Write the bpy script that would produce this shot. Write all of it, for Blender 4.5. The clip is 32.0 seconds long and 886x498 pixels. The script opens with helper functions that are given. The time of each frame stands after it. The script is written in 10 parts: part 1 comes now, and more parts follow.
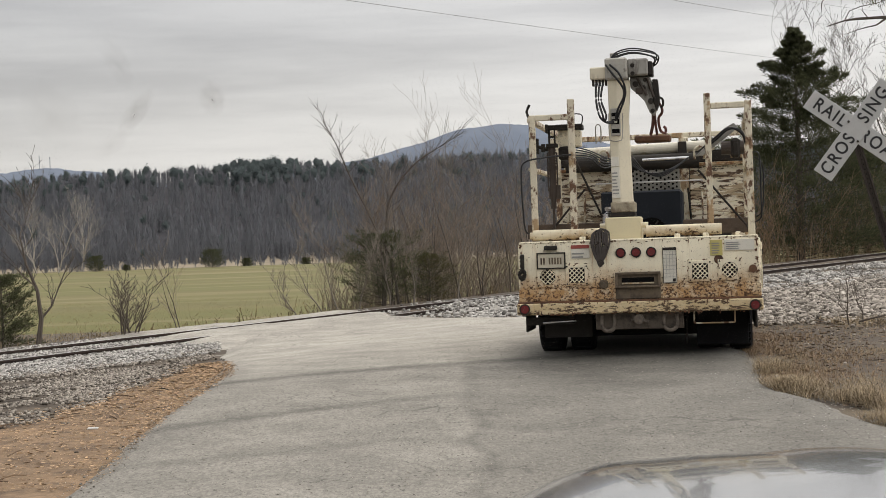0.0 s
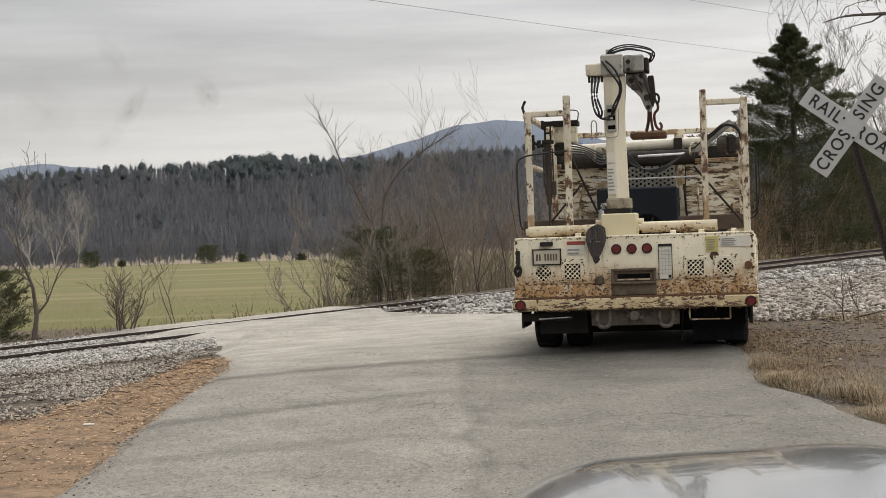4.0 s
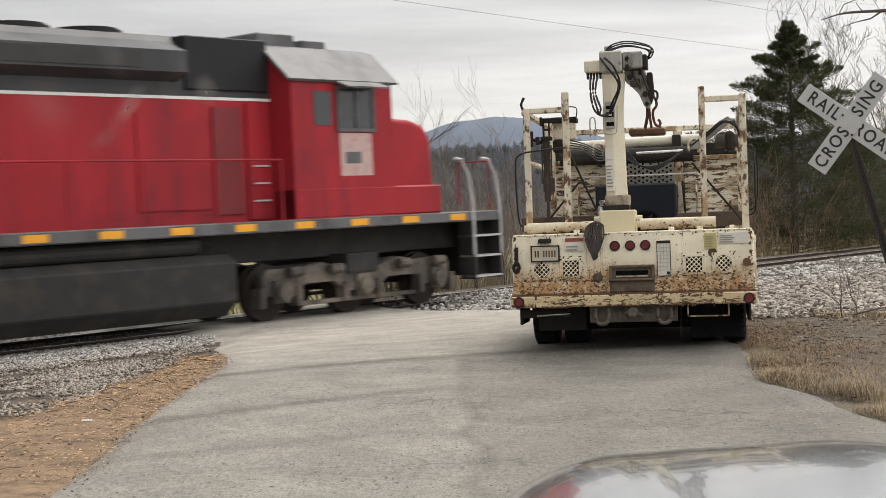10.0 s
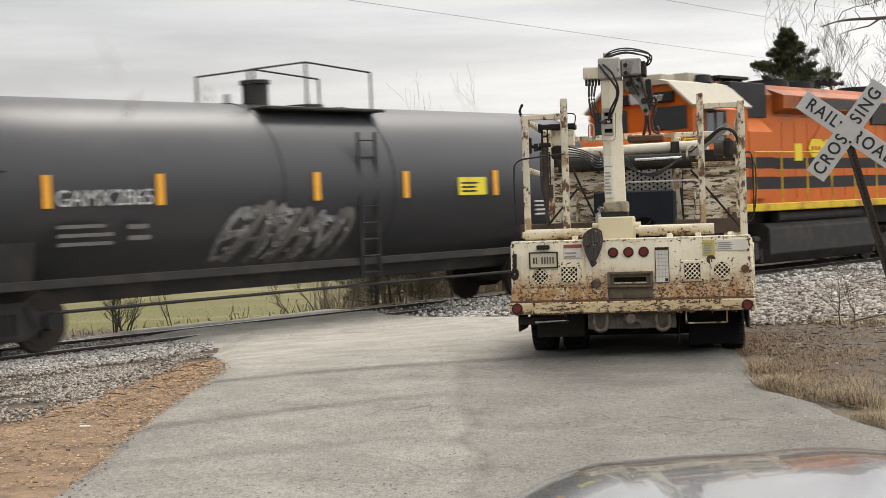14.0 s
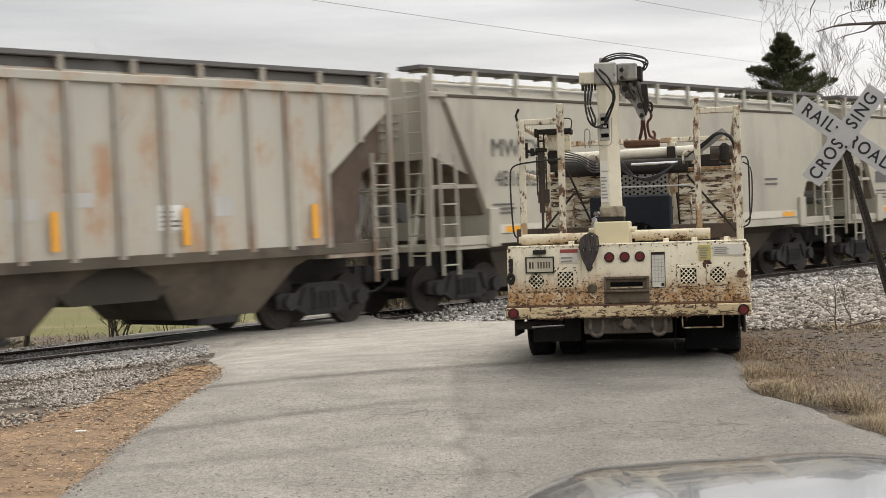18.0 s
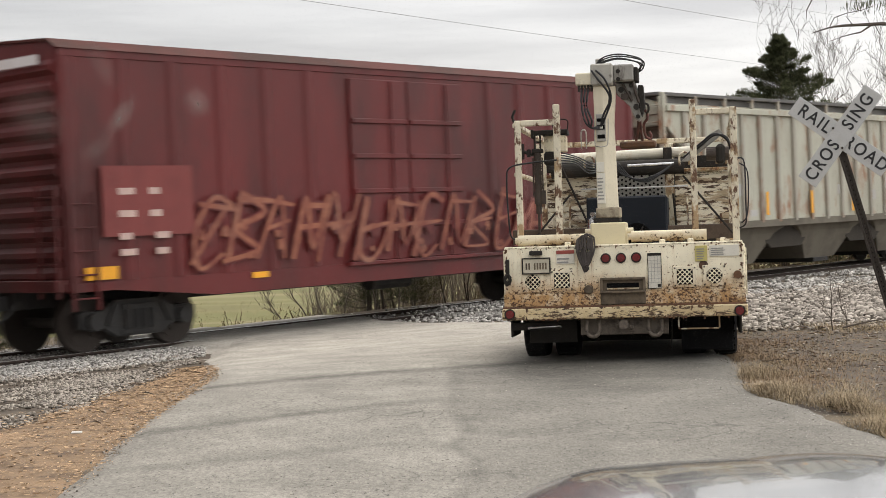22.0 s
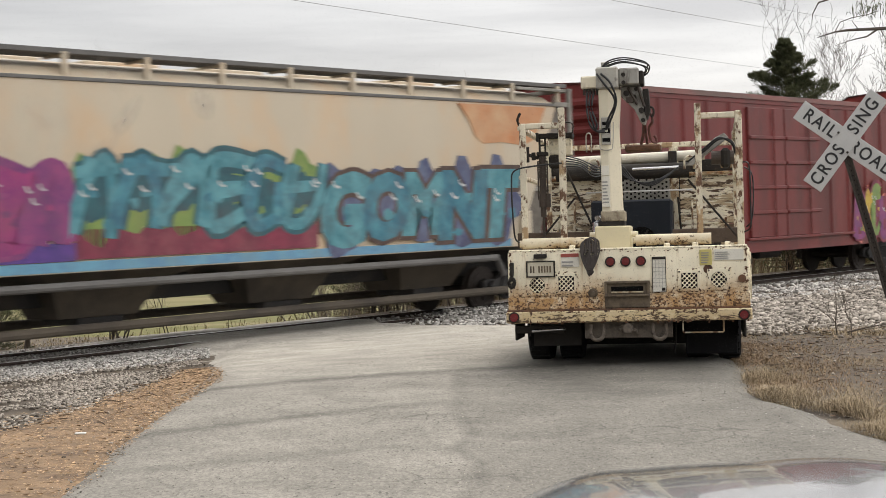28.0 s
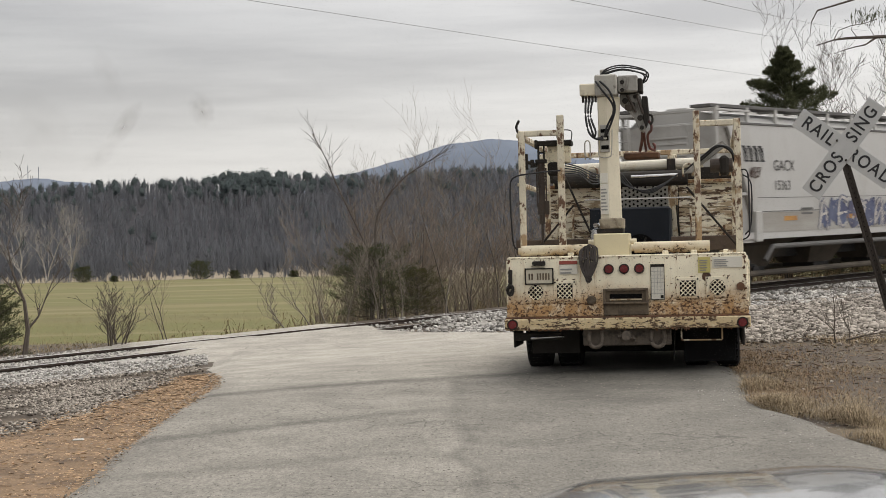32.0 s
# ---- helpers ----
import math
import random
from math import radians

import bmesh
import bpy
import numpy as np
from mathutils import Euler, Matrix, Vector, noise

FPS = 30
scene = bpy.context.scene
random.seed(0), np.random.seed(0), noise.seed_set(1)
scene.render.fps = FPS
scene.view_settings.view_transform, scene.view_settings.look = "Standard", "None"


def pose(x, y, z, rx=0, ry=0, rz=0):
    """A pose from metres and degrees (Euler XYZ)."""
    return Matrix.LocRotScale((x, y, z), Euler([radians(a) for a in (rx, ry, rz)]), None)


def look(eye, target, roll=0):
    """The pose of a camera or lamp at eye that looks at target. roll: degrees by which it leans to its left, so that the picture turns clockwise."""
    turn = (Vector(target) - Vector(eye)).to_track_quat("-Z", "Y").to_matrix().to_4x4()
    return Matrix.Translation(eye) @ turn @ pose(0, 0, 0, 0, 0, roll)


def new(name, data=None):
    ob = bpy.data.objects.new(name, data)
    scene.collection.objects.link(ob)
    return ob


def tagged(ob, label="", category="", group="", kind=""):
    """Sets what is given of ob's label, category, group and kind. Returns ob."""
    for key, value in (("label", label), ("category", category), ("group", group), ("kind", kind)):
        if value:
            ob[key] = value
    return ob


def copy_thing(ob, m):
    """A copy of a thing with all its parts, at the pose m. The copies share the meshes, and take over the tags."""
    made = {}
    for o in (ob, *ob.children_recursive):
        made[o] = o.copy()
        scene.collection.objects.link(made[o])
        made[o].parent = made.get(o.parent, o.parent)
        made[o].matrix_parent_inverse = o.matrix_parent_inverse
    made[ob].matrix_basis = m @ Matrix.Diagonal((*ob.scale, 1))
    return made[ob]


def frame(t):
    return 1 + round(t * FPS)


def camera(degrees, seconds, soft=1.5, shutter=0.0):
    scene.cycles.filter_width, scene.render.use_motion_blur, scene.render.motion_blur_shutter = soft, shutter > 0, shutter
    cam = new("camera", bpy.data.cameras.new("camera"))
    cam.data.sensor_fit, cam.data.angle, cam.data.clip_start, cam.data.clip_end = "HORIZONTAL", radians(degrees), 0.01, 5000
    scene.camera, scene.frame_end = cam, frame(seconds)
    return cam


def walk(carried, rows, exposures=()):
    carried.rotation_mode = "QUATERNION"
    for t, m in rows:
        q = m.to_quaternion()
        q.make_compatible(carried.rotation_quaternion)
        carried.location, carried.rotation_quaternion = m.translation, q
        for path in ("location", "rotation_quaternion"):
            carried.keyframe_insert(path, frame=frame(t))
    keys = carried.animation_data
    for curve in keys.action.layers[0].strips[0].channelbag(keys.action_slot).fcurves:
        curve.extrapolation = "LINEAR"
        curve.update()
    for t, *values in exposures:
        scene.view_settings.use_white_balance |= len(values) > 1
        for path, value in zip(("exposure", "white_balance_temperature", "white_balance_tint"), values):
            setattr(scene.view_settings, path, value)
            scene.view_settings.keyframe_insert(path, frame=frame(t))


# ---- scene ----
# hand-held phone inside a standing car: it only turns a little
cam = camera(32.4, 32.0, soft=0.8, shutter=0.37)
EYE = (0.0, 0.0, 1.45)
TURNS = [
    (0, 89.626, 1.972, -0.013),
    (0.5, 89.563, 1.997, -0.039),
    (1, 89.495, 2.017, -0.084),
    (1.5, 89.448, 2.028, -0.122),
    (2, 89.416, 2.000, -0.152),
    (2.5, 89.419, 1.974, -0.177),
    (3, 89.453, 1.963, -0.181),
    (3.5, 89.482, 1.934, -0.167),
    (5.5, 89.432, 1.986, -0.203),
    (6, 89.419, 1.940, -0.213),
    (6.5, 89.441, 1.938, -0.212),
    (7, 89.471, 1.927, -0.184),
    (7.5, 89.482, 1.927, -0.154),
    (8, 89.493, 1.898, -0.147),
    (8.5, 89.476, 1.912, -0.151),
    (9, 89.431, 1.868, -0.172),
    (9.5, 89.382, 1.877, -0.214),
    (10, 89.347, 1.873, -0.231),
    (10.5, 89.402, 1.864, -0.240),
    (11, 89.437, 1.836, -0.220),
    (11.5, 89.501, 1.817, -0.211),
    (12, 89.573, 1.772, -0.193),
    (12.5, 89.619, 1.783, -0.182),
    (13, 89.584, 1.775, -0.206),
    (13.5, 89.566, 1.807, -0.250),
    (14, 89.581, 1.765, -0.291),
    (14.5, 89.653, 1.783, -0.307),
    (16.5, 89.822, 1.756, -0.342),
    (17, 89.799, 1.767, -0.370),
    (17.5, 89.757, 1.761, -0.406),
    (18, 89.755, 1.761, -0.431),
    (18.5, 89.761, 1.749, -0.435),
    (19, 89.801, 1.714, -0.425),
    (19.5, 89.821, 1.736, -0.424),
    (20, 89.844, 1.737, -0.436),
    (20.5, 89.821, 1.758, -0.469),
    (21, 89.806, 1.782, -0.524),
    (21.5, 89.782, 1.788, -0.562),
    (22, 89.791, 1.772, -0.566),
    (22.5, 89.831, 1.760, -0.537),
    (23, 89.847, 1.740, -0.506),
    (23.5, 89.845, 1.710, -0.500),
    (24, 89.824, 1.678, -0.508),
    (24.5, 89.799, 1.661, -0.526),
    (25, 89.790, 1.636, -0.528),
    (25.5, 89.799, 1.652, -0.523),
    (27.5, 89.908, 1.529, -0.411),
    (28, 89.896, 1.507, -0.397),
    (28.5, 89.901, 1.501, -0.398),
    (29, 89.919, 1.476, -0.383),
    (29.5, 89.963, 1.440, -0.373),
    (30, 90.021, 1.407, -0.364),
    (30.5, 90.067, 1.389, -0.367),
    (31, 90.104, 1.386, -0.387),
    (31.5, 90.133, 1.368, -0.413),
    (32, 90.158, 1.380, -0.450),
] 
# the phone opens up a little while dark cars fill the view
EXPOSURES = [(0, 0.0), (8.8, 0.0), (9.6, 0.08), (10.5, 0.28), (13, 0.30), (16, 0.22), (18.5, 0.24), (20.5, 0.30), (22, 0.31), (25.5, 0.33), (27.5, 0.30), (29, 0.24), (31, 0.06), (32, 0.0)]
walk(cam, [(t, pose(*EYE, rx, ry, rz)) for t, rx, ry, rz in TURNS], EXPOSURES)

# ---- world and light: a grey overcast winter day ----
SUN_ELEV, SUN_ROT = radians(56), radians(26.6)
world = bpy.data.worlds.new("overcast_sky")
scene.world = world
world.use_nodes = True


def sky_nodes():
    nt = world.node_tree
    nt.nodes.clear()
    N, L = nt.nodes.new, nt.links.new
    out = N("ShaderNodeOutputWorld")
    sky = N("ShaderNodeTexSky")
    sky.sky_type = "NISHITA"
    sky.sun_disc = False
    sky.sun_elevation, sky.sun_rotation = SUN_ELEV, SUN_ROT
    sky.air_density, sky.dust_density = 1.0, 4.0
    b1 = N("ShaderNodeBackground")
    b1.inputs["Strength"].default_value = 0.018
    L(sky.outputs[0], b1.inputs[0])
    # cloud deck: soft grey streaks, lighter towards the horizon
    tc = N("ShaderNodeTexCoord")
    mp = N("ShaderNodeMapping")
    mp.inputs["Scale"].default_value = (1.3, 1.3, 15.0)
    L(tc.outputs["Generated"], mp.inputs[0])
    n1 = N("ShaderNodeTexNoise")
    n1.inputs["Scale"].default_value, n1.inputs["Detail"].default_value = 2.6, 7
    n1.inputs["Roughness"].default_value = 0.58
    L(mp.outputs[0], n1.inputs["Vector"])
    sep = N("ShaderNodeSeparateXYZ")
    L(tc.outputs["Generated"], sep.inputs[0])
    ramp = N("ShaderNodeValToRGB")
    e = ramp.color_ramp.elements
    e[0].position, e[0].color = 0.36, (0.37, 0.362, 0.362, 1)
    e[1].position, e[1].color = 0.66, (0.72, 0.708, 0.69, 1)
    L(n1.outputs["Fac"], ramp.inputs[0])
    rh = N("ShaderNodeValToRGB")
    e = rh.color_ramp.elements
    e[0].position, e[0].color = 0.045, (0.86, 0.84, 0.81, 1)
    e[1].position, e[1].color = 0.15, (0.50, 0.495, 0.50, 1)
    el = rh.color_ramp.elements.new(0.5)
    el.color = (1.85, 1.81, 1.76, 1)
    el2 = rh.color_ramp.elements.new(0.27)
    el2.color = (1.30, 1.27, 1.24, 1)
    L(sep.outputs["Z"], rh.inputs[0])
    mx = N("ShaderNodeMixRGB")
    mx.inputs[0].default_value = 0.5
    L(ramp.outputs[0], mx.inputs[1])
    L(rh.outputs[0], mx.inputs[2])
    # brighter towards the hidden sun
    gx = N("ShaderNodeMath")
    gx.operation = "MULTIPLY_ADD"
    gx.inputs[1].default_value, gx.inputs[2].default_value = 0.62, 1.0
    L(sep.outputs["X"], gx.inputs[0])
    b2 = N("ShaderNodeBackground")
    L(gx.outputs[0], b2.inputs["Strength"])
    L(mx.outputs[0], b2.inputs[0])
    add = N("ShaderNodeAddShader")
    L(b1.outputs[0], add.inputs[0])
    L(b2.outputs[0], add.inputs[1])
    L(add.outputs[0], out.inputs[0])


sky_nodes()
sun = new("sun", bpy.data.lights.new("sun", "SUN"))
sun.data.energy, sun.data.angle, sun.data.color = 1.4, radians(18), (1.0, 0.95, 0.88)
sun.matrix_world = look((11, 42, 36.5), (0, 20, 0))

# ---- the plan ----
TH = radians(48.82)                 # heading of the track
U = Vector((math.cos(TH), math.sin(TH), 0))
NRM = Vector((math.sin(TH), -math.cos(TH), 0))   # from the track towards the road
TRACK0 = Vector((0, 31.46, 0.09))   # rail top on the track's middle line
GRADE = 0.02
PACE = 11.2                         # metres a second


def smooth(a, b, v):
    v = min(1.0, max(0.0, (v - a) / (b - a)))
    return v * v * (3 - 2 * v)


def on_track(s, w=0.0, h=0.0):
    return TRACK0 + U * s + NRM * w + Vector((0, 0, GRADE * s + h))


def track_sw(x, y):
    d = Vector((x, y, 0)) - Vector((TRACK0.x, TRACK0.y, 0))
    return d.dot(U), d.dot(NRM)


def rail_z(s):
    return TRACK0.z + GRADE * max(-60, min(70, s))


def road_z(x, y):
    return 0.18 * smooth(-6, 20, y)


FIELD_Z = -1.2


def ground_z(x, y):
    s, w = track_sw(x, y)
    near = rail_z(s) - 0.05
    z = near + (road_z(x, y) - near) * smooth(1.8, 11, w) if w > 0 else near
    if w < -2.2:
        z = near + (FIELD_Z - 1.7 * smooth(60, 260, y) - near) * smooth(2.2, 7.5, -w)
    # the wooded hill past the field
    far = smooth(330, 620, y + 0.12 * x)
    if far > 0 and w < 0:
        crest = 28.4 + 1.9 * smooth(-100, -60, x) - 0.6 * smooth(-150, -175, x) + 1.0 * math.sin(x * 0.043)
        z += far * crest
    return z


# ---- materials ----
def nodes_of(m):
    m.use_nodes = True
    nt = m.node_tree
    return nt, nt.nodes["Principled BSDF"]


def mat(name, col, rough=0.6, metal=0.0, var=0.25, scale=3.0, fine=60.0, bump=0.15, second=None, patch=0.55, soft=0.08, patch_scale=2.0, spec=0.4, stretch=(1, 1, 1), dirt=None, dirt_at=0.6, coat=0.0):
    """A painted or natural surface: two scales of tone, optional second colour in patches (rust, moss), fine relief."""
    m = bpy.data.materials.new(name)
    nt, b = nodes_of(m)
    N, L = nt.nodes.new, nt.links.new
    tc = N("ShaderNodeTexCoord")
    mp = N("ShaderNodeMapping")
    mp.inputs["Scale"].default_value = stretch
    L(tc.outputs["Object"], mp.inputs[0])
    big = N("ShaderNodeTexNoise")
    big.inputs["Scale"].default_value, big.inputs["Detail"].default_value = scale, 4
    L(mp.outputs[0], big.inputs["Vector"])
    small = N("ShaderNodeTexNoise")
    small.inputs["Scale"].default_value, small.inputs["Detail"].default_value = fine, 2
    L(mp.outputs[0], small.inputs["Vector"])
    rp = N("ShaderNodeValToRGB")
    e = rp.color_ramp.elements
    e[0].position, e[0].color = 0.25, (*[c * (1 - var) for c in col], 1)
    e[1].position, e[1].color = 0.75, (*[min(1, c * (1 + var)) for c in col], 1)
    mix = N("ShaderNodeMath")
    mix.operation = "MULTIPLY_ADD"
    L(small.outputs["Fac"], mix.inputs[0])
    mix.inputs[1].default_value = 0.35
    ad = N("ShaderNodeMath")
    ad.operation = "MULTIPLY"
    ad.inputs[1].default_value = 0.65
    L(big.outputs["Fac"], ad.inputs[0])
    L(ad.outputs[0], mix.inputs[2])
    L(mix.outputs[0], rp.inputs[0])
    colour = rp.outputs[0]
    b.inputs["Roughness"].default_value = rough
    b.inputs["Metallic"].default_value = metal
    b.inputs["Specular IOR Level"].default_value = spec
    b.inputs["Coat Weight"].default_value = coat
    for c2, at, sc in ((dirt, dirt_at, patch_scale * 0.37), (second, patch, patch_scale)):
        if c2 is None:
            continue
        pn = N("ShaderNodeTexNoise")
        pn.inputs["Scale"].default_value, pn.inputs["Detail"].default_value = sc, 8
        pn.inputs["Roughness"].default_value = 0.68
        L(mp.outputs[0], pn.inputs["Vector"])
        pr = N("ShaderNodeValToRGB")
        pr.color_ramp.elements[0].position, pr.color_ramp.elements[1].position = at - soft, at + soft
        L(pn.outputs["Fac"], pr.inputs[0])
        mm = N("ShaderNodeMixRGB")
        L(pr.outputs[0], mm.inputs[0])
        L(colour, mm.inputs[1])
        mm.inputs[2].default_value = (*c2, 1)
        colour = mm.outputs[0]
    L(colour, b.inputs["Base Color"])
    if bump:
        bp = N("ShaderNodeBump")
        bp.inputs["Strength"].default_value, bp.inputs["Distance"].default_value = bump, 0.02
        L(mix.outputs[0], bp.inputs["Height"])
        L(bp.outputs[0], b.inputs["Normal"])
    return m


# ---- mesh helpers ----
def finish(bm, name, material, smoothed=False):
    me = bpy.data.meshes.new(name)
    bmesh.ops.recalc_face_normals(bm, faces=bm.faces)
    if smoothed:
        for f in bm.faces:
            f.smooth = True
    bm.to_mesh(me)
    bm.free()
    me.materials.append(material)
    return me


def part(name, bm, material, parent, label="", smoothed=False):
    ob = new(name, finish(bm, name, material, smoothed))
    if parent is not None:
        ob.parent = parent
    return tagged(ob, label)


def thing(name, label, category, group="", kind="", at=None):
    ob = new(name)
    ob.empty_display_size = 0.2
    if at is not None:
        ob.matrix_basis = at
    return tagged(ob, label, category, group, kind)


def box(bm, x0, x1, y0, y1, z0, z1, m=None):
    r = bmesh.ops.create_cube(bm, size=1)["verts"]
    bmesh.ops.scale(bm, vec=(x1 - x0, y1 - y0, z1 - z0), verts=r)
    bmesh.ops.translate(bm, vec=((x0 + x1) / 2, (y0 + y1) / 2, (z0 + z1) / 2), verts=r)
    if m is not None:
        bmesh.ops.transform(bm, matrix=m, verts=r)
    return bm


def bevel(bm, width=0.01, seg=1):
    bmesh.ops.bevel(bm, geom=bm.edges[:], offset=width, segments=seg, affect="EDGES", profile=0.5)
    return bm


def bbox(x0, x1, y0, y1, z0, z1, b=0.01):
    return bevel(box(bmesh.new(), x0, x1, y0, y1, z0, z1), b)


def cyl(bm, p, q, r, n=12, r2=None, caps=True):
    p, q = Vector(p), Vector(q)
    d = q - p
    m = Matrix.Translation((p + q) / 2) @ d.to_track_quat("Z", "Y").to_matrix().to_4x4()
    bmesh.ops.create_cone(bm, cap_ends=caps, segments=n, radius1=r, radius2=r if r2 is None else r2, depth=d.length, matrix=m)
    return bm


def rounded(pts, k=5):
    """A smooth curve through the points."""
    pts = [Vector(p) for p in pts]
    out = []
    for i in range(len(pts) - 1):
        p0, p1, p2, p3 = pts[max(0, i - 1)], pts[i], pts[i + 1], pts[min(len(pts) - 1, i + 2)]
        for j in range(k):
            t = j / k
            out.append(0.5 * (2 * p1 + (p2 - p0) * t + (2 * p0 - 5 * p1 + 4 * p2 - p3) * t * t + (3 * p1 - p0 - 3 * p2 + p3) * t ** 3))
    return out + [pts[-1]]


def tube(bm, pts, r, n=8):
    """A round bar through the points, in one skin."""
    pts = [Vector(p) for p in pts]
    rings = []
    for i, p in enumerate(pts):
        d = (pts[min(i + 1, len(pts) - 1)] - pts[max(i - 1, 0)]).normalized()
        side = d.cross(Vector((0, 0, 1)) if abs(d.z) < 0.95 else Vector((0, 1, 0))).normalized()
        up = side.cross(d)
        rr = r[i] if isinstance(r, (list, tuple)) else r
        rings.append([bm.verts.new(p + (side * math.cos(a) + up * math.sin(a)) * rr) for a in [2 * math.pi * k / n for k in range(n)]])
    for a, b in zip(rings, rings[1:]):
        for k in range(n):
            bm.faces.new((a[k], a[(k + 1) % n], b[(k + 1) % n], b[k]))
    bm.faces.new(rings[0][::-1])
    bm.faces.new(rings[-1])
    return bm


def prism(bm, pts, a, b, axis="y"):
    """A flat outline pushed from a to b along an axis; pts are the two other coordinates in order."""
    def v(p, t):
        return {"x": (t, p[0], p[1]), "y": (p[0], t, p[1]), "z": (p[0], p[1], t)}[axis]
    A = [bm.verts.new(v(p, a)) for p in pts]
    B = [bm.verts.new(v(p, b)) for p in pts]
    bm.faces.new(A)
    bm.faces.new(B[::-1])
    n = len(pts)
    for i in range(n):
        bm.faces.new((A[i], B[i], B[(i + 1) % n], A[(i + 1) % n]))
    return bm


def loft(bm, rings, closed=True):
    """Skin through rings of equal length, with end caps."""
    R = [[bm.verts.new(p) for p in r] for r in rings]
    n = len(R[0])
    for a, b in zip(R, R[1:]):
        for k in range(n if closed else n - 1):
            bm.faces.new((a[k], a[(k + 1) % n], b[(k + 1) % n], b[k]))
    if closed:
        bm.faces.new(R[0][::-1])
        bm.faces.new(R[-1])
    return bm

# ---- ground, road, track ----
M_GROUND = mat("dry_soil", (0.075, 0.058, 0.043), 0.95, var=0.4, scale=0.8, fine=25, bump=0.5, second=(0.115, 0.088, 0.058), patch=0.55, patch_scale=1.2)
M_FIELD = mat("winter_field", (0.152, 0.131, 0.048), 0.95, var=0.35, scale=0.12, fine=4, bump=0.2, second=(0.215, 0.175, 0.088), patch=0.575, patch_scale=0.085, soft=0.06, dirt=(0.122, 0.117, 0.033), dirt_at=0.46, stretch=(0.13, 1.0, 1))

def asphalt(name, col, worn):
    """Weathered asphalt: a pale worn crossing, a darker lane, soft tar bands, fine cracks and aggregate of two sizes."""
    m = mat(name, col, 0.93, var=0.10, scale=0.7, fine=30, bump=0.0, second=worn, patch=0.56, patch_scale=0.30, soft=0.14, spec=0.25)
    nt, b = nodes_of(m)
    N, L = nt.nodes.new, nt.links.new
    tc = N("ShaderNodeTexCoord")
    base = b.inputs["Base Color"].links[0].from_socket

    def link(v, s):
        if isinstance(v, (int, float)):
            s.default_value = v
        else:
            L(v, s)

    def op(kind, *a):
        n = N("ShaderNodeMath")
        n.operation = kind
        for i, v in enumerate(a):
            link(v, n.inputs[i])
        return n.outputs[0]

    def ramp(v, lo, hi, a, z):
        r = N("ShaderNodeMapRange")
        r.interpolation_type = "SMOOTHSTEP"
        for k, q in zip((0, 1, 2, 3, 4), (v, lo, hi, a, z)):
            link(q, r.inputs[k])
        return r.outputs[0]

    mp = N("ShaderNodeMapping")
    mp.inputs["Scale"].default_value = (1, 0.45, 1)
    L(tc.outputs["Object"], mp.inputs[0])

    def noise_at(sc, detail=3, rough=0.5):
        n = N("ShaderNodeTexNoise")
        n.inputs["Scale"].default_value, n.inputs["Detail"].default_value, n.inputs["Roughness"].default_value = sc, detail, rough
        L(mp.outputs[0] if sc > 15 else tc.outputs["Object"], n.inputs["Vector"])
        return n.outputs["Fac"]

    def mul(c, f):
        mm = N("ShaderNodeMixRGB")
        mm.blend_type = "MULTIPLY"
        mm.inputs[0].default_value = 1
        L(c, mm.inputs[1])
        L(f, mm.inputs[2])
        return mm.outputs[0]
    sep = N("ShaderNodeSeparateXYZ")
    L(tc.outputs["Object"], sep.inputs[0])
    X, Y = sep.outputs["X"], sep.outputs["Y"]
    wav, rag, mot = noise_at(0.8, 4), noise_at(6, 5, 0.7), noise_at(18, 4, 0.7)
    # pale, dusty surface towards the rails
    yy = op("ADD", Y, op("MULTIPLY", op("SUBTRACT", wav, 0.5), 7.0))
    base = mul(base, ramp(yy, 13.0, 20.0, 1.0, 1.50))
    # darker lane past the joint in the middle
    jx = op("ADD", op("SUBTRACT", X, 0.2), op("MULTIPLY", op("SUBTRACT", rag, 0.5), 0.5))
    lane = op("MULTIPLY", ramp(jx, -0.07, 0.12, 0.0, 0.22), ramp(yy, 14.5, 18.0, 1.0, 0.0))
    base = mul(base, op("SUBTRACT", 1.0, lane))
    joint = op("ABSOLUTE", op("ADD", op("SUBTRACT", X, 0.22), op("MULTIPLY", op("SUBTRACT", wav, 0.5), 0.6)))
    dark = op("MULTIPLY", ramp(joint, 0.0, 0.13, 0.24, 0.0), ramp(Y, 15.0, 16.2, 1.0, 0.0))
    # tar bands across the road
    for a, k, q, wd, x0, x1, amt in ((15.27, 0.36, -0.05, 0.42, 2.4, 3.4, 0.30), (12.44, 0.72, 0.0, 0.34, -0.6, 0.5, 0.27), (10.1, 0.5, 0.0, 0.25, -0.9, 0.3, 0.12)):
        line = op("ADD", op("MULTIPLY", op("ADD", op("MULTIPLY", X, q), k), X), a)
        d = op("ABSOLUTE", op("SUBTRACT", op("ADD", Y, op("MULTIPLY", op("SUBTRACT", rag, 0.5), 0.55)), line))
        band = op("MULTIPLY", ramp(d, 0.0, wd, amt * 1.6, 0.0), ramp(X, x0, x1, 1.0, 0.0))
        band = op("MULTIPLY", band, ramp(mot, 0.30, 0.52, 0.45, 1.0))
        dark = op("MAXIMUM", dark, band)
    # darker asphalt in the right lane, up to and under the truck's tail
    dark_patch = op("MULTIPLY", ramp(op("ADD", X, op("MULTIPLY", op("SUBTRACT", rag, 0.5), 0.9)), 0.45, 1.1, 0.0, 1.0), ramp(yy, 11.2, 14.2, 0.0, 0.34))
    dark_patch = op("MULTIPLY", dark_patch, ramp(Y, 16.0, 19.0, 1.0, 0.0))
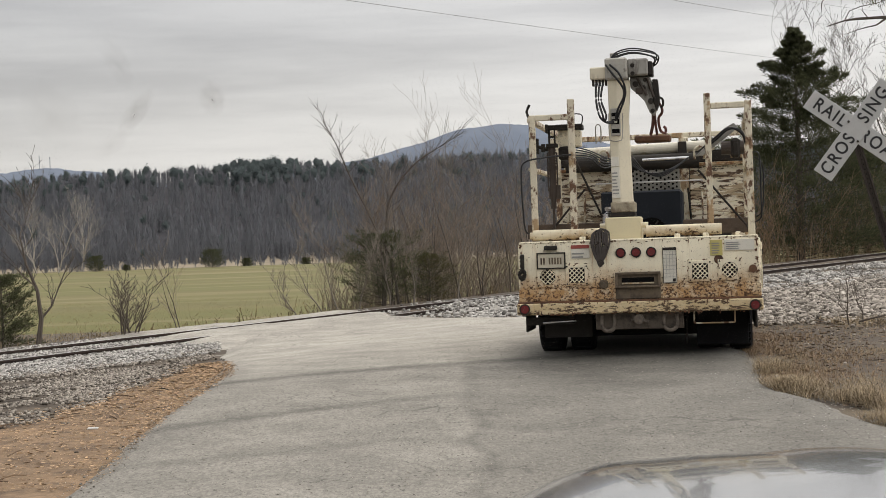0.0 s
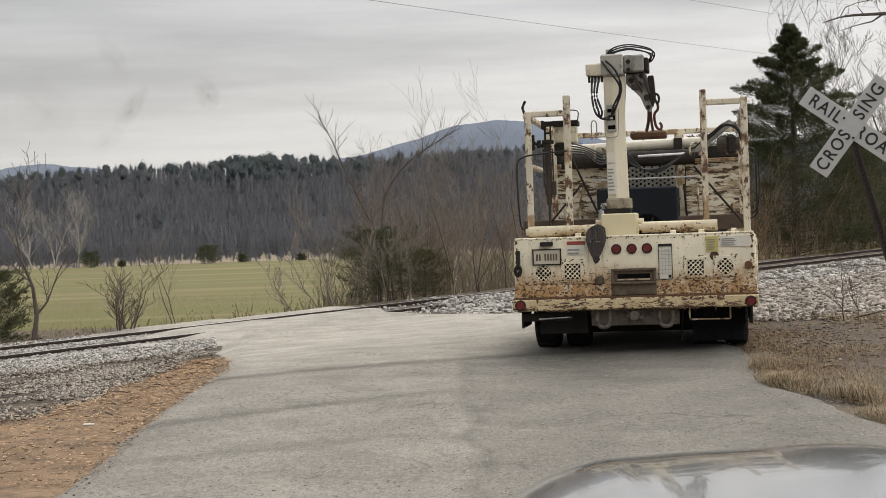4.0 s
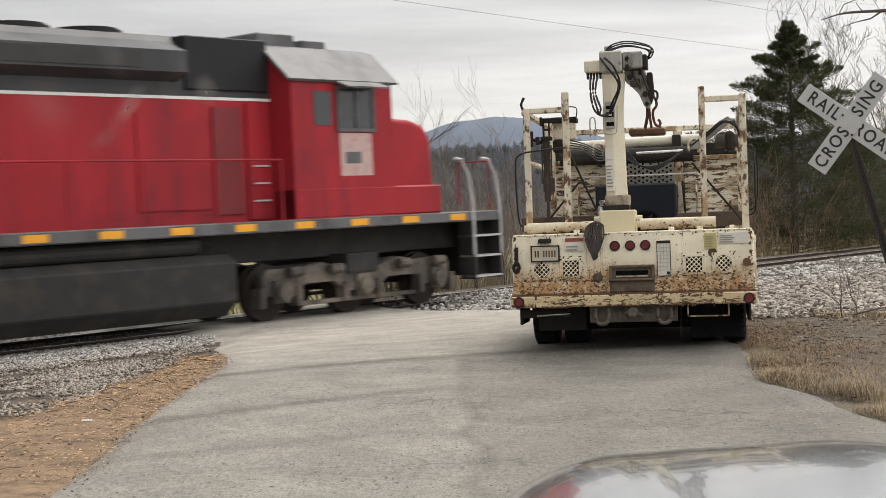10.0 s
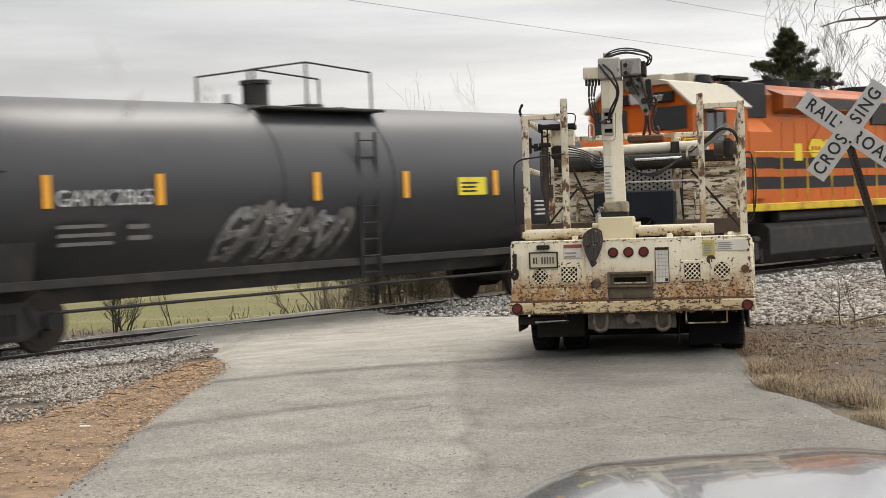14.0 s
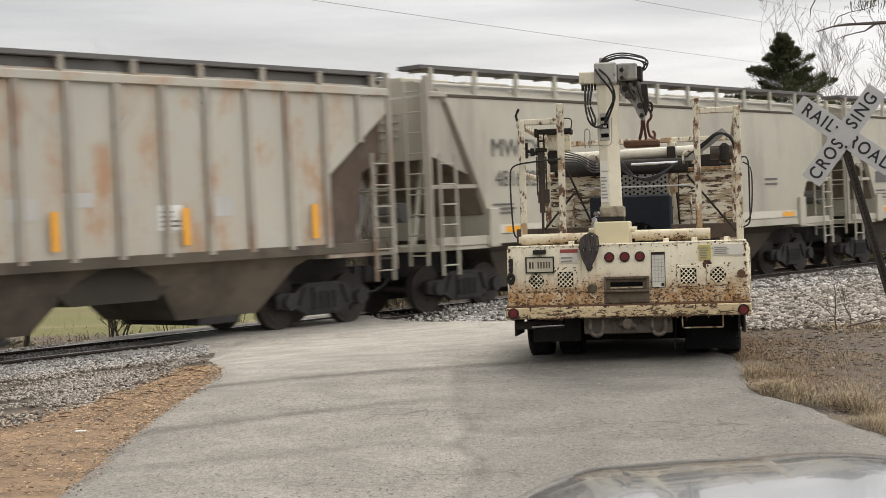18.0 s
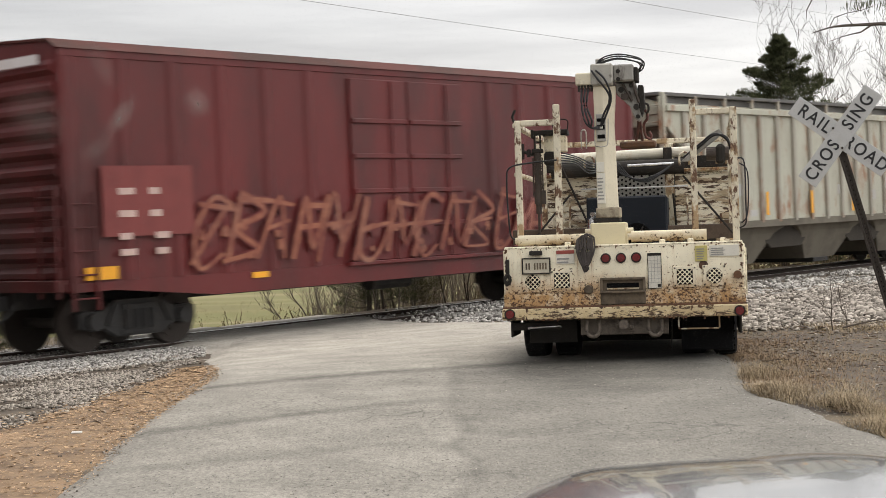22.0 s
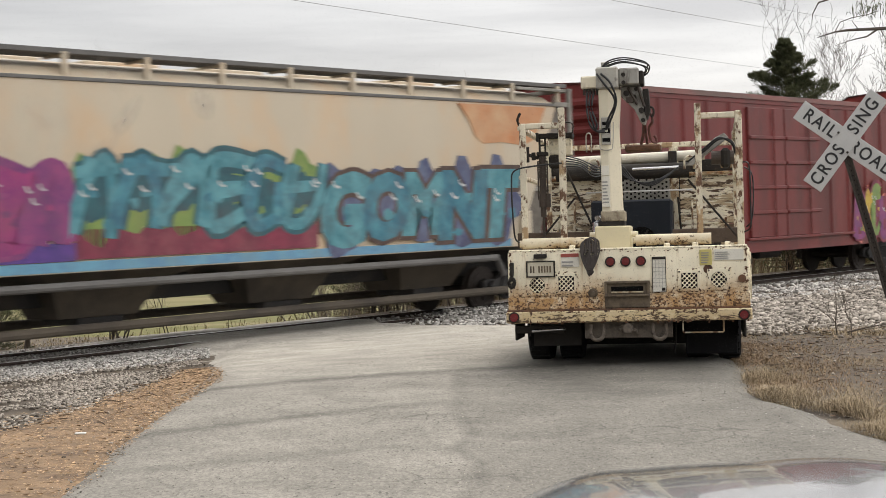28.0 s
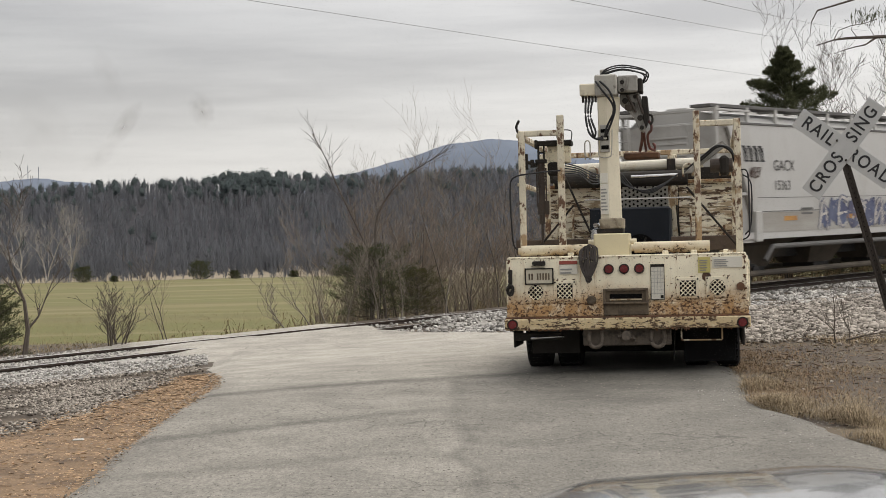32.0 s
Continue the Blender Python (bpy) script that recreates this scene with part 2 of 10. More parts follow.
    base = mul(base, op("SUBTRACT", 1.0, dark_patch))
    # fine cracks near the left edge, where the surface breaks up
    vo = N("ShaderNodeTexVoronoi")
    vo.feature = "DISTANCE_TO_EDGE"
    vo.inputs["Scale"].default_value = 2.6
    wv = N("ShaderNodeMixRGB")
    wv.inputs[0].default_value = 0.06
    nz = N("ShaderNodeTexNoise")
    nz.inputs["Scale"].default_value = 5
    L(tc.outputs["Object"], nz.inputs["Vector"])
    L(tc.outputs["Object"], wv.inputs[1])
    L(nz.outputs["Color"], wv.inputs[2])
    L(wv.outputs[0], vo.inputs["Vector"])
    crack = op("MULTIPLY", ramp(vo.outputs["Distance"], 0.0, 0.03, 0.38, 0.0), ramp(noise_at(0.55, 3), 0.50, 0.60, 0.0, 1.0))
    dark = op("MAXIMUM", dark, crack)
    # dark pits and scattered bits
    dark = op("MAXIMUM", dark, ramp(noise_at(34, 3, 0.65), 0.60, 0.68, 0.0, 0.5))
    base = mul(base, op("SUBTRACT", 1.0, dark))
    hgt = None
    for sc, lo, hi, lo_c, hi_c in ((60, 0.36, 0.64, 0.84, 1.12), (22, 0.34, 0.66, 0.91, 1.07), (1.7, 0.3, 0.7, 0.86, 1.11)):
        n = noise_at(sc)
        base = mul(base, ramp(n, lo, hi, lo_c, hi_c))
        hgt = hgt or n
    L(base, b.inputs["Base Color"])
    bp = N("ShaderNodeBump")
    bp.inputs["Strength"].default_value, bp.inputs["Distance"].default_value = 0.35, 0.01
    L(hgt, bp.inputs["Height"])
    L(bp.outputs[0], b.inputs["Normal"])
    return m


M_ROAD = asphalt("worn_asphalt", (0.220, 0.205, 0.179), (0.266, 0.249, 0.217))
M_BALLAST = mat("ballast_bed", (0.345, 0.325, 0.295), 0.95, var=0.4, scale=2, fine=18, bump=0.8)
M_RAIL = mat("rusty_rail", (0.045, 0.031, 0.025), 0.7, metal=0.3, var=0.3, scale=3, fine=40)
M_RAILTOP = mat("polished_railhead", (0.5, 0.48, 0.46), 0.3, metal=0.9, var=0.1, scale=4)
M_TIE = mat("creosoted_timber", (0.07, 0.055, 0.045), 0.9, var=0.3, scale=3, fine=30, stretch=(0.3, 1, 1))


def grid_mesh(name, xs, ys, zf, material, kind="structure", label="", category=""):
    verts = [(x, y, zf(x, y)) for y in ys for x in xs]
    nx = len(xs)
    faces = [(j * nx + i, j * nx + i + 1, (j + 1) * nx + i + 1, (j + 1) * nx + i) for j in range(len(ys) - 1) for i in range(nx - 1)]
    me = bpy.data.meshes.new(name)
    me.from_pydata(verts, [], faces)
    me.shade_smooth()
    me.materials.append(material)
    return tagged(new(name, me), label, category, kind=kind)


def steps(*spans):
    """Coordinates in runs of (start, end, step)."""
    out = []
    for a, b, d in spans:
        n = max(1, int(round((b - a) / d)))
        out += [a + (b - a) * i / n for i in range(n)]
    return out + [spans[-1][1]]


XS = steps((-2500, -400, 150), (-400, -60, 15), (-60, -14, 2), (-14, 14, 0.5), (14, 60, 2), (60, 400, 15), (400, 2500, 150))
YS = steps((-1500, -100, 200), (-100, -10, 15), (-10, 5, 1), (5, 48, 0.5), (48, 90, 3), (90, 300, 15), (300, 700, 20), (700, 3500, 200))


def bumpy(x, y):
    z = ground_z(x, y)
    s, w = track_sw(x, y)
    if 5 < y < 60 and abs(x) < 30:
        z += 0.03 * noise.noise((x * 1.3, y * 1.3, 0)) + 0.012 * noise.noise((x * 5, y * 5, 3)) - 0.03
    return z


ground = grid_mesh("ground", XS, YS, bumpy, M_GROUND, label="dry winter soil with dead grass", category="ground")

# the field past the track, draped just over the ground
def field_edge(x, y):
    return ground_z(x, y) + 0.03 - 0.3 * (1 - smooth(47, 50, y + 1.5 * noise.noise((x * 0.3, 0, 0))))


grid_mesh("field", steps((-420, -60, 20), (-60, 60, 5), (60, 420, 20)), steps((47, 120, 4), (120, 330, 15)), field_edge, M_FIELD, label="green and tan winter field beyond the track", category="field")
M_STRAW = mat("pale_dry_grass", (0.26, 0.215, 0.155), 0.95, var=0.25, scale=0.3, fine=6)
grid_mesh("far_grass_strip", steps((-420, 420, 20)), steps((330, 372, 6)), lambda x, y: ground_z(x, y) + 0.06 + 0.6 * smooth(330, 345, y), M_STRAW, label="strip of pale dry grass at the foot of the woods", category="grass")


def edge_at(table, y):
    for (y0, x0), (y1, x1) in zip(table, table[1:]):
        if y0 <= y <= y1:
            return x0 + (x1 - x0) * (y - y0) / (y1 - y0)
    return table[0][1] if y < table[0][0] else table[-1][1]


ROAD_LEFT = [(-80, -3.2), (0, -2.1), (8.5, -2.13), (10.0, -2.18), (11.9, -2.26), (13.5, -2.27), (15.7, -2.36), (17.2, -2.52), (18.2, -2.68), (19.0, -2.83), (19.8, -2.95), (20.6, -3.05), (22, -3.2), (24, -3.5), (26.3, -3.85), (27.6, -4.2), (29.0, -4.4), (29.6, -4.2), (30.6, -3.3), (31.6, -2.3)]
ROAD_RIGHT = [(-80, 3.0), (0, 2.85), (9.6, 2.93), (10.8, 2.86), (11.4, 2.76), (12.0, 2.68), (13.2, 2.70), (14.5, 2.98), (18, 3.3), (21, 3.5), (23.5, 3.0), (25.5, 2.15), (26.7, 1.25), (28.0, 0.1), (28.9, -0.75), (30.2, -1.0), (31.0, -1.45), (31.6, -2.2)]


def road_mesh():
    verts, faces = [], []
    ys = steps((-80, 0, 4), (0, 8, 1), (8, 31.6, 0.2))
    n = 28
    for y in ys:
        a, b = edge_at(ROAD_LEFT, y), edge_at(ROAD_RIGHT, y)
        wob = 0.09 * noise.noise((y * 0.9, 1, 0)) + 0.05 * noise.noise((y * 3.1, 4, 0))
        wob2 = 0.10 * noise.noise((y * 0.9, 9, 0)) + 0.05 * noise.noise((y * 3.1, 14, 0))
        for i in range(n + 1):
            f = i / n
            x = a + wob + (b + wob2 - a - wob) * f
            edge = min(f, 1 - f)
            z = ground_z(x, y) + 0.035 - (0.05 if edge == 0 else 0) + 0.008 * noise.noise((x * 0.8, y * 0.8, 2))
            s, w = track_sw(x, y)
            if 0.45 < w < 1.6:
                z = rail_z(s) + 0.004      # the near rail is buried in dust and asphalt
            elif -1.0 < w < -0.5:
                z = rail_z(s) - 0.035      # flangeways beside the far rail
            elif abs(w) < 1.6:
                z = rail_z(s) - 0.010
            elif abs(w) < 3:
                z = max(z, rail_z(s) - 0.012 - 0.03 * (abs(w) - 1.6))
            if abs(w) < 3.2:
                # the dust thins out over the stone towards both ends of the crossing
                z -= 0.14 * (1 - smooth(0, 0.11, edge)) ** 2 * (1 - smooth(1.9, 3.1, abs(w)))
            verts.append((x, y, z))
    m = n + 1
    faces = [(j * m + i, j * m + i + 1, (j + 1) * m + i + 1, (j + 1) * m + i) for j in range(len(ys) - 1) for i in range(n)]
    me = bpy.data.meshes.new("road")
    me.from_pydata(verts, [], faces)
    me.shade_smooth()
    me.materials.append(M_ROAD)
    return tagged(new("road", me), "worn grey asphalt road with tar seams", "road", kind="structure")


road = road_mesh()
def road_top(x, y):
    return ground_z(x, y) + 0.035 + 0.008 * noise.noise((x * 0.8, y * 0.8, 2))


# ---- track: ballast, ties, rails ----
CROSS0, CROSS1 = -6.2, 0.1


def spill(s, w):
    """Stone and dust heaped over the near rail just past the crossing."""
    return 0.14 * smooth(-2, -0.5, s) * (1 - smooth(3.0, 7.0, s)) * smooth(0.3, 0.6, w) * (1 - smooth(1.4, 2.4, w))


def ballast_mesh():
    verts, faces = [], []
    ss = steps((-120, -30, 5), (-30, 45, 0.5), (45, 160, 5))
    prof = [(-3.4, -0.75), (-2.6, -0.42), (-1.9, -0.20), (-1.4, -0.15), (-0.75, -0.16), (0, -0.17), (0.3, -0.165), (0.6, -0.16), (1.0, -0.155), (1.4, -0.15), (1.9, -0.18), (2.6, -0.24), (3.6, -0.30), (4.6, -0.40)]
    for s in ss:
        road_part = smooth(CROSS0 - 0.1, CROSS0 + 0.6, s) * (1 - smooth(CROSS1, CROSS1 + 1.0, s))
        for w, h in prof:
            if -2.3 < w < 3 and h > -0.3:
                h += 0.095 * (1 - smooth(1, 6, s))     # the stone lies nearly flush with the rails before the crossing
            hh = h + 0.03 * noise.noise((s * 1.7, w * 1.7, 0))
            if w > 0 and s > 0:
                # beside the truck the stone lies wider and higher
                hh += 0.12 * smooth(2, 10, s) * smooth(1.4, 2.6, w)
            hh += spill(s, w)
            hh -= 0.12 * road_part
            p = on_track(s, w, hh)
            if w < -2.5:
                p.z = min(p.z, max(ground_z(p.x, p.y) + 0.02, p.z - 0.2))
            verts.append(p)
    m = len(prof)
    faces = [(j * m + i, j * m + i + 1, (j + 1) * m + i + 1, (j + 1) * m + i) for j in range(len(ss) - 1) for i in range(m - 1)]
    me = bpy.data.meshes.new("ballast")
    me.from_pydata(verts, [], faces)
    me.shade_smooth()
    me.materials.append(M_BALLAST)
    return tagged(new("ballast", me), "bed of pale grey crushed stone", "ballast", kind="structure")


ballast_mesh()
track = thing("railway_track", "single railway track with rusty rails on timber ties", "track", kind="structure")
for w in (-0.753, 0.753):
    bm = bmesh.new()
    prof = [(-0.07, -0.17), (0.07, -0.17), (0.07, -0.155), (0.015, -0.13), (0.012, -0.045), (0.036, -0.03), (0.036, -0.004), (-0.036, -0.004), (-0.036, -0.03), (-0.012, -0.045), (-0.015, -0.13), (-0.07, -0.155)]
    loft(bm, [[on_track(s, w + a, h) for a, h in prof] for s in (-140, -60, -20, 20, 60, 180)])
    rl = part("rail", bm, M_RAIL, track)
    bm = bmesh.new()
    loft(bm, [[on_track(s, w + a, h) for a, h in ((-0.03, -0.004), (0.03, -0.004), (0.03, 0), (-0.03, 0))] for s in (-140, -60, -20, 20, 60, 180)])
    part("railhead", bm, M_RAILTOP, rl, "polished running surface")


def tie_piece():
    return bbox(-0.11, 0.11, -1.28, 1.28, -0.16, 0.02, 0.012)


TIE = finish(tie_piece(), "tie", M_TIE)
for i in range(130):
    s = -26 + i * 0.53
    if CROSS0 < s < CROSS1:
        continue
    ob = new("tie", TIE)
    ob.parent = track
    p = on_track(s, 0, -0.185)
    ob.matrix_basis = pose(p.x, p.y, p.z, 0, -1.146, math.degrees(TH) + random.uniform(-1.5, 1.5))

# ---- loose stone, litter and grass ----
def dust_apron(s0, s1, full, name="crossing_dust"):
    """Pale dust that spills from the crossing over the stone; it is level with the rails at full and sinks into the stone towards s0."""
    verts = []
    ss, ws = steps((s0, s1, 0.12)), steps((-2.6, 4.6, 0.12))
    for s in ss:
        for w in ws:
            p = on_track(s, w)
            q = s + 0.8 * noise.noise((s * 0.9, w * 0.7, 2)) * (1 if full > s0 else -1)
            f = smooth(s0, full, q) * smooth(4.6, 3.4, w) * smooth(-2.6, -1.9, w)
            flange = 0.03 if -1.0 < w < -0.5 else 0.0
            if abs(w) < 1.7:
                z = rail_z(s) - 0.11 + 0.115 * f - flange
            else:
                z = surface_z(p.x, p.y) - 0.05 + 0.075 * f
            verts.append((p.x, p.y, z + 0.006 * noise.noise((s * 3, w * 3, 0))))
    m = len(ws)
    faces = [(j * m + i, j * m + i + 1, (j + 1) * m + i + 1, (j + 1) * m + i) for j in range(len(ss) - 1) for i in range(m - 1)]
    me = bpy.data.meshes.new(name)
    me.from_pydata(verts, [], faces)
    me.shade_smooth()
    me.materials.append(M_ROAD)
    return tagged(new(name, me), "pale dust spilt over the ballast at the crossing", "dust", kind="structure")



def island_mat(name, c0, c1, rough=0.9, spec=0.2):
    m = bpy.data.materials.new(name)
    nt, b = nodes_of(m)
    geo = nt.nodes.new("ShaderNodeNewGeometry")
    rp = nt.nodes.new("ShaderNodeValToRGB")
    rp.color_ramp.elements[0].color, rp.color_ramp.elements[1].color = (*c0, 1), (*c1, 1)
    nt.links.new(geo.outputs["Random Per Island"], rp.inputs[0])
    nt.links.new(rp.outputs[0], b.inputs["Base Color"])
    b.inputs["Roughness"].default_value = rough
    b.inputs["Specular IOR Level"].default_value = spec
    return m


def scatter(name, base_v, base_f, mats4, material, label, category, parent=None, kind="stuff"):
    """Join many transformed copies of one small shape into one mesh. mats4: array (n, 4, 4)."""
    V = np.asarray(base_v, float)
    n, k = len(mats4), len(V)
    H = np.c_[V, np.ones(k)]
    P = np.einsum("nij,kj->nki", mats4, H)[:, :, :3].reshape(-1, 3)
    fl = len(base_f[0])
    F = (np.asarray(base_f)[None] + (np.arange(n) * k)[:, None, None]).reshape(-1)
    me = bpy.data.meshes.new(name)
    me.vertices.add(len(P))
    me.vertices.foreach_set("co", P.ravel())
    nf = n * len(base_f)
    me.loops.add(nf * fl)
    me.loops.foreach_set("vertex_index", F.astype(np.int32))
    me.polygons.add(nf)
    me.polygons.foreach_set("loop_start", (np.arange(nf) * fl).astype(np.int32))
    me.update(calc_edges=True)
    me.materials.append(material)
    ob = new(name, me)
    if parent is not None:
        ob.parent = parent
    return tagged(ob, label, category, kind=kind)


def rot_mats(pos, scale, rng, flat=0.0, up=False):
    """Poses at pos with random turns; scale (n, 3)."""
    n = len(pos)
    a = rng.uniform(0, 2 * np.pi, n)
    M = np.zeros((n, 4, 4))
    ca, sa = np.cos(a), np.sin(a)
    Rz = np.zeros((n, 3, 3))
    Rz[:, 0, 0], Rz[:, 0, 1], Rz[:, 1, 0], Rz[:, 1, 1], Rz[:, 2, 2] = ca, -sa, sa, ca, 1
    if up:
        R = Rz
    else:
        t = rng.normal(0, 0.5 * (1 - flat) + 0.02, n)
        ct, st = np.cos(t), np.sin(t)
        Rx = np.zeros((n, 3, 3))
        Rx[:, 0, 0], Rx[:, 1, 1], Rx[:, 1, 2], Rx[:, 2, 1], Rx[:, 2, 2] = 1, ct, -st, st, ct
        R = Rz @ Rx
    M[:, :3, :3] = R * np.asarray(scale)[:, None, :]
    M[:, :3, 3] = pos
    M[:, 3, 3] = 1
    return M


STONE_V = [(-1, -0.7, -0.6), (0.9, -0.9, -0.5), (1.0, 0.8, -0.6), (-0.8, 1.0, -0.5), (-0.6, -0.6, 0.6), (0.7, -0.4, 0.8), (0.5, 0.7, 0.5), (-0.7, 0.5, 0.75)]
STONE_F = [(0, 3, 2, 1), (4, 5, 6, 7), (0, 1, 5, 4), (1, 2, 6, 5), (2, 3, 7, 6), (3, 0, 4, 7)]
rng = np.random.default_rng(7)


def surface_z(x, y):
    s, w = track_sw(x, y)
    z = ground_z(x, y) - 0.0
    if -3.3 < w < 4.6:
        h = -0.16 if abs(w) < 1.9 else (-0.2 - 0.07 * (w - 1.9) if w > 0 else -0.2 - 0.37 * (-w - 1.9))
        if w < 3:
            h += 0.095 * (1 - smooth(1, 6, s))
        if w > 1.4 and s > 0:
            h += 0.12 * smooth(2, 10, s) * smooth(1.4, 2.6, w)
        h += spill(s, w)
        z = max(z if w > 1.5 else -9, rail_z(s) + h) if w > 0 else rail_z(s) + h
    return z


def on_road(x, y, m=0.0):
    return edge_at(ROAD_LEFT, y) - m < x < edge_at(ROAD_RIGHT, y) + m and y < 31.6


def stones(name, count, region, smin, smax, material, label, dens=None):
    pts = []
    tries = 0
    while len(pts) < count and tries < count * 12:
        tries += 1
        s, w = rng.uniform(region[0], region[1]), rng.uniform(region[2], region[3])
        p = on_track(s, w)
        if on_road(p.x, p.y, 0.05) or p.y < 9:
            continue
        if dens and rng.random() > dens(p.x, p.y, s, w):
            continue
        pts.append((p.x, p.y, surface_z(p.x, p.y) + 0.006))
    pts = np.array(pts)
    k = rng.uniform(smin, smax, len(pts)) ** 1.0
    sc = np.c_[k, k * rng.uniform(0.6, 1.1, len(pts)), k * rng.uniform(0.45, 0.9, len(pts))]
    return scatter(name, STONE_V, STONE_F, rot_mats(pts, sc, rng), material, label, "gravel")


LITTER_W = [(7, 2.9), (9, 2.3), (10.5, 1.65), (11.5, 1.25), (12.7, 0.92), (14.7, 0.8), (17.4, 0.55), (19.2, 0.42), (21.5, 0.2)]
M_STONE = island_mat("pale_crushed_stone", (0.14, 0.13, 0.118), (0.57, 0.545, 0.505))
M_STONE2 = island_mat("dusty_mixed_gravel", (0.06, 0.05, 0.042), (0.45, 0.40, 0.34))
M_STONE3 = island_mat("dirty_crushed_stone", (0.07, 0.058, 0.048), (0.48, 0.43, 0.37))
stones("ballast_stones", 17000, (-17, -3.5, -2.6, 3.3), 0.011, 0.03, M_STONE, "loose pale grey crushed stone along the track")
stones("ballast_stones", 15000, (-3, 34, -2.0, 4.5), 0.014, 0.042, M_STONE, "loose pale grey crushed stone beside the truck", lambda x, y, s, w: min(1.0, 0.55 + 1.6 * noise.noise((x * 0.6, y * 0.6, 6))))
stones("ballast_stones", 14000, (-7, 14, 4.3, 12), 0.012, 0.04, M_STONE3, "dirty crushed stone spread beside the truck", lambda x, y, s, w: smooth(19.0, 21.2, y + 1.0 * noise.noise((x * 0.9, y * 0.9, 0))) * (1 - smooth(9, 12, x)))
stones("ballast_stones", 900, (-3, 30, 1.6, 5.5), 0.05, 0.09, M_STONE, "larger pale stones beside the truck")
stones("ballast_stones", 900, (-7, 12, 4.3, 11), 0.04, 0.08, M_STONE3, "larger dirty stones beside the truck", lambda x, y, s, w: smooth(19.6, 21.6, y) * (1 - smooth(9, 12, x)))
stones("ballast_stones", 350, (-14, -4, 8, 16), 0.006, 0.02, M_STONE3, "single stones on the verge", lambda x, y, s, w: 1.0 if x > 2.6 and y > 11 else 0.0)
stones("mixed_gravel", 26000, (-21, -6, 2.6, 12.5), 0.006, 0.022, M_STONE2, "dusty mixed gravel between road and track", lambda x, y, s, w: (0.45 + 1.2 * noise.noise((x * 1.1, y * 1.1, 4))) if x + 0.25 * noise.noise((x * 0.9, y * 1.7, 2)) < edge_at(ROAD_LEFT, y) - 0.9 * edge_at(LITTER_W, y) else 0.012)

dust_apron(-9.2, -4.6, -6.3)
# grit that crumbles over the road's edges
pts = []
while len(pts) < 3200:
    y = rng.uniform(7.5, 20)
    if rng.random() < 0.75 and y < 13.5:
        x = edge_at(ROAD_RIGHT, y) + rng.normal(-0.05, 0.25)
    else:
        x = edge_at(ROAD_LEFT, y) + rng.normal(-0.04, 0.07)
    pts.append((x, y, max(surface_z(x, y), road_top(x, y) if on_road(x, y) else -9) + 0.004))
pts = np.array(pts)
k = rng.uniform(0.03, 0.075, len(pts)) ** 2
scatter("edge_grit", STONE_V, STONE_F, rot_mats(pts, np.c_[k, k * 0.8, k * 0.6], rng), M_STONE, "grit and crumbled asphalt along the road's edges", "gravel")
# loose chips and proud stones all over the worn surface
n = 10000
ry = 7.0 + 11.0 * rng.random(n) ** 1.7
rx = np.array([edge_at(ROAD_LEFT, y) + (edge_at(ROAD_RIGHT, y) - edge_at(ROAD_LEFT, y)) * q for y, q in zip(ry, rng.random(n))])
pts = np.array([(x, y, road_top(x, y) - 0.001) for x, y in zip(rx, ry)])
k = 0.0018 + 0.0050 * rng.random(n) ** 3
M_CHIPS = island_mat("asphalt_chips", (0.10, 0.09, 0.078), (0.38, 0.35, 0.30))
scatter("road_chips", STONE_V, STONE_F, rot_mats(pts, np.c_[k * 1.2, k, k * 0.9], rng), M_CHIPS, "loose chips and proud stones on the asphalt", "gravel")
# strip of brown leaf litter along the road's edge
CHIP_V, CHIP_F = [(-1, -0.25, 0), (1, -0.2, 0.05), (0.9, 0.25, 0), (-0.8, 0.22, 0.08)], [(0, 1, 2, 3)]
M_LITTER = island_mat("tan_brown_litter", (0.10, 0.066, 0.04), (0.58, 0.40, 0.24))
pts = []
while len(pts) < 26000:
    y = rng.uniform(8.5, 19.4)
    e = edge_at(ROAD_LEFT, y)
    wd = edge_at(LITTER_W, y) * (1 + 0.25 * noise.noise((y * 1.3, 0, 7)))
    x = e - rng.uniform(0, 1) ** 1.25 * wd * (1.35 if rng.random() < 0.12 else 1) + 0.04 + abs(rng.normal(0, 0.07))
    if track_sw(x, y)[1] > 2.0:
        pts.append((x, y, surface_z(x, y) + 0.012 + rng.uniform(0, 0.02)))
pts = np.array(pts)
k = rng.uniform(0.05, 0.14, len(pts)) ** 2
scatter("leaf_litter", CHIP_V, CHIP_F, rot_mats(pts, np.c_[k, k, k], rng, 0.3), M_LITTER, "orange-brown leaf litter and wood chips beside the road", "leaf litter")
M_BED = mat("brown_litter_bed", (0.225, 0.150, 0.088), 0.95, var=0.4, scale=2.5, fine=70, bump=0.8, second=(0.095, 0.064, 0.042), patch=0.55, patch_scale=4, soft=0.1)
lv, lf = [], []
lys = steps((5, 19.4, 0.2))
for y in lys:
    e = edge_at(ROAD_LEFT, y)
    wd = edge_at(LITTER_W, y) * (1 + 0.25 * noise.noise((y * 1.3, 0, 7)))
    for i in range(13):
        x = e + 0.12 - (wd * 0.95 + 0.12) * i / 12 + (0.10 * noise.noise((y * 2.3, 5, 1)) if i == 12 else 0)
        lv.append((x, y, surface_z(x, y) + (0.006 if 0 < i < 12 else -0.05) + 0.01 * noise.noise((x * 4, y * 4, 0))))
lf = [(j * 13 + i, j * 13 + i + 1, (j + 1) * 13 + i + 1, (j + 1) * 13 + i) for j in range(len(lys) - 1) for i in range(12)]
me = bpy.data.meshes.new("litter_bed")
me.from_pydata(lv, [], lf)
me.shade_smooth()
me.materials.append(M_BED)
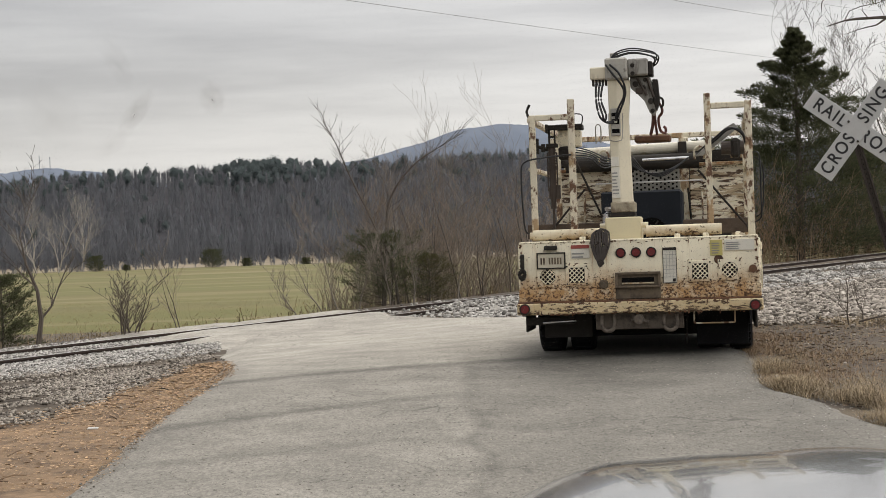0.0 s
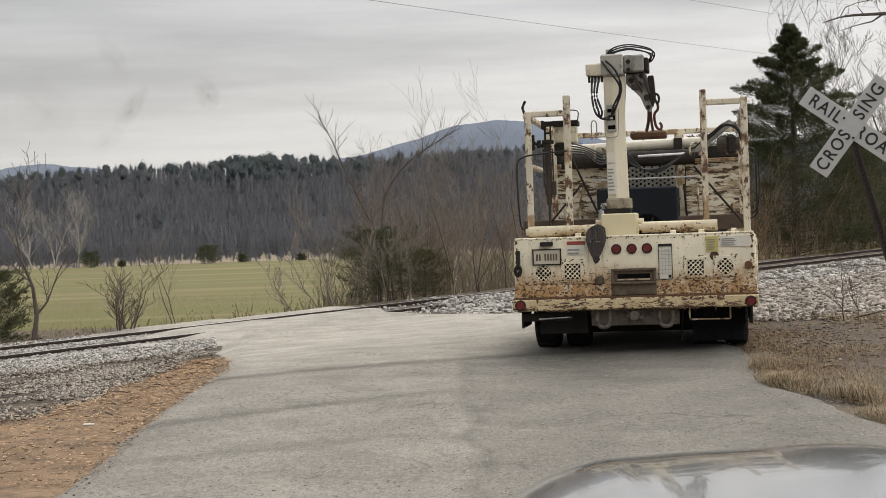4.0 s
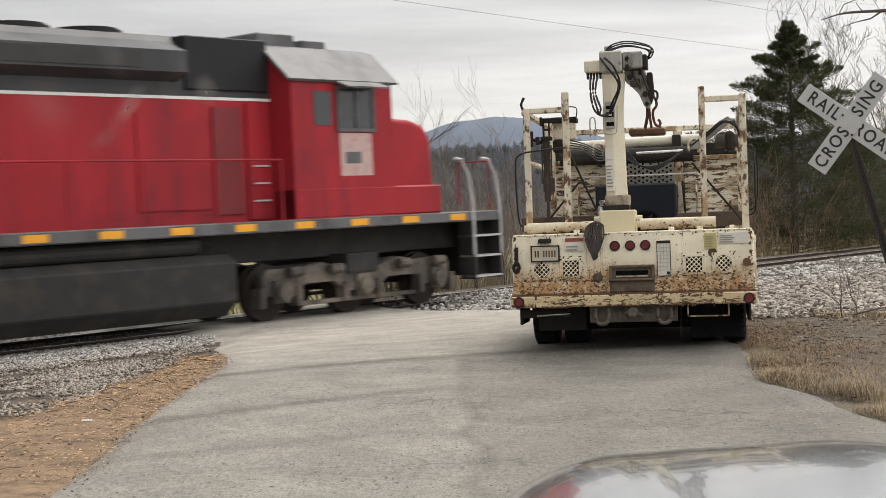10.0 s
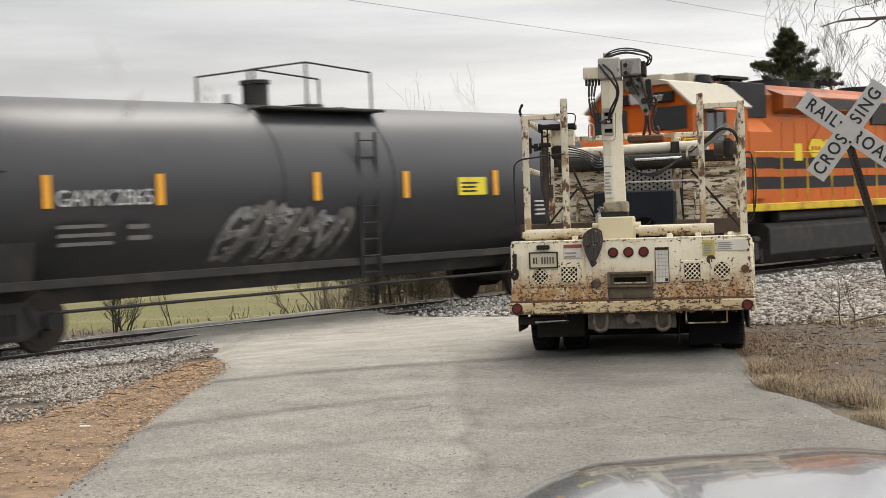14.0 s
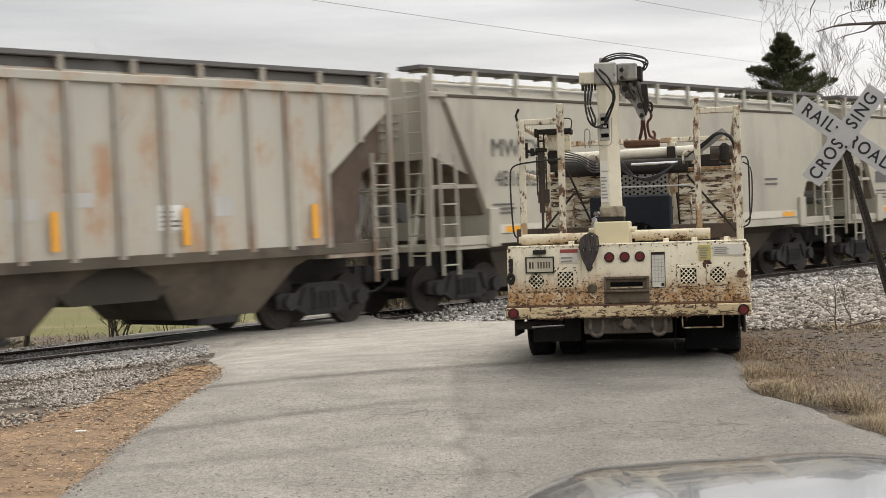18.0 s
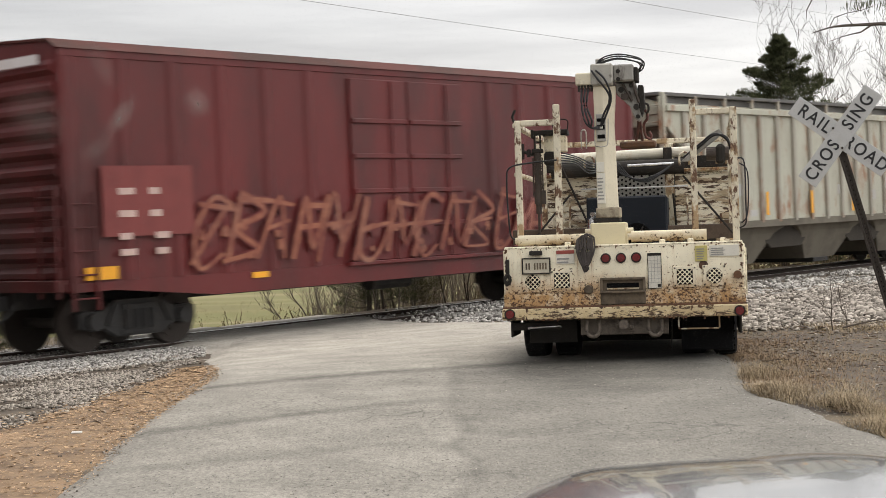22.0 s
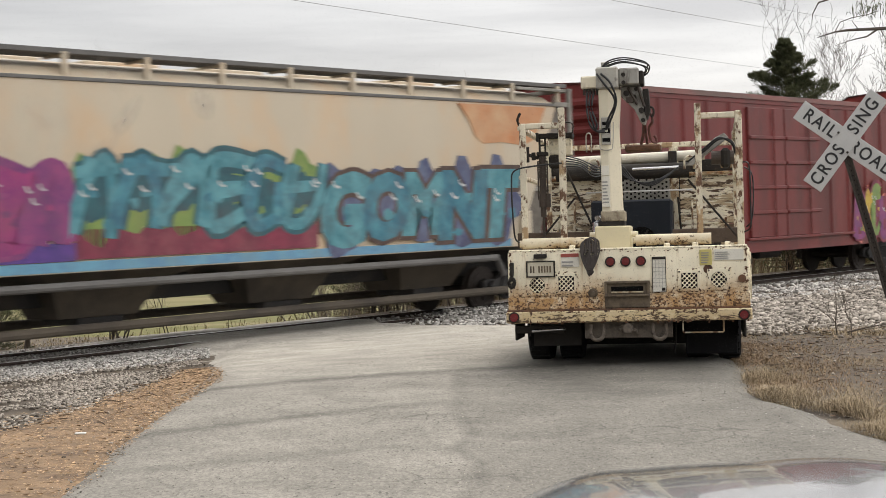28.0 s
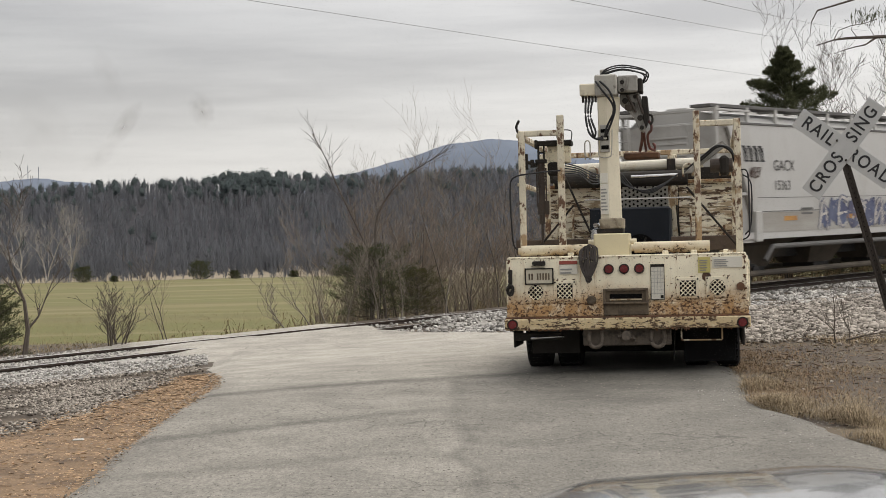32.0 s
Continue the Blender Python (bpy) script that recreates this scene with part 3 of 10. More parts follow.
tagged(new("litter_bed", me), "brown strip of rotted leaves along the road's edge", "leaf litter", kind="structure")
bmx = bmesh.new()
for (a, b) in ((-2.58, 11.04), ):
    zz = surface_z(a, b) + 0.03
    box(bmx, a - 0.04, a + 0.04, b - 0.025, b + 0.025, zz, zz + 0.012, Matrix.Identity(4))
M_PAPERW = mat("white_litter", (0.52, 0.51, 0.48), 0.7, var=0.15)
tagged(part("paper_scrap", bevel(bmx, 0.006), M_PAPERW, None), "scrap of white paper on the leaf litter", "litter")
bm = bmesh.new()
bmesh.ops.create_icosphere(bm, subdivisions=2, radius=0.07, matrix=pose(2.61, 11.54, 0.125) @ Matrix.Diagonal((1.2, 0.8, 0.45, 1)))
for v in bm.verts:
    v.co += Vector((noise.noise(v.co * 20), noise.noise(v.co * 20 + Vector((5, 0, 0))), 0)) * 0.02
tagged(part("white_stone", bm, M_PAPERW, None), "pale flat stone at the road's edge", "stone")

# dry grass on the verge beside the truck
BLADE_V = [(-0.5, 0, 0), (0.5, 0, 0), (0.3, 0.5, 0.75), (-0.3, 0.5, 0.75), (0.0, 1.3, 0.85)]
BLADE_F = [(0, 1, 2), (0, 2, 3), (3, 2, 4)]
M_GRASS = island_mat("dry_tan_grass", (0.10, 0.074, 0.048), (0.45, 0.355, 0.225))


def grass(name, count, place, hmin, hmax, label, wide=0.005):
    pts, hs = [], []
    while len(pts) < count:
        x, y, f = place()
        if on_road(x, y, -0.12):
            continue
        pts.append((x, y, surface_z(x, y) - 0.01))
        hs.append(rng.uniform(hmin, hmax) * f)
    pts, hs = np.array(pts), np.array(hs)
    sc = np.c_[np.full(len(pts), wide) * rng.uniform(0.7, 1.5, len(pts)), hs * rng.uniform(0.3, 2.2, len(pts)), hs]
    return scatter(name, BLADE_V, BLADE_F, rot_mats(pts, sc, rng, up=True), M_GRASS, label, "grass")


def verge():
    # a ragged golden tuft beside the road, thinning out to both ends
    while True:
        y, d = rng.uniform(9.3, 15.2), abs(rng.normal(0.2, 0.3))
        x = edge_at(ROAD_RIGHT, y) + d - 0.06
        lump = 0.42 + 1.4 * noise.noise((x * 2.6, y * 1.1, 3))
        if rng.random() < lump * (1.0 - 0.85 * smooth(11.8, 14.6, y + 1.2 * noise.noise((x * 1.7, y, 1)))):
            return x, y, 0.4 + 0.7 * lump


def verge_far():
    while True:
        x, y = rng.uniform(3.0, 8.5), rng.uniform(12, 20.5)
        if rng.random() < 0.15 + noise.noise((x * 1.4, y * 0.8, 9)):
            return x, y, 0.7


def verge_band():
    y = rng.normal(19.9, 0.45)
    return rng.uniform(5.0, 9.5), y, 0.7


grass("verge_grass", 15000, verge, 0.02, 0.13, "tufts of dry tan grass on the verge", 0.0024)
grass("verge_grass", 9000, verge_far, 0.02, 0.08, "thin dead grass over dark soil", 0.003)
grass("verge_grass", 5500, verge_band, 0.03, 0.12, "strip of flattened dead grass beside the gravel")


def verge_low():
    # matted brown grass between the truck's wheels and the tufts
    while True:
        y = rng.uniform(12.6, 18.5)
        x = edge_at(ROAD_RIGHT, y) + abs(rng.normal(0.0, 0.55))
        if rng.random() < 0.55 + 1.2 * noise.noise((x * 1.3, y * 0.7, 5)):
            return x, y, 0.6 + 0.6 * rng.random()


M_GRASS = island_mat("matted_brown_grass", (0.10, 0.066, 0.042), (0.36, 0.25, 0.15))
grass("matted_grass", 11000, verge_low, 0.015, 0.06, "low matted brown grass at the road's edge", 0.0035)
M_LEAF = island_mat("dark_dead_leaves", (0.035, 0.026, 0.02), (0.24, 0.165, 0.105))
pts = np.array([(rng.uniform(2.6, 9), rng.uniform(9.5, 20.5), 0) for _ in range(14000)])
pts = np.array([(x, y, surface_z(x, y) + 0.012) for x, y, _ in pts if not on_road(x, y, 0.05)])
k = rng.uniform(0.008, 0.032, len(pts))
scatter("dead_leaves", CHIP_V, CHIP_F, rot_mats(pts, np.c_[k, k, k], rng, 0.4), M_LEAF, "dark dead leaves and twigs on the verge", "leaf litter")


# twigs on the litter and the verge
def twigs(name, count, place, label):
    limbs = []
    for _ in range(count):
        x, y = place()
        z = surface_z(x, y) + 0.025
        a, l = rng.uniform(0, 6.28), rng.uniform(0.03, 0.11)
        dx, dy = math.cos(a) * l, math.sin(a) * l
        limbs.append([Vector((x - dx, y - dy, z)), Vector((x + rng.normal(0, 0.02), y + rng.normal(0, 0.02), z + 0.012)), Vector((x + dx, y + dy, z + rng.uniform(0, 0.02)))])
    bm = bmesh.new()
    for p in limbs:
        tube(bm, p, [0.005, 0.004, 0.002], 4)
    me = finish(bm, name, M_LEAF)
    tagged(new(name, me), label, "twigs", kind="stuff")


def on_litter():
    y = rng.uniform(8.5, 19)
    return edge_at(ROAD_LEFT, y) - rng.uniform(0.1, 1.1) * edge_at(LITTER_W, y), y


twigs("litter_twigs", 70, on_litter, "dark twigs scattered on the leaf litter")
twigs("verge_twigs", 160, lambda: (rng.uniform(3.2, 8), rng.uniform(11, 20)), "dark twigs scattered on the verge")


def margin():
    y = 38 + 40 * rng.random() ** 1.8
    return rng.uniform(-0.32, 0.02) * y, y, 1.0


M_GRASS = island_mat("brown_margin_grass", (0.13, 0.10, 0.055), (0.34, 0.27, 0.15))
grass("margin_grass", 22000, margin, 0.04, 0.14, "rough brown grass along the field's near edge", 0.012)

# ---- the train ----
RUST = (0.16, 0.065, 0.03)
M_BLACK = mat("black_running_gear", (0.021, 0.02, 0.02), 0.75, var=0.3, scale=3, fine=30, dirt=(0.045, 0.037, 0.03), dirt_at=0.58, patch_scale=4)
M_WHEEL = mat("worn_wheel_steel", (0.034, 0.026, 0.022), 0.65, metal=0.3, var=0.3, scale=6)
M_LRED = mat("faded_red_enamel", (0.33, 0.019, 0.028), 0.5, var=0.25, scale=1.2, fine=25, dirt=(0.20, 0.018, 0.026), dirt_at=0.57, patch_scale=2.2, stretch=(1, 1, 0.4), spec=0.2)
M_LGREY = mat("sooty_grey_enamel", (0.115, 0.115, 0.12), 0.5, var=0.22, scale=1.5, dirt=(0.05, 0.05, 0.05), dirt_at=0.55, patch_scale=2.5)
M_LSOOT = mat("sooty_black_enamel", (0.034, 0.034, 0.038), 0.55, var=0.35, scale=1.5, dirt=(0.07, 0.07, 0.072), dirt_at=0.6, patch_scale=2.2, stretch=(1, 1, 0.5))
M_LBLACK = mat("black_enamel", (0.014, 0.014, 0.016), 0.6, var=0.3, scale=2, spec=0.25)
M_LORANGE = mat("orange_enamel", (0.50, 0.112, 0.006), 0.5, var=0.13, scale=1.2, fine=25, dirt=(0.40, 0.09, 0.01), dirt_at=0.6, patch_scale=2.6, stretch=(1, 1, 0.4), spec=0.25)
M_LOSOOT = mat("sooty_orange_enamel", (0.42, 0.095, 0.006), 0.5, var=0.2, scale=1.2, fine=25, dirt=(0.10, 0.035, 0.015), dirt_at=0.50, patch_scale=2.6, soft=0.12, stretch=(0.6, 1, 0.6), spec=0.25)
M_LYELLOW = mat("chrome_yellow_enamel", (0.62, 0.44, 0.02), 0.55, var=0.18, scale=2, dirt=(0.34, 0.17, 0.03), dirt_at=0.56, patch_scale=5, spec=0.25)
M_EMBLEM = mat("bright_yellow_emblem", (0.68, 0.55, 0.01), 0.55, var=0.1, scale=3)
M_STENCIL = mat("greyed_white_stencil", (0.5, 0.5, 0.49), 0.6, var=0.2, scale=9, second=(0.2, 0.2, 0.2), patch=0.6, patch_scale=12)
M_WHITE = mat("white_marking_paint", (0.72, 0.72, 0.70), 0.6, var=0.1, scale=4)
M_CREAM = mat("cream_roof_paint", (0.40, 0.365, 0.285), 0.6, var=0.15, scale=2, second=(0.33, 0.275, 0.195), patch=0.62, patch_scale=2)
M_GLASS = mat("dark_cab_glass", (0.018, 0.022, 0.026), 0.08, var=0.1, spec=0.6)
M_GRILLE = mat("dark_grille_mesh", (0.03, 0.028, 0.028), 0.6, var=0.4, scale=8, fine=80, bump=0.5)
M_LAMPY = mat("orange_reflector_tape", (0.78, 0.36, 0.02), 0.45, var=0.1, scale=5)
M_GREYRAIL = mat("silver_grey_handrail", (0.45, 0.45, 0.45), 0.5, var=0.15, scale=4)
M_REDLAMP = mat("dark_red_lens", (0.30, 0.02, 0.02), 0.2, var=0.2, scale=8)
M_TANK = mat("black_tank_enamel", (0.030, 0.031, 0.035), 0.42, var=0.25, scale=1.0, fine=20, dirt=(0.04, 0.04, 0.041), dirt_at=0.6, patch_scale=1.5, spec=0.4, stretch=(0.6, 1, 1))
M_HGREY = mat("weathered_light_grey", (0.44, 0.415, 0.34), 0.62, var=0.1, scale=0.8, fine=15, dirt=(0.33, 0.30, 0.25), dirt_at=0.6, patch_scale=1.6, stretch=(1, 1, 0.25))
M_HRIB = mat("rust_stained_grey", (0.44, 0.425, 0.365), 0.68, var=0.12, scale=0.9, second=(0.40, 0.25, 0.15), patch=0.59, patch_scale=1.8, soft=0.09, dirt=(0.45, 0.40, 0.33), dirt_at=0.55, stretch=(1, 1, 0.55))
M_HRIB2 = mat("rust_stained_green_grey", (0.46, 0.455, 0.375), 0.68, var=0.1, scale=0.9, second=(0.29, 0.13, 0.065), patch=0.605, patch_scale=1.9, soft=0.08, dirt=(0.39, 0.37, 0.30), dirt_at=0.55, stretch=(1, 1, 0.45))
# posts darker than the panels: rust, and the ribs' shade put into the colour
M_HPOST = mat("shaded_rusty_grey_post", (0.33, 0.305, 0.255), 0.72, var=0.2, scale=1.5, second=(0.24, 0.115, 0.06), patch=0.60, patch_scale=2.2, soft=0.1, stretch=(1, 1, 0.4))
M_HTAN = mat("tan_hopper_paint", (0.475, 0.41, 0.315), 0.6, var=0.1, scale=0.8, second=(0.52, 0.36, 0.22), patch=0.58, patch_scale=0.7, soft=0.12, stretch=(1, 1, 0.5))
M_HWHITE = mat("off_white_hopper_paint", (0.47, 0.46, 0.44), 0.55, var=0.08, scale=0.7, dirt=(0.38, 0.36, 0.33), dirt_at=0.62, patch_scale=1.5, stretch=(1, 1, 0.3))
M_BAND = mat("cream_white_band", (0.60, 0.565, 0.475), 0.6, var=0.1, scale=1.5, dirt=(0.46, 0.42, 0.34), dirt_at=0.6, patch_scale=2)
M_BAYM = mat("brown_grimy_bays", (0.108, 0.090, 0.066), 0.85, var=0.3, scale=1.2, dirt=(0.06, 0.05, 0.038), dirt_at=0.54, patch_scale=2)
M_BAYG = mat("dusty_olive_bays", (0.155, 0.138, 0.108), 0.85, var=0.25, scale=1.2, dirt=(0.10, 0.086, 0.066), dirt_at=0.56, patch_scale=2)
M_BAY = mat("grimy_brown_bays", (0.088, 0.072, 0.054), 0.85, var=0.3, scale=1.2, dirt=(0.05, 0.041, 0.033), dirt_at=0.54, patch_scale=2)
# dark brown that carries the shade between the bays in its colour
M_SHADEBROWN = mat("shade_toned_dark_brown", (0.045, 0.038, 0.03), 0.9, var=0.3, scale=2)
M_ENDS = mat("grimy_shaded_end_sheet", (0.20, 0.168, 0.13), 0.85, var=0.3, scale=1.2, dirt=(0.10, 0.08, 0.062), dirt_at=0.54, patch_scale=2)
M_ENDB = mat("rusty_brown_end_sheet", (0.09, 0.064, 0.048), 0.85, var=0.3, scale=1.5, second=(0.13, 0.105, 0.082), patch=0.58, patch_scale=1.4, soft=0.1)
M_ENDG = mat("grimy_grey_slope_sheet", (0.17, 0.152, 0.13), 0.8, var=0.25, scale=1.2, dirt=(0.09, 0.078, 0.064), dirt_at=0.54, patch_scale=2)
M_CAGE = mat("grimy_grey_gusset", (0.34, 0.33, 0.31), 0.7, var=0.15, scale=1.4, dirt=(0.24, 0.225, 0.20), dirt_at=0.54, patch_scale=1.6)
M_DKGREY = mat("dusty_dark_steel", (0.12, 0.115, 0.11), 0.75, var=0.3, scale=2)
M_BOX = mat("boxcar_oxide_red", (0.140, 0.0165, 0.0145), 0.5, var=0.3, scale=0.9, fine=18, dirt=(0.082, 0.0125, 0.0115), dirt_at=0.56, patch_scale=1.6, stretch=(1, 1, 0.3))
M_BOX2 = mat("brighter_boxcar_red", (0.265, 0.033, 0.027), 0.52, var=0.2, scale=0.9, fine=18, dirt=(0.13, 0.023, 0.02), dirt_at=0.56, patch_scale=1.4, stretch=(1, 1, 0.3))

WHEELSETS = []   # (wheelset, x in its car, radius, middle of the car along the train)
SHARED = {}


def shared(key, make, material, smoothed=False):
    if key not in SHARED:
        SHARED[key] = finish(make(), key, material, smoothed)
    return SHARED[key]


def wheelset(parent, x, r, car_mid):
    def make():
        bm = bmesh.new()
        for y in (-0.75, 0.75):
            s = 1 if y > 0 else -1
            cyl(bm, (0, y - 0.065, 0), (0, y + 0.065, 0), r, 28)
            cyl(bm, (0, y - s * 0.075, 0), (0, y - s * 0.05, 0), r + 0.028, 28)
            cyl(bm, (0, y + s * 0.065, 0), (0, y + s * 0.085, 0), r * 0.80, 20)
            cyl(bm, (0, y + s * 0.08, 0), (0, y + s * 0.2, 0), 0.13, 12)
            for k in range(4):
                a = k * math.pi / 2 + 0.4
                cyl(bm, (math.cos(a) * 0.2, y + s * 0.08, math.sin(a) * 0.2), (math.cos(a) * 0.2, y + s * 0.1, math.sin(a) * 0.2), 0.05, 8)
        cyl(bm, (0, -0.8, 0), (0, 0.8, 0), 0.085, 12)
        return bm
    ob = new("wheelset", shared("wheelset%d" % round(r * 100), make, M_WHEEL))
    ob.parent = parent
    ob.matrix_basis = pose(x, 0, r)
    WHEELSETS.append((ob, x, r, car_mid))
    return ob


def bogie(car, x, mid):
    """A freight bogie of two axles: bolster, two cast side frames with springs, wheelsets."""
    def bol():
        bm = bmesh.new()
        box(bm, x - 0.2, x + 0.2, -1.0, 1.0, 0.45, 0.78)
        cyl(bm, (x, 0, 0.7), (x, 0, 0.98), 0.22, 16)
        return bevel(bm, 0.015)
    b = part("bogie", bol(), M_BLACK, car)

    def frame_side():
        bm = bmesh.new()
        out = [(-1.15, 0.62), (-1.02, 0.66), (-0.72, 0.64), (-0.45, 0.80), (0.45, 0.80), (0.72, 0.64), (1.02, 0.66), (1.15, 0.62), (1.15, 0.40), (1.0, 0.36), (0.72, 0.38), (0.42, 0.22), (-0.42, 0.22), (-0.72, 0.38), (-1.0, 0.36), (-1.15, 0.40)]
        prism(bm, out, -0.07, 0.07)
        # open windows shown by raised ribs
        for s in (-1, 1):
            prism(bm, [(s * 0.42, 0.74), (s * 0.50, 0.74), (s * 0.66, 0.42), (s * 0.58, 0.40)], -0.12, 0.12)
            cyl(bm, (s * 0.89, -0.16, 0.48), (s * 0.89, 0.10, 0.48), 0.14, 14)
        box(bm, -0.30, 0.30, -0.11, 0.11, 0.64, 0.72)
        box(bm, -0.34, 0.34, -0.11, 0.11, 0.26, 0.33)
        for i in range(4):
            cyl(bm, (-0.24 + 0.16 * i, -0.1, 0.33), (-0.24 + 0.16 * i, -0.1, 0.64), 0.06, 8)
        return bm
    for y in (-1.0, 1.0):
        ob = new("side_frame", shared("side_frame", frame_side, M_BLACK))
        ob.parent = b
        ob.matrix_basis = pose(x, y, 0, 0, 0, 0 if y < 0 else 180)
    for dx in (-0.89, 0.89):
        wheelset(b, x + dx, 0.46, mid)
    return b


def loco_bogie(car, x, mid, frame_mat):
    def core():
        bm = bmesh.new()
        box(bm, x - 1.9, x + 1.9, -0.6, 0.6, 0.55, 0.95)
        box(bm, x - 0.4, x + 0.4, -1.25, 1.25, 0.75, 1.1)
        return bm
    b = part("bogie", core(), M_BLACK, car)

    def side():
        bm = bmesh.new()
        top = [(-2.45, 0.80), (-2.3, 0.92), (-1.4, 0.90), (-1.0, 0.98), (-0.4, 0.82), (0.4, 0.82), (1.0, 0.98), (1.4, 0.90), (2.3, 0.92), (2.45, 0.80), (2.45, 0.5), (2.2, 0.42), (1.7, 0.42), (1.45, 0.62), (0.7, 0.62), (0.4, 0.42), (-0.4, 0.42), (-0.7, 0.62), (-1.45, 0.62), (-1.7, 0.42), (-2.2, 0.42), (-2.45, 0.5)]
        prism(bm, top, -0.08, 0.08)
        for a in (-2.05, 0.0, 2.05):
            box(bm, a - 0.17, a + 0.17, -0.16, 0.1, 0.32, 0.72)
            cyl(bm, (a, -0.24, 0.5), (a, 0.1, 0.5), 0.16, 14)
            box(bm, a - 0.5, a - 0.38, -0.14, 0.1, 0.25, 0.6)
            box(bm, a + 0.38, a + 0.5, -0.14, 0.1, 0.25, 0.6)
        box(bm, -1.5, 1.5, -0.06, 0.06, 0.24, 0.31)
        for a in (-1.9, -0.9, 0.9, 1.9):
            cyl(bm, (a, -0.18, 0.85), (a + 0.3, -0.18, 0.85), 0.09, 10)
        return bm
    for y in (-1.12, 1.12):
        ob = new("side_frame", shared("loco_side_frame" + frame_mat.name, side, frame_mat))
        ob.parent = b
        ob.matrix_basis = pose(x, y, 0, 0, 0, 0 if y < 0 else 180)
    for dx in (-2.05, 0, 2.05):
        wheelset(b, x + dx, 0.5, mid)


def coupler(car, x, s):
    bm = bmesh.new()
    box(bm, min(x, x + s * 0.75), max(x, x + s * 0.75), -0.09, 0.09, 0.72, 0.95)
    prism(bm, [(x + s * 0.7, -0.14), (x + s * 0.7, 0.2), (x + s * 0.9, 0.2), (x + s * 0.95, 0.02), (x + s * 0.9, -0.14)], 0.68, 1.0, "z")
    part("coupler", bm, M_BLACK, car)
    bm = bmesh.new()
    tube(bm, [(x, -0.35, 0.85), (x + s * 0.25, -0.34, 0.62), (x + s * 0.5, -0.3, 0.5), (x + s * 0.8, -0.25, 0.48)], 0.028, 8)
    part("air_hose", bm, M_BLACK, car)


def ladder(car, x0, x1, y, z0, z1, rungs, material, name="ladder", axis="x", r=0.015):
    """Two stiles and rungs. axis x: the ladder lies along the side; axis y: across the end, x0 and x1 are then y values and y is x."""
    bm = bmesh.new()
    for a in (x0, x1):
        p = (a, y) if axis == "x" else (y, a)
        box(bm, p[0] - r * 1.4, p[0] + r * 1.4, p[1] - r * 1.4, p[1] + r * 1.4, z0, z1)
    for i in range(rungs):
        z = z0 + (z1 - z0) * (i + 0.5) / rungs
        if axis == "x":
            cyl(bm, (x0, y, z), (x1, y, z), r, 6)
        else:
            cyl(bm, (y, x0, z), (y, x1, z), r, 6)
    return part(name, bm, material, car)


def lettering(car, body, x, z, size, y=-1.5, material=None, stretch=1.0, name="lettering"):
    cu = bpy.data.curves.new("t", "FONT")
    cu.body, cu.size, cu.extrude = body, size, 0.002
    tmp = bpy.data.objects.new("t", cu)
    scene.collection.objects.link(tmp)
    me = bpy.data.meshes.new_from_object(tmp)
    bpy.data.objects.remove(tmp)
    me.name = name
    me.materials.clear()
    me.materials.append(material or M_LBLACK)
    ob = new(name, me)
    ob.parent = car
    ob.matrix_basis = pose(x, y, z, 90) @ Matrix.Diagonal((stretch, 1, 1, 1))
    return ob


def bars(car, x0, x1, z0, z1, rows, y, material, name="stencil", seed=1):
    """Small print too far off to read: plain bars."""
    rnd = random.Random(seed)
    bm = bmesh.new()
    h = (z1 - z0) / rows
    for i in range(rows):
        w = (x1 - x0) * rnd.uniform(0.6, 1)
        box(bm, x0, x0 + w, y - 0.003, y + 0.003, z0 + i * h, z0 + i * h + h * (0.42 if rows > 1 else 0.8))
    return tagged(part(name, bm, material, car), kind="stuff" if rows > 1 else "")


def plate(car, x0, x1, z0, z1, y, material, name="panel", t=0.004):
    return part(name, box(bmesh.new(), x0, x1, y - t, y + t, z0, z1), material, car)


def spray_mat(name, c1, c2, scale=2.6):
    return mat(name, c1, 0.6, var=0.18, scale=2.5, second=c2, patch=0.52, patch_scale=scale, soft=0.12, dirt=tuple(0.6 * a + 0.4 * b * 0.5 for a, b in zip(c1, (0.3, 0.2, 0.17))), dirt_at=0.55)


FORMS = [[(0.1, 0), (0.15, 0.6), (0.5, 1), (0.85, 0.6), (0.9, 0)], [(0.9, 0.9), (0.3, 1), (0.05, 0.5), (0.4, 0), (0.95, 0.2)], [(0.1, 1), (0.2, 0.1), (0.6, 0), (0.9, 0.4), (0.85, 1)],
         [(0.1, 1), (0.9, 0.75), (0.2, 0.45), (0.9, 0.1), (0.1, 0)], [(0.05, 0), (0.45, 1), (0.9, 0)], [(0.1, 0), (0.2, 1), (0.7, 0.15), (0.9, 1)]]
BARS = [[(0.15, 0), (0.2, 1)], [(0.1, 0.5), (0.9, 0.55)], [(0.1, 0.1), (0.9, 0.95)], [(0.05, 0.9), (0.95, 0.85)], [(0.8, 0), (0.75, 0.7)]]


def glyph(ch, bold):
    """Flat outline of one letter of the built-in font, one unit high: points and faces."""
    cu = bpy.data.curves.new("t", "FONT")
    cu.body, cu.size, cu.offset, cu.resolution_u = ch, 1.0, bold, 3
    tmp = bpy.data.objects.new("t", cu)
    scene.collection.objects.link(tmp)
    me = bpy.data.meshes.new_from_object(tmp)
    bpy.data.objects.remove(tmp)
    out = [(v.co.x, v.co.y) for v in me.vertices], [tuple(p.vertices) for p in me.polygons]
    bpy.data.meshes.remove(me)
    return out


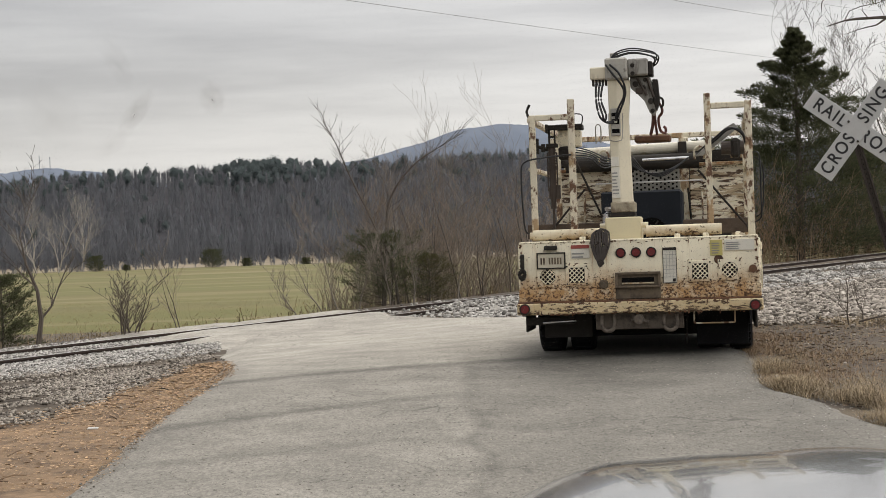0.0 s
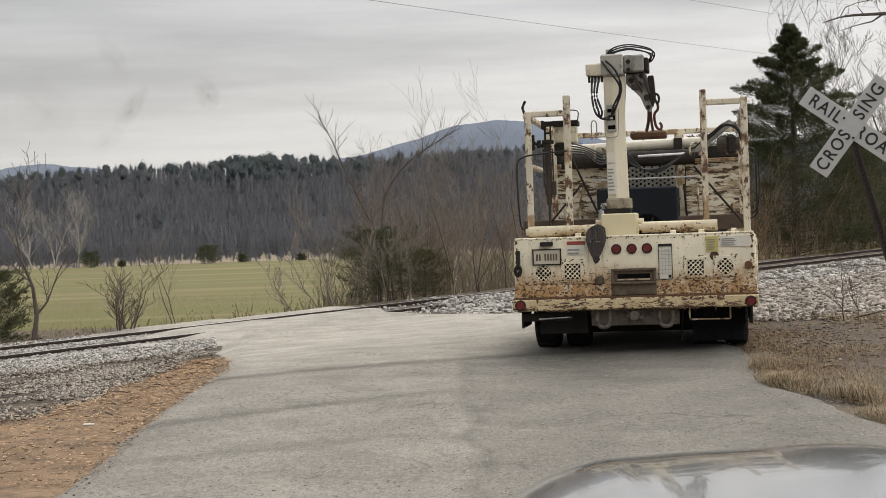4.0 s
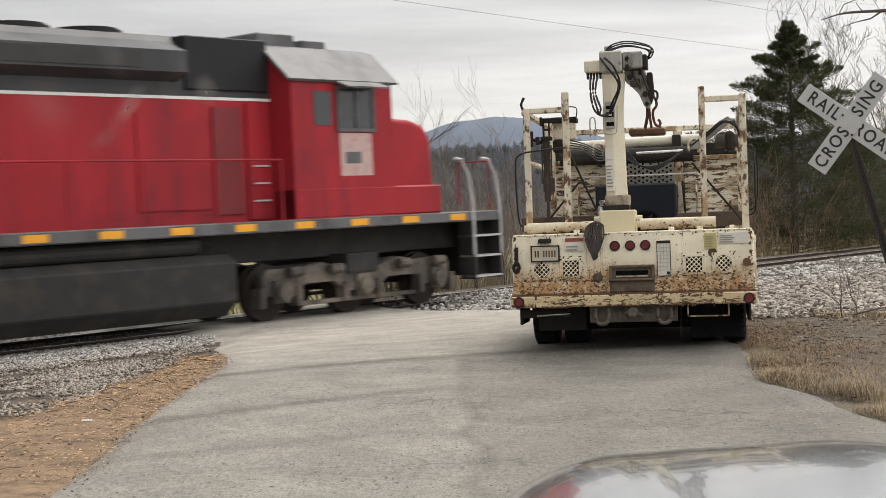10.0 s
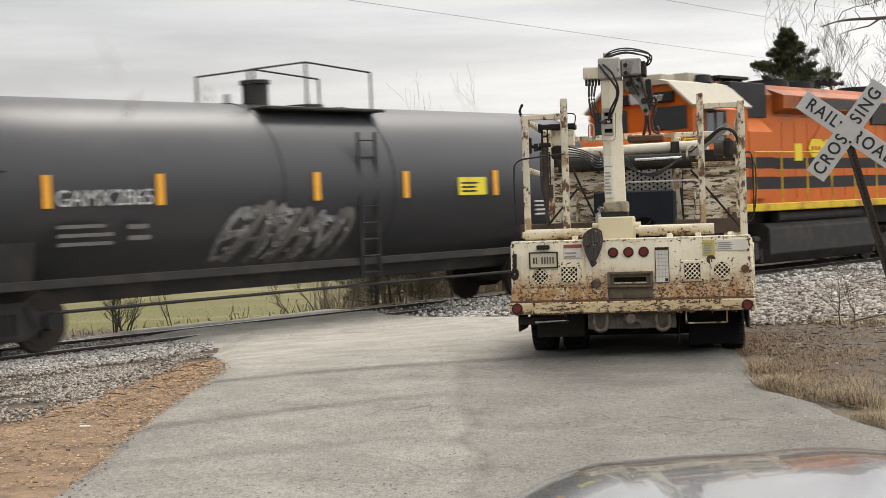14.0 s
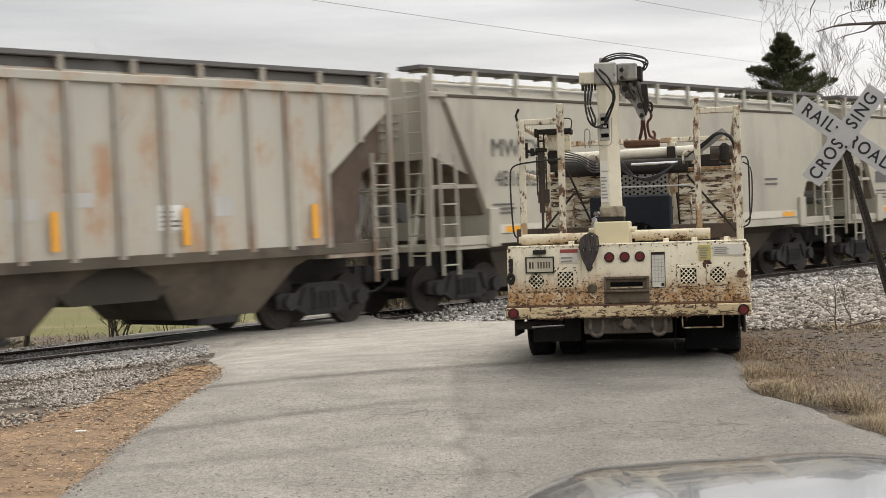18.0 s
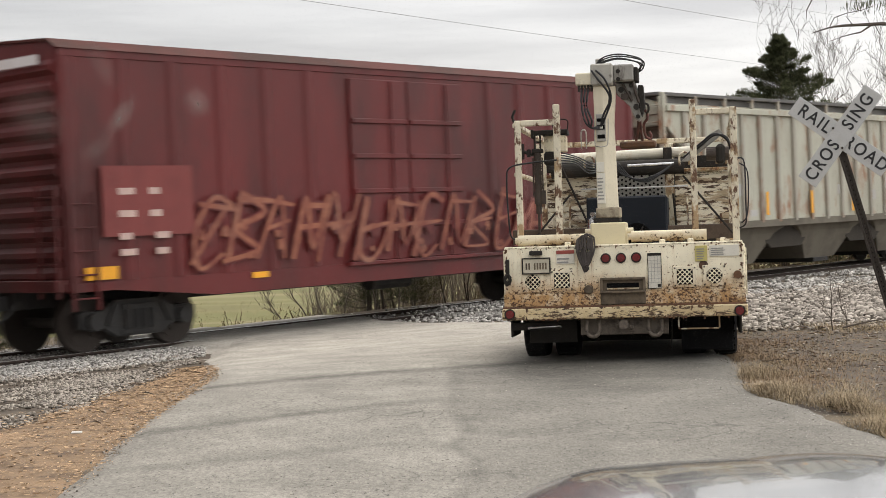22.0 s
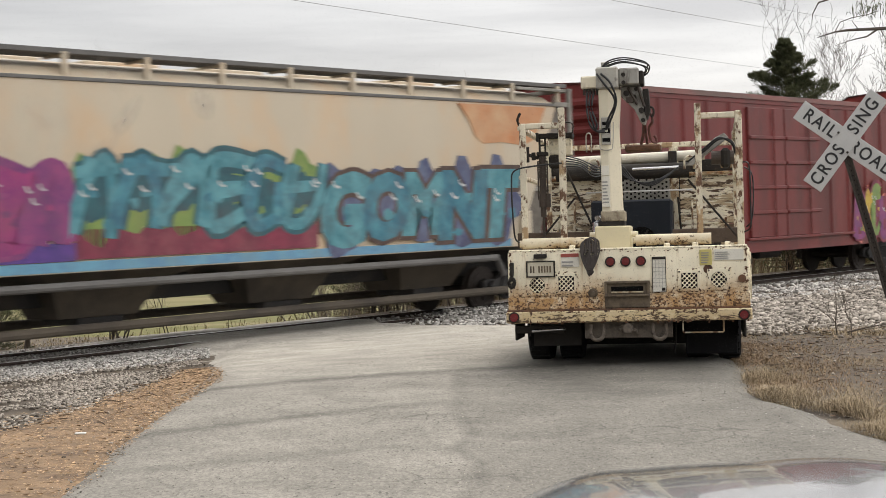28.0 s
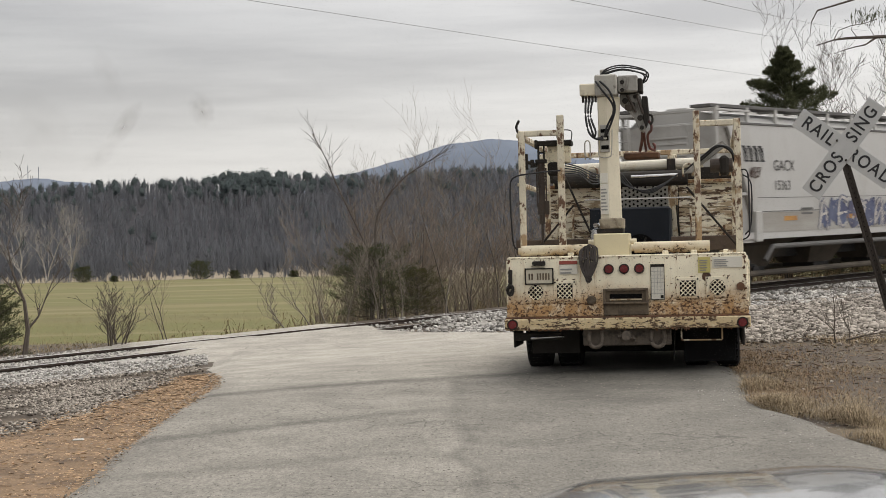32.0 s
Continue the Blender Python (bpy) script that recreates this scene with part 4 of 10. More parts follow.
def graffiti(car, x0, x1, z0, z1, y, outline, fills, n, seed, lean=0.1, glow=None, side=None, word="", weight=0.17, bed=0.9, shine=True):
    """Sprayed letters, thin as paint: a cloud behind, then for each letter a broad outline, its fill and a few highlights.
    Without a word each letter is a knot of broad curved strokes. side(z) gives the wall's y at a height."""
    rnd = random.Random(seed)
    halo, light = bmesh.new(), bmesh.new()
    more = [bmesh.new() for _ in fills]
    level = [0.0]

    def wall(z):
        return side(z) if side else y

    def blob(bm, cx, cz, rx, rz, off, m=22):
        ph, k = rnd.uniform(0, 6), rnd.choice((3, 4, 5))
        c = bm.verts.new((cx, wall(cz) - off, cz))
        vs = []
        for i in range(m):
            a = 2 * math.pi * i / m
            g = 1 + 0.16 * math.sin(k * a + ph) + 0.1 * math.sin((k + 3) * a + ph * 1.7)
            zz = cz + rz * g * math.sin(a)
            vs.append(bm.verts.new((cx + rx * g * math.cos(a), wall(zz) - off, zz)))
        for i in range(m):
            bm.faces.new((c, vs[i], vs[(i + 1) % m]))

    def ribbon(bm, pts, w, off):
        """A flat broad stroke with a rounded, uneven width."""
        level[0] += 0.00004
        pts = rounded([(p[0], 0, p[1]) for p in pts], 5)
        m = len(pts) - 1
        rows = []
        for i, p in enumerate(pts):
            d = (pts[min(i + 1, m)] - pts[max(i - 1, 0)]).normalized()
            h = w / 2 * (0.75 + 0.35 * math.sin(2.2 * i / max(1, m) + seed))
            rows.append([bm.verts.new((p.x + k * d.z * h, wall(p.z - k * d.x * h) - off - level[0], p.z - k * d.x * h)) for k in (1, -1)])
        for a, b in zip(rows, rows[1:]):
            bm.faces.new((a[0], a[1], b[1], b[0]))

    n = len(word) if word else int(round(n * 1.25))
    step, high = (x1 - x0) / n, z1 - z0
    for i in range(n):
        cx = x0 + step * (i + 0.5) + rnd.uniform(-0.05, 0.05) * step
        cz = (z0 + z1) / 2 + rnd.uniform(-0.05, 0.05) * high
        hw, hz = step * rnd.uniform(0.5, 0.62), high * rnd.uniform(0.40, 0.48)

        def place(u, v):
            return cx + (u - 0.5) * 2 * hw + lean * (v - 0.5) * 2 * hz, cz + (v - 0.5) * 2 * hz
        if glow:
            blob(halo, cx, cz, hw * 1.15, hz * 1.2, 0.004 + 0.0003 * (i % 2))
        fill = fills[i % len(fills)]
        if word:
            for nm, bold, off, m in (("graffiti_outline", 0.12, 0.006, outline), ("graffiti_letter", 0.07, 0.009, fill)):
                pts, faces = glyph(word[i], bold)
                us = [p[0] for p in glyph(word[i], 0.05)[0]]
                a, b = min(us), max(us)
                me = bpy.data.meshes.new(nm)
                vs = []
                for u, v in pts:
                    px, pz = place((u - a) / (b - a), (v + 0.04) / 0.8)
                    px += 0.05 * hw * math.sin(4 * v + seed + i)
                    vs.append((px, wall(pz) - off - 0.0004 * (i % 2), pz))
                me.from_pydata(vs, [], faces)
                me.materials.append(m)
                new(nm, me).parent = car
        else:
            strokes = [[place(u + rnd.uniform(-0.08, 0.08), v + rnd.uniform(-0.06, 0.06)) for u, v in rnd.choice(FORMS)]]
            strokes += [[place(u + rnd.uniform(-0.08, 0.08), v + rnd.uniform(-0.06, 0.06)) for u, v in q] for q in rnd.sample(BARS, 2)]
            back, front = bmesh.new(), bmesh.new()
            w = weight * high * rnd.uniform(0.85, 1.25)
            blob(back, cx, cz, hw * bed, hz * bed, 0.0048)
            for q in strokes:
                ribbon(back, q, w * 1.75, 0.006)
            level[0] = 0.0
            for q in strokes:
                ribbon(front, q, w, 0.009)
            level[0] = 0.0
            part("graffiti_outline", back, outline, car)
            part("graffiti_letter", front, fill, car)
        for j in range(2):
            px, pz = place(rnd.uniform(0.1, 0.9), rnd.uniform(0.05, 0.6))
            blob(more[(i + j + 1) % len(fills)], px, pz, hw * rnd.uniform(0.10, 0.26), hz * rnd.uniform(0.08, 0.2), 0.0112 + 0.0003 * j, 12)
        for j in range(2 if shine else 0):
            p = place(rnd.uniform(0.1, 0.8), rnd.uniform(0.6, 0.95))
            ribbon(light, [p, (p[0] + 0.12 * hw, p[1] - 0.06 * high), (p[0] + 0.3 * hw, p[1] - 0.08 * high)], 0.03 * high, 0.0135)
        level[0] = 0.0
    if glow:
        tagged(part("graffiti_cloud", halo, glow, car), kind="stuff")
    for m_, b_ in zip(fills, more):
        tagged(part("graffiti_accent", b_, m_, car), kind="stuff")
    if shine:
        tagged(part("graffiti_highlight", light, M_STENCIL, car), kind="stuff")


def car_thing(name, label, category, mid):
    c = thing(name, label, category, "cars of the train")
    CARS.append((c, mid))
    return c


CARS = []


def handrail(car, d, pts, material, posts=(), r=0.018, name="handrail"):
    bm = bmesh.new()
    tube(bm, [(d * p[0], p[1], p[2]) for p in pts], r, 8)
    for p in posts:
        box(bm, d * p[0] - 0.016, d * p[0] + 0.016, p[1] - 0.016, p[1] + 0.016, p[2], p[3])
    return part(name, bm, material, car)


def locomotive(label, mid, d, k, P):
    """A six-axle road switcher. d: +1 when its cab end leads. k: places along it; P: its paint."""
    c = car_thing("diesel_locomotive", label, "locomotive", mid)
    F, R, NF, CF, CR, HR = k["F"], k["R"], k["NF"], k["CF"], k["CR"], k["HR"]

    def bx(name, x0, x1, y0, y1, z0, z1, m, b=0.02, lab=""):
        return part(name, bbox(min(d * x0, d * x1), max(d * x0, d * x1), y0, y1, z0, z1, b), m, c, lab)

    bx("deck", R, F, -1.52, 1.52, 1.56, 1.76, P["sill"])
    bx("underframe", R + 0.3, F - 0.3, -0.8, 0.8, 1.05, 1.56, M_BLACK)
    # hood in its two colours, with a roof of bevelled shoulders
    bm = bmesh.new()
    w = 0.95
    prof = [(-w, 1.76), (-w, k["SZ"]), (w, k["SZ"]), (w, 1.76)]
    prism(bm, prof, d * HR, d * CR, "x")
    part("hood", bm, P["body"], c)
    bm = bmesh.new()
    prof = [(-w, k["SZ"]), (-w, 4.62), (-0.62, 4.92), (0.62, 4.92), (w, 4.62), (w, k["SZ"])]
    prism(bm, prof, d * HR, d * CR, "x")
    part("hood_roof", bm, P["upper"], c)
    # hood doors: shallow panels with seams
    x = HR + 0.35
    i = 0
    while x < CR - 0.75:
        for y in (-1, 1):
            part("hood_door", box(bmesh.new(), min(d * x, d * (x + 0.66)), max(d * x, d * (x + 0.66)), y * w - k["DOOR"], y * w + k["DOOR"], 1.9, k["SZ"] - 0.15), P["body"], c)
        x += 0.72
        i += 1
    # radiator wings at the rear, central air bulge, cooling fans
    for y in (-1, 1):
        bm = bmesh.new()
        prism(bm, [(y * 0.95, 4.62), (y * 1.12, 4.55), (y * 1.02, 3.95), (y * 0.95, 3.92)], d * (HR + 0.25), d * (HR + 5.0), "x")
        part("radiator_grille", bm, P["grille"], c, "dark louvred radiator grille")
        bm = bmesh.new()
        prism(bm, [(y * 0.6, 4.86), (y * 1.25, 4.6), (y * 1.25, 4.25), (y * 0.95, 4.12), (y * 0.6, 4.2)], d * (k["FL0"]), d * (k["FL1"]), "x")
        part("blower_housing", bm, P["upper"], c)
        plate(c, min(d * (k["FL0"] + 0.3), d * (k["FL1"] - 0.9)), max(d * (k["FL0"] + 0.3), d * (k["FL1"] - 0.9)), 4.3, 4.56, y * 1.255, M_GRILLE, "intake_grille", 0.012)
    for fx in k["FANS"]:
        bm = bmesh.new()
        cyl(bm, (d * fx, 0, 4.9), (d * fx, 0, k["FZ"]), 0.62, 24)
        cyl(bm, (d * fx, 0, k["FZ"]), (d * fx, 0, k["FZ"] + 0.04), 0.55, 24)
        part("cooling_fan", bm, M_LBLACK, c)
    bm = bmesh.new()
    for y in (-0.2, 0, 0.2):
        cyl(bm, (d * k["HORN"], y, 5.18), (d * (k["HORN"] + 0.45), y, 5.22), 0.03, 10, 0.1)
        cyl(bm, (d * k["HORN"], y, 5.18), (d * (k["HORN"] - 0.3), y, 5.2), 0.03, 10, 0.08)
    cyl(bm, (d * k["HORN"], 0, 4.9), (d * k["HORN"], 0, 5.2), 0.04, 8)
    part("air_horn", bm, M_LBLACK, c)
    # dark air-filter box behind the cab
    bx("filter_box", CR - 1.9, CR - 0.05, -1.0, 1.0, 4.0, 4.9, M_LBLACK)
    for y in (-1, 1) if k["DUCT"] else ():
        bm = bmesh.new()
        prism(bm, [(y * 0.95, 1.9), (y * 1.3, 1.9), (y * 1.3, 3.6), (y * 0.95, 3.95)], d * (CR - 1.65), d * (CR - 0.4), "x")
        part("blower_duct", bm, P["body"], c)
    # cab
    bm = bmesh.new()
    prism(bm, [(-1.5, 1.76), (-1.5, 4.2), (-0.9, 4.74), (0.9, 4.74), (1.5, 4.2), (1.5, 1.76)], d * CR, d * CF, "x")
    part("cab", bm, P["body"], c)
    bm = bmesh.new()
    prism(bm, [(-1.58, 4.2), (-0.92, 4.8), (-0.6, 4.88), (0.6, 4.88), (0.92, 4.8), (1.58, 4.2), (1.55, 4.16), (0.9, 4.74), (-0.9, 4.74), (-1.55, 4.16)], d * (CR - 0.1), d * (CF + 0.12), "x")
    part("cab_roof", bm, P["roof"], c)
    bx("roof_vent", CF - 1.1, CF - 0.5, -0.35, 0.35, 4.86, 5.06, P["roof"])
    bx("air_conditioner", CR + 0.2, CR + 1.1, -0.5, 0.5, 4.86, 5.12, P["roof"])
    for y in (-1, 1):
        wx0, wx1 = CR + 1.15, CR + 2.0
        plate(c, min(d * wx0, d * wx1), max(d * wx0, d * wx1), 3.35, 4.05, y * 1.505, M_GLASS, "side_window", 0.008)
        bm = bmesh.new()
        for a, b2, z0, z1 in ((wx0 - 0.06, wx0, 3.29, 4.11), (wx1, wx1 + 0.06, 3.29, 4.11), (wx0, wx1, 4.05, 4.11), (wx0, wx1, 3.29, 3.35), ((wx0 + wx1) / 2 - 0.02, (wx0 + wx1) / 2 + 0.02, 3.35, 4.05)):
            box(bm, min(d * a, d * b2), max(d * a, d * b2), y * 1.52 - 0.02, y * 1.52 + 0.02, z0, z1)
        part("window_frame", bm, M_LGREY, c)
        if k["REARWIN"]:
            plate(c, min(d * (wx0 - 0.62), d * (wx0 - 0.2)), max(d * (wx0 - 0.62), d * (wx0 - 0.2)), 3.4, 4.0, y * 1.505, M_GLASS, "side_window", 0.008)
        bm = bmesh.new()
        prism(bm, [(y * 1.5, 4.22), (y * 1.85, 4.08), (y * 1.85, 4.05), (y * 1.5, 4.17)], d * (wx0 - 0.1), d * (wx1 + 0.15), "x")
        part("awning", bm, P["awning"], c)
    # front of the cab: two windscreens, number board, headlamps
    for y in (-0.85, 0.85):
        part("windscreen", box(bmesh.new(), min(d * CF, d * (CF + 0.02)), max(d * CF, d * (CF + 0.02)), y - 0.5, y + 0.5, 3.64, 4.2), M_GLASS, c)
    for y in (-0.62, 0.62):
        nb = bx("number_board", CF, CF + 0.14, y - 0.4, y + 0.4, 4.3, 4.56, M_LBLACK)
        nb["label"] = "black number board with white digits"
    bx("headlamp", CF, CF + 0.16, -0.18, 0.18, 4.3, 4.6, M_GREYRAIL)
    # low nose
    bm = bmesh.new()
    NZ = 3.62
    prism(bm, [(d * CF, 1.76), (d * CF, NZ), (d * (NF - 0.55), NZ - 0.05), (d * (NF - 0.2), NZ - 0.16), (d * (NF - 0.02), NZ - 0.42), (d * (NF + 0.05), 1.76)], -1.0, 1.0)
    bevel(bm, 0.09, 3)
    part("nose", bm, P["body"], c)
    bx("nose_door", NF, NF + 0.06, 0.2, 0.8, 1.9, 3.3, P["body"])
    # pilots, plough and step wells at both ends
    for e, s, xe in (("front", 1, F), ("rear", -1, R)):
        bx("pilot_plate", xe - s * 0.06, xe, -1.5, 1.5, 0.45, 1.76, P["pilot"])
        coupler(c, d * xe, d * s)
        if e == "front" and k["PLOW"]:
            bm = bmesh.new()
            loft(bm, [[(d * (xe + 0.02), y, 0.15), (d * (xe + 0.02), y, 1.15), (d * (xe + 0.28 - 0.12 * abs(y)), y, 0.75), (d * (xe + 0.5 - 0.2 * abs(y)), y, 0.15)] for y in (-1.5, -0.75, 0, 0.75, 1.5)])
            part("snow_plough", bm, P["pilot"], c)
        for y in (-1, 1):
            x0, x1 = xe - s * 0.02, xe - s * 0.85
            a, b2 = min(d * x0, d * x1), max(d * x0, d * x1)
            part("step_well", box(bmesh.new(), a, b2, min(y * 1.1, y * 1.14), max(y * 1.1, y * 1.14), 0.5, 1.7), P["step"], c)
            bm = bmesh.new()
            box(bm, a, a + 0.05, min(y * 1.12, y * 1.53), max(y * 1.12, y * 1.53), 0.42, 1.7)
            box(bm, b2 - 0.05, b2, min(y * 1.12, y * 1.53), max(y * 1.12, y * 1.53), 0.42, 1.7)
            part("step_side", bm, P["step"], c)
            for z in (0.45, 0.85, 1.25):
                part("step", box(bmesh.new(), a, b2, min(y * 1.12, y * 1.53), max(y * 1.12, y * 1.53), z, z + 0.04), P["tread"], c)
            # curved grab rails beside the steps
            for xx in (x0, x1):
                handrail(c, d, [(xx, y * 1.52, 0.9), (xx, y * 1.52, 1.9), (xx - s * 0.08, y * 1.5, 2.5), (xx - s * 0.22, y * 1.46, 2.78), (xx - s * 0.4, y * 1.42, 2.8)], P["grab"], r=0.032, name="grab_rail")
        # rail across the end
        handrail(c, d, [(xe - s * 0.06, -1.3, 1.76), (xe - s * 0.06, -1.3, 2.75), (xe - s * 0.06, -0.5, 2.75), (xe - s * 0.06, -0.5, 1.9)], P["rail"], r=0.022)
        handrail(c, d, [(xe - s * 0.06, 1.3, 1.76), (xe - s * 0.06, 1.3, 2.75), (xe - s * 0.06, 0.5, 2.75), (xe - s * 0.06, 0.5, 1.9)], P["rail"], r=0.022)
    # walkway handrails with posts
    n = 9
    x0, x1 = CR - 0.3, R + 1.0
    for y in (-1, 1):
        ps = [(x0 + (x1 - x0) * i / n, y * 1.48, 1.76, 2.82 if i == n else 3.05) for i in range(n + 1)]
        zz = k["RZ"]
        ps = [(p[0], p[1], p[2], min(p[3], zz)) for p in ps]
        handrail(c, d, [(x0, y * 1.48, zz), (x1 + 2.4, y * 1.48, zz), (x1 + 2.0, y * 1.48, 2.8), (x1, y * 1.48, 2.8)], P["rail"], ps)
    # fuel tank, air reservoirs, bogies
    bm = bmesh.new()
    prism(bm, [(-1.42, 0.45), (-1.42, 1.1), (-1.25, 1.25), (1.25, 1.25), (1.42, 1.1), (1.42, 0.45), (1.15, 0.2), (-1.15, 0.2)], -3.1, 3.1, "x")
    part("fuel_tank", bevel(bm, 0.02), M_BLACK, c)
    for y in (-1, 1):
        bm = bmesh.new()
        cyl(bm, (-2.4, y * 1.2, 1.4), (2.4, y * 1.2, 1.4), 0.14, 14)
        part("air_reservoir", bm, M_BLACK, c)
    for x in (-k["BC"], k["BC"]):
        loco_bogie(c, x, mid, P["bogie"])
    return c


L1 = locomotive("red and grey six-axle diesel locomotive with a white stripe", 102.2, 1,
                dict(F=10.05, R=-10.0, NF=8.65, CF=7.0, CR=4.45, HR=-9.5, SZ=3.86, FL0=-2.2, FL1=2.4, FANS=(-2.9, -1.5, -0.1, 1.3), HORN=-3.7, BC=6.3, PLOW=False, DUCT=False, FZ=4.98, RZ=2.8, DOOR=0.005, REARWIN=True),
                dict(sill=M_LGREY, body=M_LRED, upper=M_LSOOT, grille=M_GRILLE, roof=M_LGREY, awning=M_LGREY, pilot=M_BLACK, step=M_BLACK, tread=M_GREYRAIL, grab=M_GREYRAIL, rail=M_LRED, bogie=mat("tan_dusted_bogie", (0.17, 0.14, 0.115), 0.8, var=0.3, scale=3, dirt=(0.05, 0.045, 0.04), dirt_at=0.5, patch_scale=3)))
for y in (-0.957, 0.957):
    plate(L1, -9.5, 4.45, 3.84, 3.89, y, M_WHITE, "white_stripe", 0.004)
    plate(L1, -9.2, -5.5, 1.95, 3.05, y * 1.02, M_GRILLE, "filter_grille", 0.012)
# tall flush radiator box at the rear of the hood, with slots and a bright roof edge
bm = bmesh.new()
prism(bm, [(-1.06, 3.98), (-1.06, 4.86), (-0.9, 5.0), (0.9, 5.0), (1.06, 4.86), (1.06, 3.98)], -9.53, -4.05, "x")
part("radiator_box", bevel(bm, 0.02), M_LSOOT, L1)
for y in (-1.066, 1.066):
    plate(L1, -9.2, -4.4, 4.42, 4.78, y, M_GRILLE, "radiator_grille", 0.01)
    for x0, x1 in ((-8.4, -6.9), (-6.3, -4.9)):
        plate(L1, x0, x1, 4.12, 4.17, y, M_LBLACK, "slot", 0.01)
    plate(L1, -9.5, -4.1, 4.84, 4.87, y * 0.99, M_STENCIL, "roof_edge", 0.01)
for x0, x1 in ((-8.9, -7.3), (-6.6, -5.0), (-2.4, -1.5)):
    plate(L1, x0, x1, 3.66, 3.70, -0.965, M_GRILLE, "door_catch_rail", 0.01)
# scuffed rear end with a headlamp, number board and chalky paint
M_CHALK = mat("chalky_faded_red", (0.25, 0.035, 0.042), 0.7, var=0.3, scale=2, second=(0.34, 0.22, 0.22), patch=0.6, patch_scale=2.4, soft=0.1)
M_SCUFF = mat("scuffed_grey_paint", (0.33, 0.335, 0.34), 0.65, var=0.2, scale=2.5, second=(0.07, 0.07, 0.075), patch=0.57, patch_scale=1.6, soft=0.05)
part("end_panel", bbox(-9.52, -9.498, -0.93, 0.93, 1.8, 3.74, 0.004), M_CHALK, L1)
part("end_panel", bbox(-9.56, -9.50, -0.93, 0.93, 3.76, 4.34, 0.004), M_SCUFF, L1)
part("side_scuff", bbox(-9.52, -9.2, -0.962, -0.94, 3.9, 3.98, 0.002), M_SCUFF, L1)
part("headlamp", bbox(-9.66, -9.53, -0.18, 0.18, 4.36, 4.66, 0.03), M_GREYRAIL, L1)
for y in (-0.62, 0.62):
    part("number_board", bbox(-9.62, -9.53, y - 0.3, y + 0.3, 4.42, 4.64, 0.01), M_LBLACK, L1)
for i in range(14):
    plate(L1, -9.3 + i * 1.37, -8.85 + i * 1.37, 1.6, 1.72, -1.522, M_LAMPY, "yellow_dash", 0.004)
plate(L1, 5.6, 6.42, 2.5, 3.27, -1.504, mat("pale_pink_sign", (0.50, 0.36, 0.33), 0.6, var=0.25, scale=5, second=(0.36, 0.12, 0.12), patch=0.6, patch_scale=5), "cab_emblem", 0.004)
bars(L1, 5.72, 6.3, 2.72, 2.98, 1, -1.51, M_LGREY, "emblem_bars", 3)
# side door in a darker red, ladder rungs and panels behind the cab
plate(L1, 3.1, 3.72, 1.9, 3.72, -0.98, mat("dull_dark_red_enamel", (0.17, 0.015, 0.02), 0.55, var=0.25, scale=2), "side_door", 0.012)
plate(L1, 3.85, 4.4, 1.8, 3.8, -0.985, M_LRED, "equipment_locker", 0.02)
for y in (-1, 1):
    part("battery_box", bbox(4.45, 8.3, min(y * 1.0, y * 1.51), max(y * 1.0, y * 1.51), 1.76, 2.3, 0.03), M_LRED, L1)
plate(L1, 1.5, 2.95, 2.0, 3.6, -0.972, M_LRED, "access_panel", 0.012)
for z in (2.1, 2.4, 2.7):
    plate(L1, 3.95, 4.3, z, z + 0.03, -1.02, M_GREYRAIL, "locker_rung", 0.012)

L2 = locomotive("orange and black six-axle diesel locomotive with yellow sills", 81.75, -1,
                dict(F=9.2, R=-9.74, NF=8.55, CF=6.75, CR=4.15, HR=-8.95, SZ=4.05, FL0=-3.6, FL1=1.8, FANS=(-8.1, -6.6, -5.1, -1.0, 0.4), HORN=-3.5, BC=5.75, PLOW=True, DUCT=True, FZ=5.08, RZ=3.08, DOOR=0.012, REARWIN=False),
                dict(sill=M_LYELLOW, body=M_LORANGE, upper=M_LOSOOT, grille=M_GRILLE, roof=M_CREAM, awning=M_LORANGE, pilot=M_LYELLOW, step=M_LYELLOW, tread=M_GREYRAIL, grab=M_GREYRAIL, rail=M_LYELLOW, bogie=M_BLACK))
for y in (-0.966, 0.966):
    plate(L2, -4.1, 8.95, 2.66, 2.95, y, M_LBLACK, "black_stripe", 0.004)
    plate(L2, -4.1, 8.95, 2.13, 2.45, y, M_LBLACK, "black_stripe", 0.004)
for y in (-1.304, 1.304):
    for z0, z1 in ((2.66, 2.95), (2.13, 2.45)):
        plate(L2, -3.75, -2.5, z0, z1, y, M_LBLACK, "black_stripe", 0.004)
for y in (-1.504, 1.504):
    for z0, z1 in ((2.66, 2.95), (2.13, 2.45)):
        plate(L2, -6.75, -4.15, z0, z1, y, M_LBLACK, "black_stripe", 0.004)
for y in (-1.005, 1.005):
    for z0, z1 in ((2.66, 2.95), (2.13, 2.45)):
        plate(L2, -8.5, -6.75, z0, z1, y, M_LBLACK, "black_stripe", 0.004)
plate(L2, -5.75, -5.2, 2.72, 2.88, -1.51, M_LYELLOW, "road_number_bars", 0.004)
plate(L2, -6.5, -6.1, 3.0, 3.2, -1.51, M_WHITE, "notice", 0.004)
plate(L2, 6.75, 7.76, 3.03, 3.53, -0.975, M_WHITE, "white_emblem", 0.004)
bars(L2, 6.85, 7.6, 3.1, 3.5, 3, -0.985, M_LGREY, "emblem_bars", 5)
bm = bmesh.new()
bmesh.ops.create_circle(bm, cap_ends=True, segments=28, radius=0.62, matrix=pose(0.92, -0.986, 3.2, 90))
part("round_emblem", bm, M_LORANGE, L2)
bm = bmesh.new()
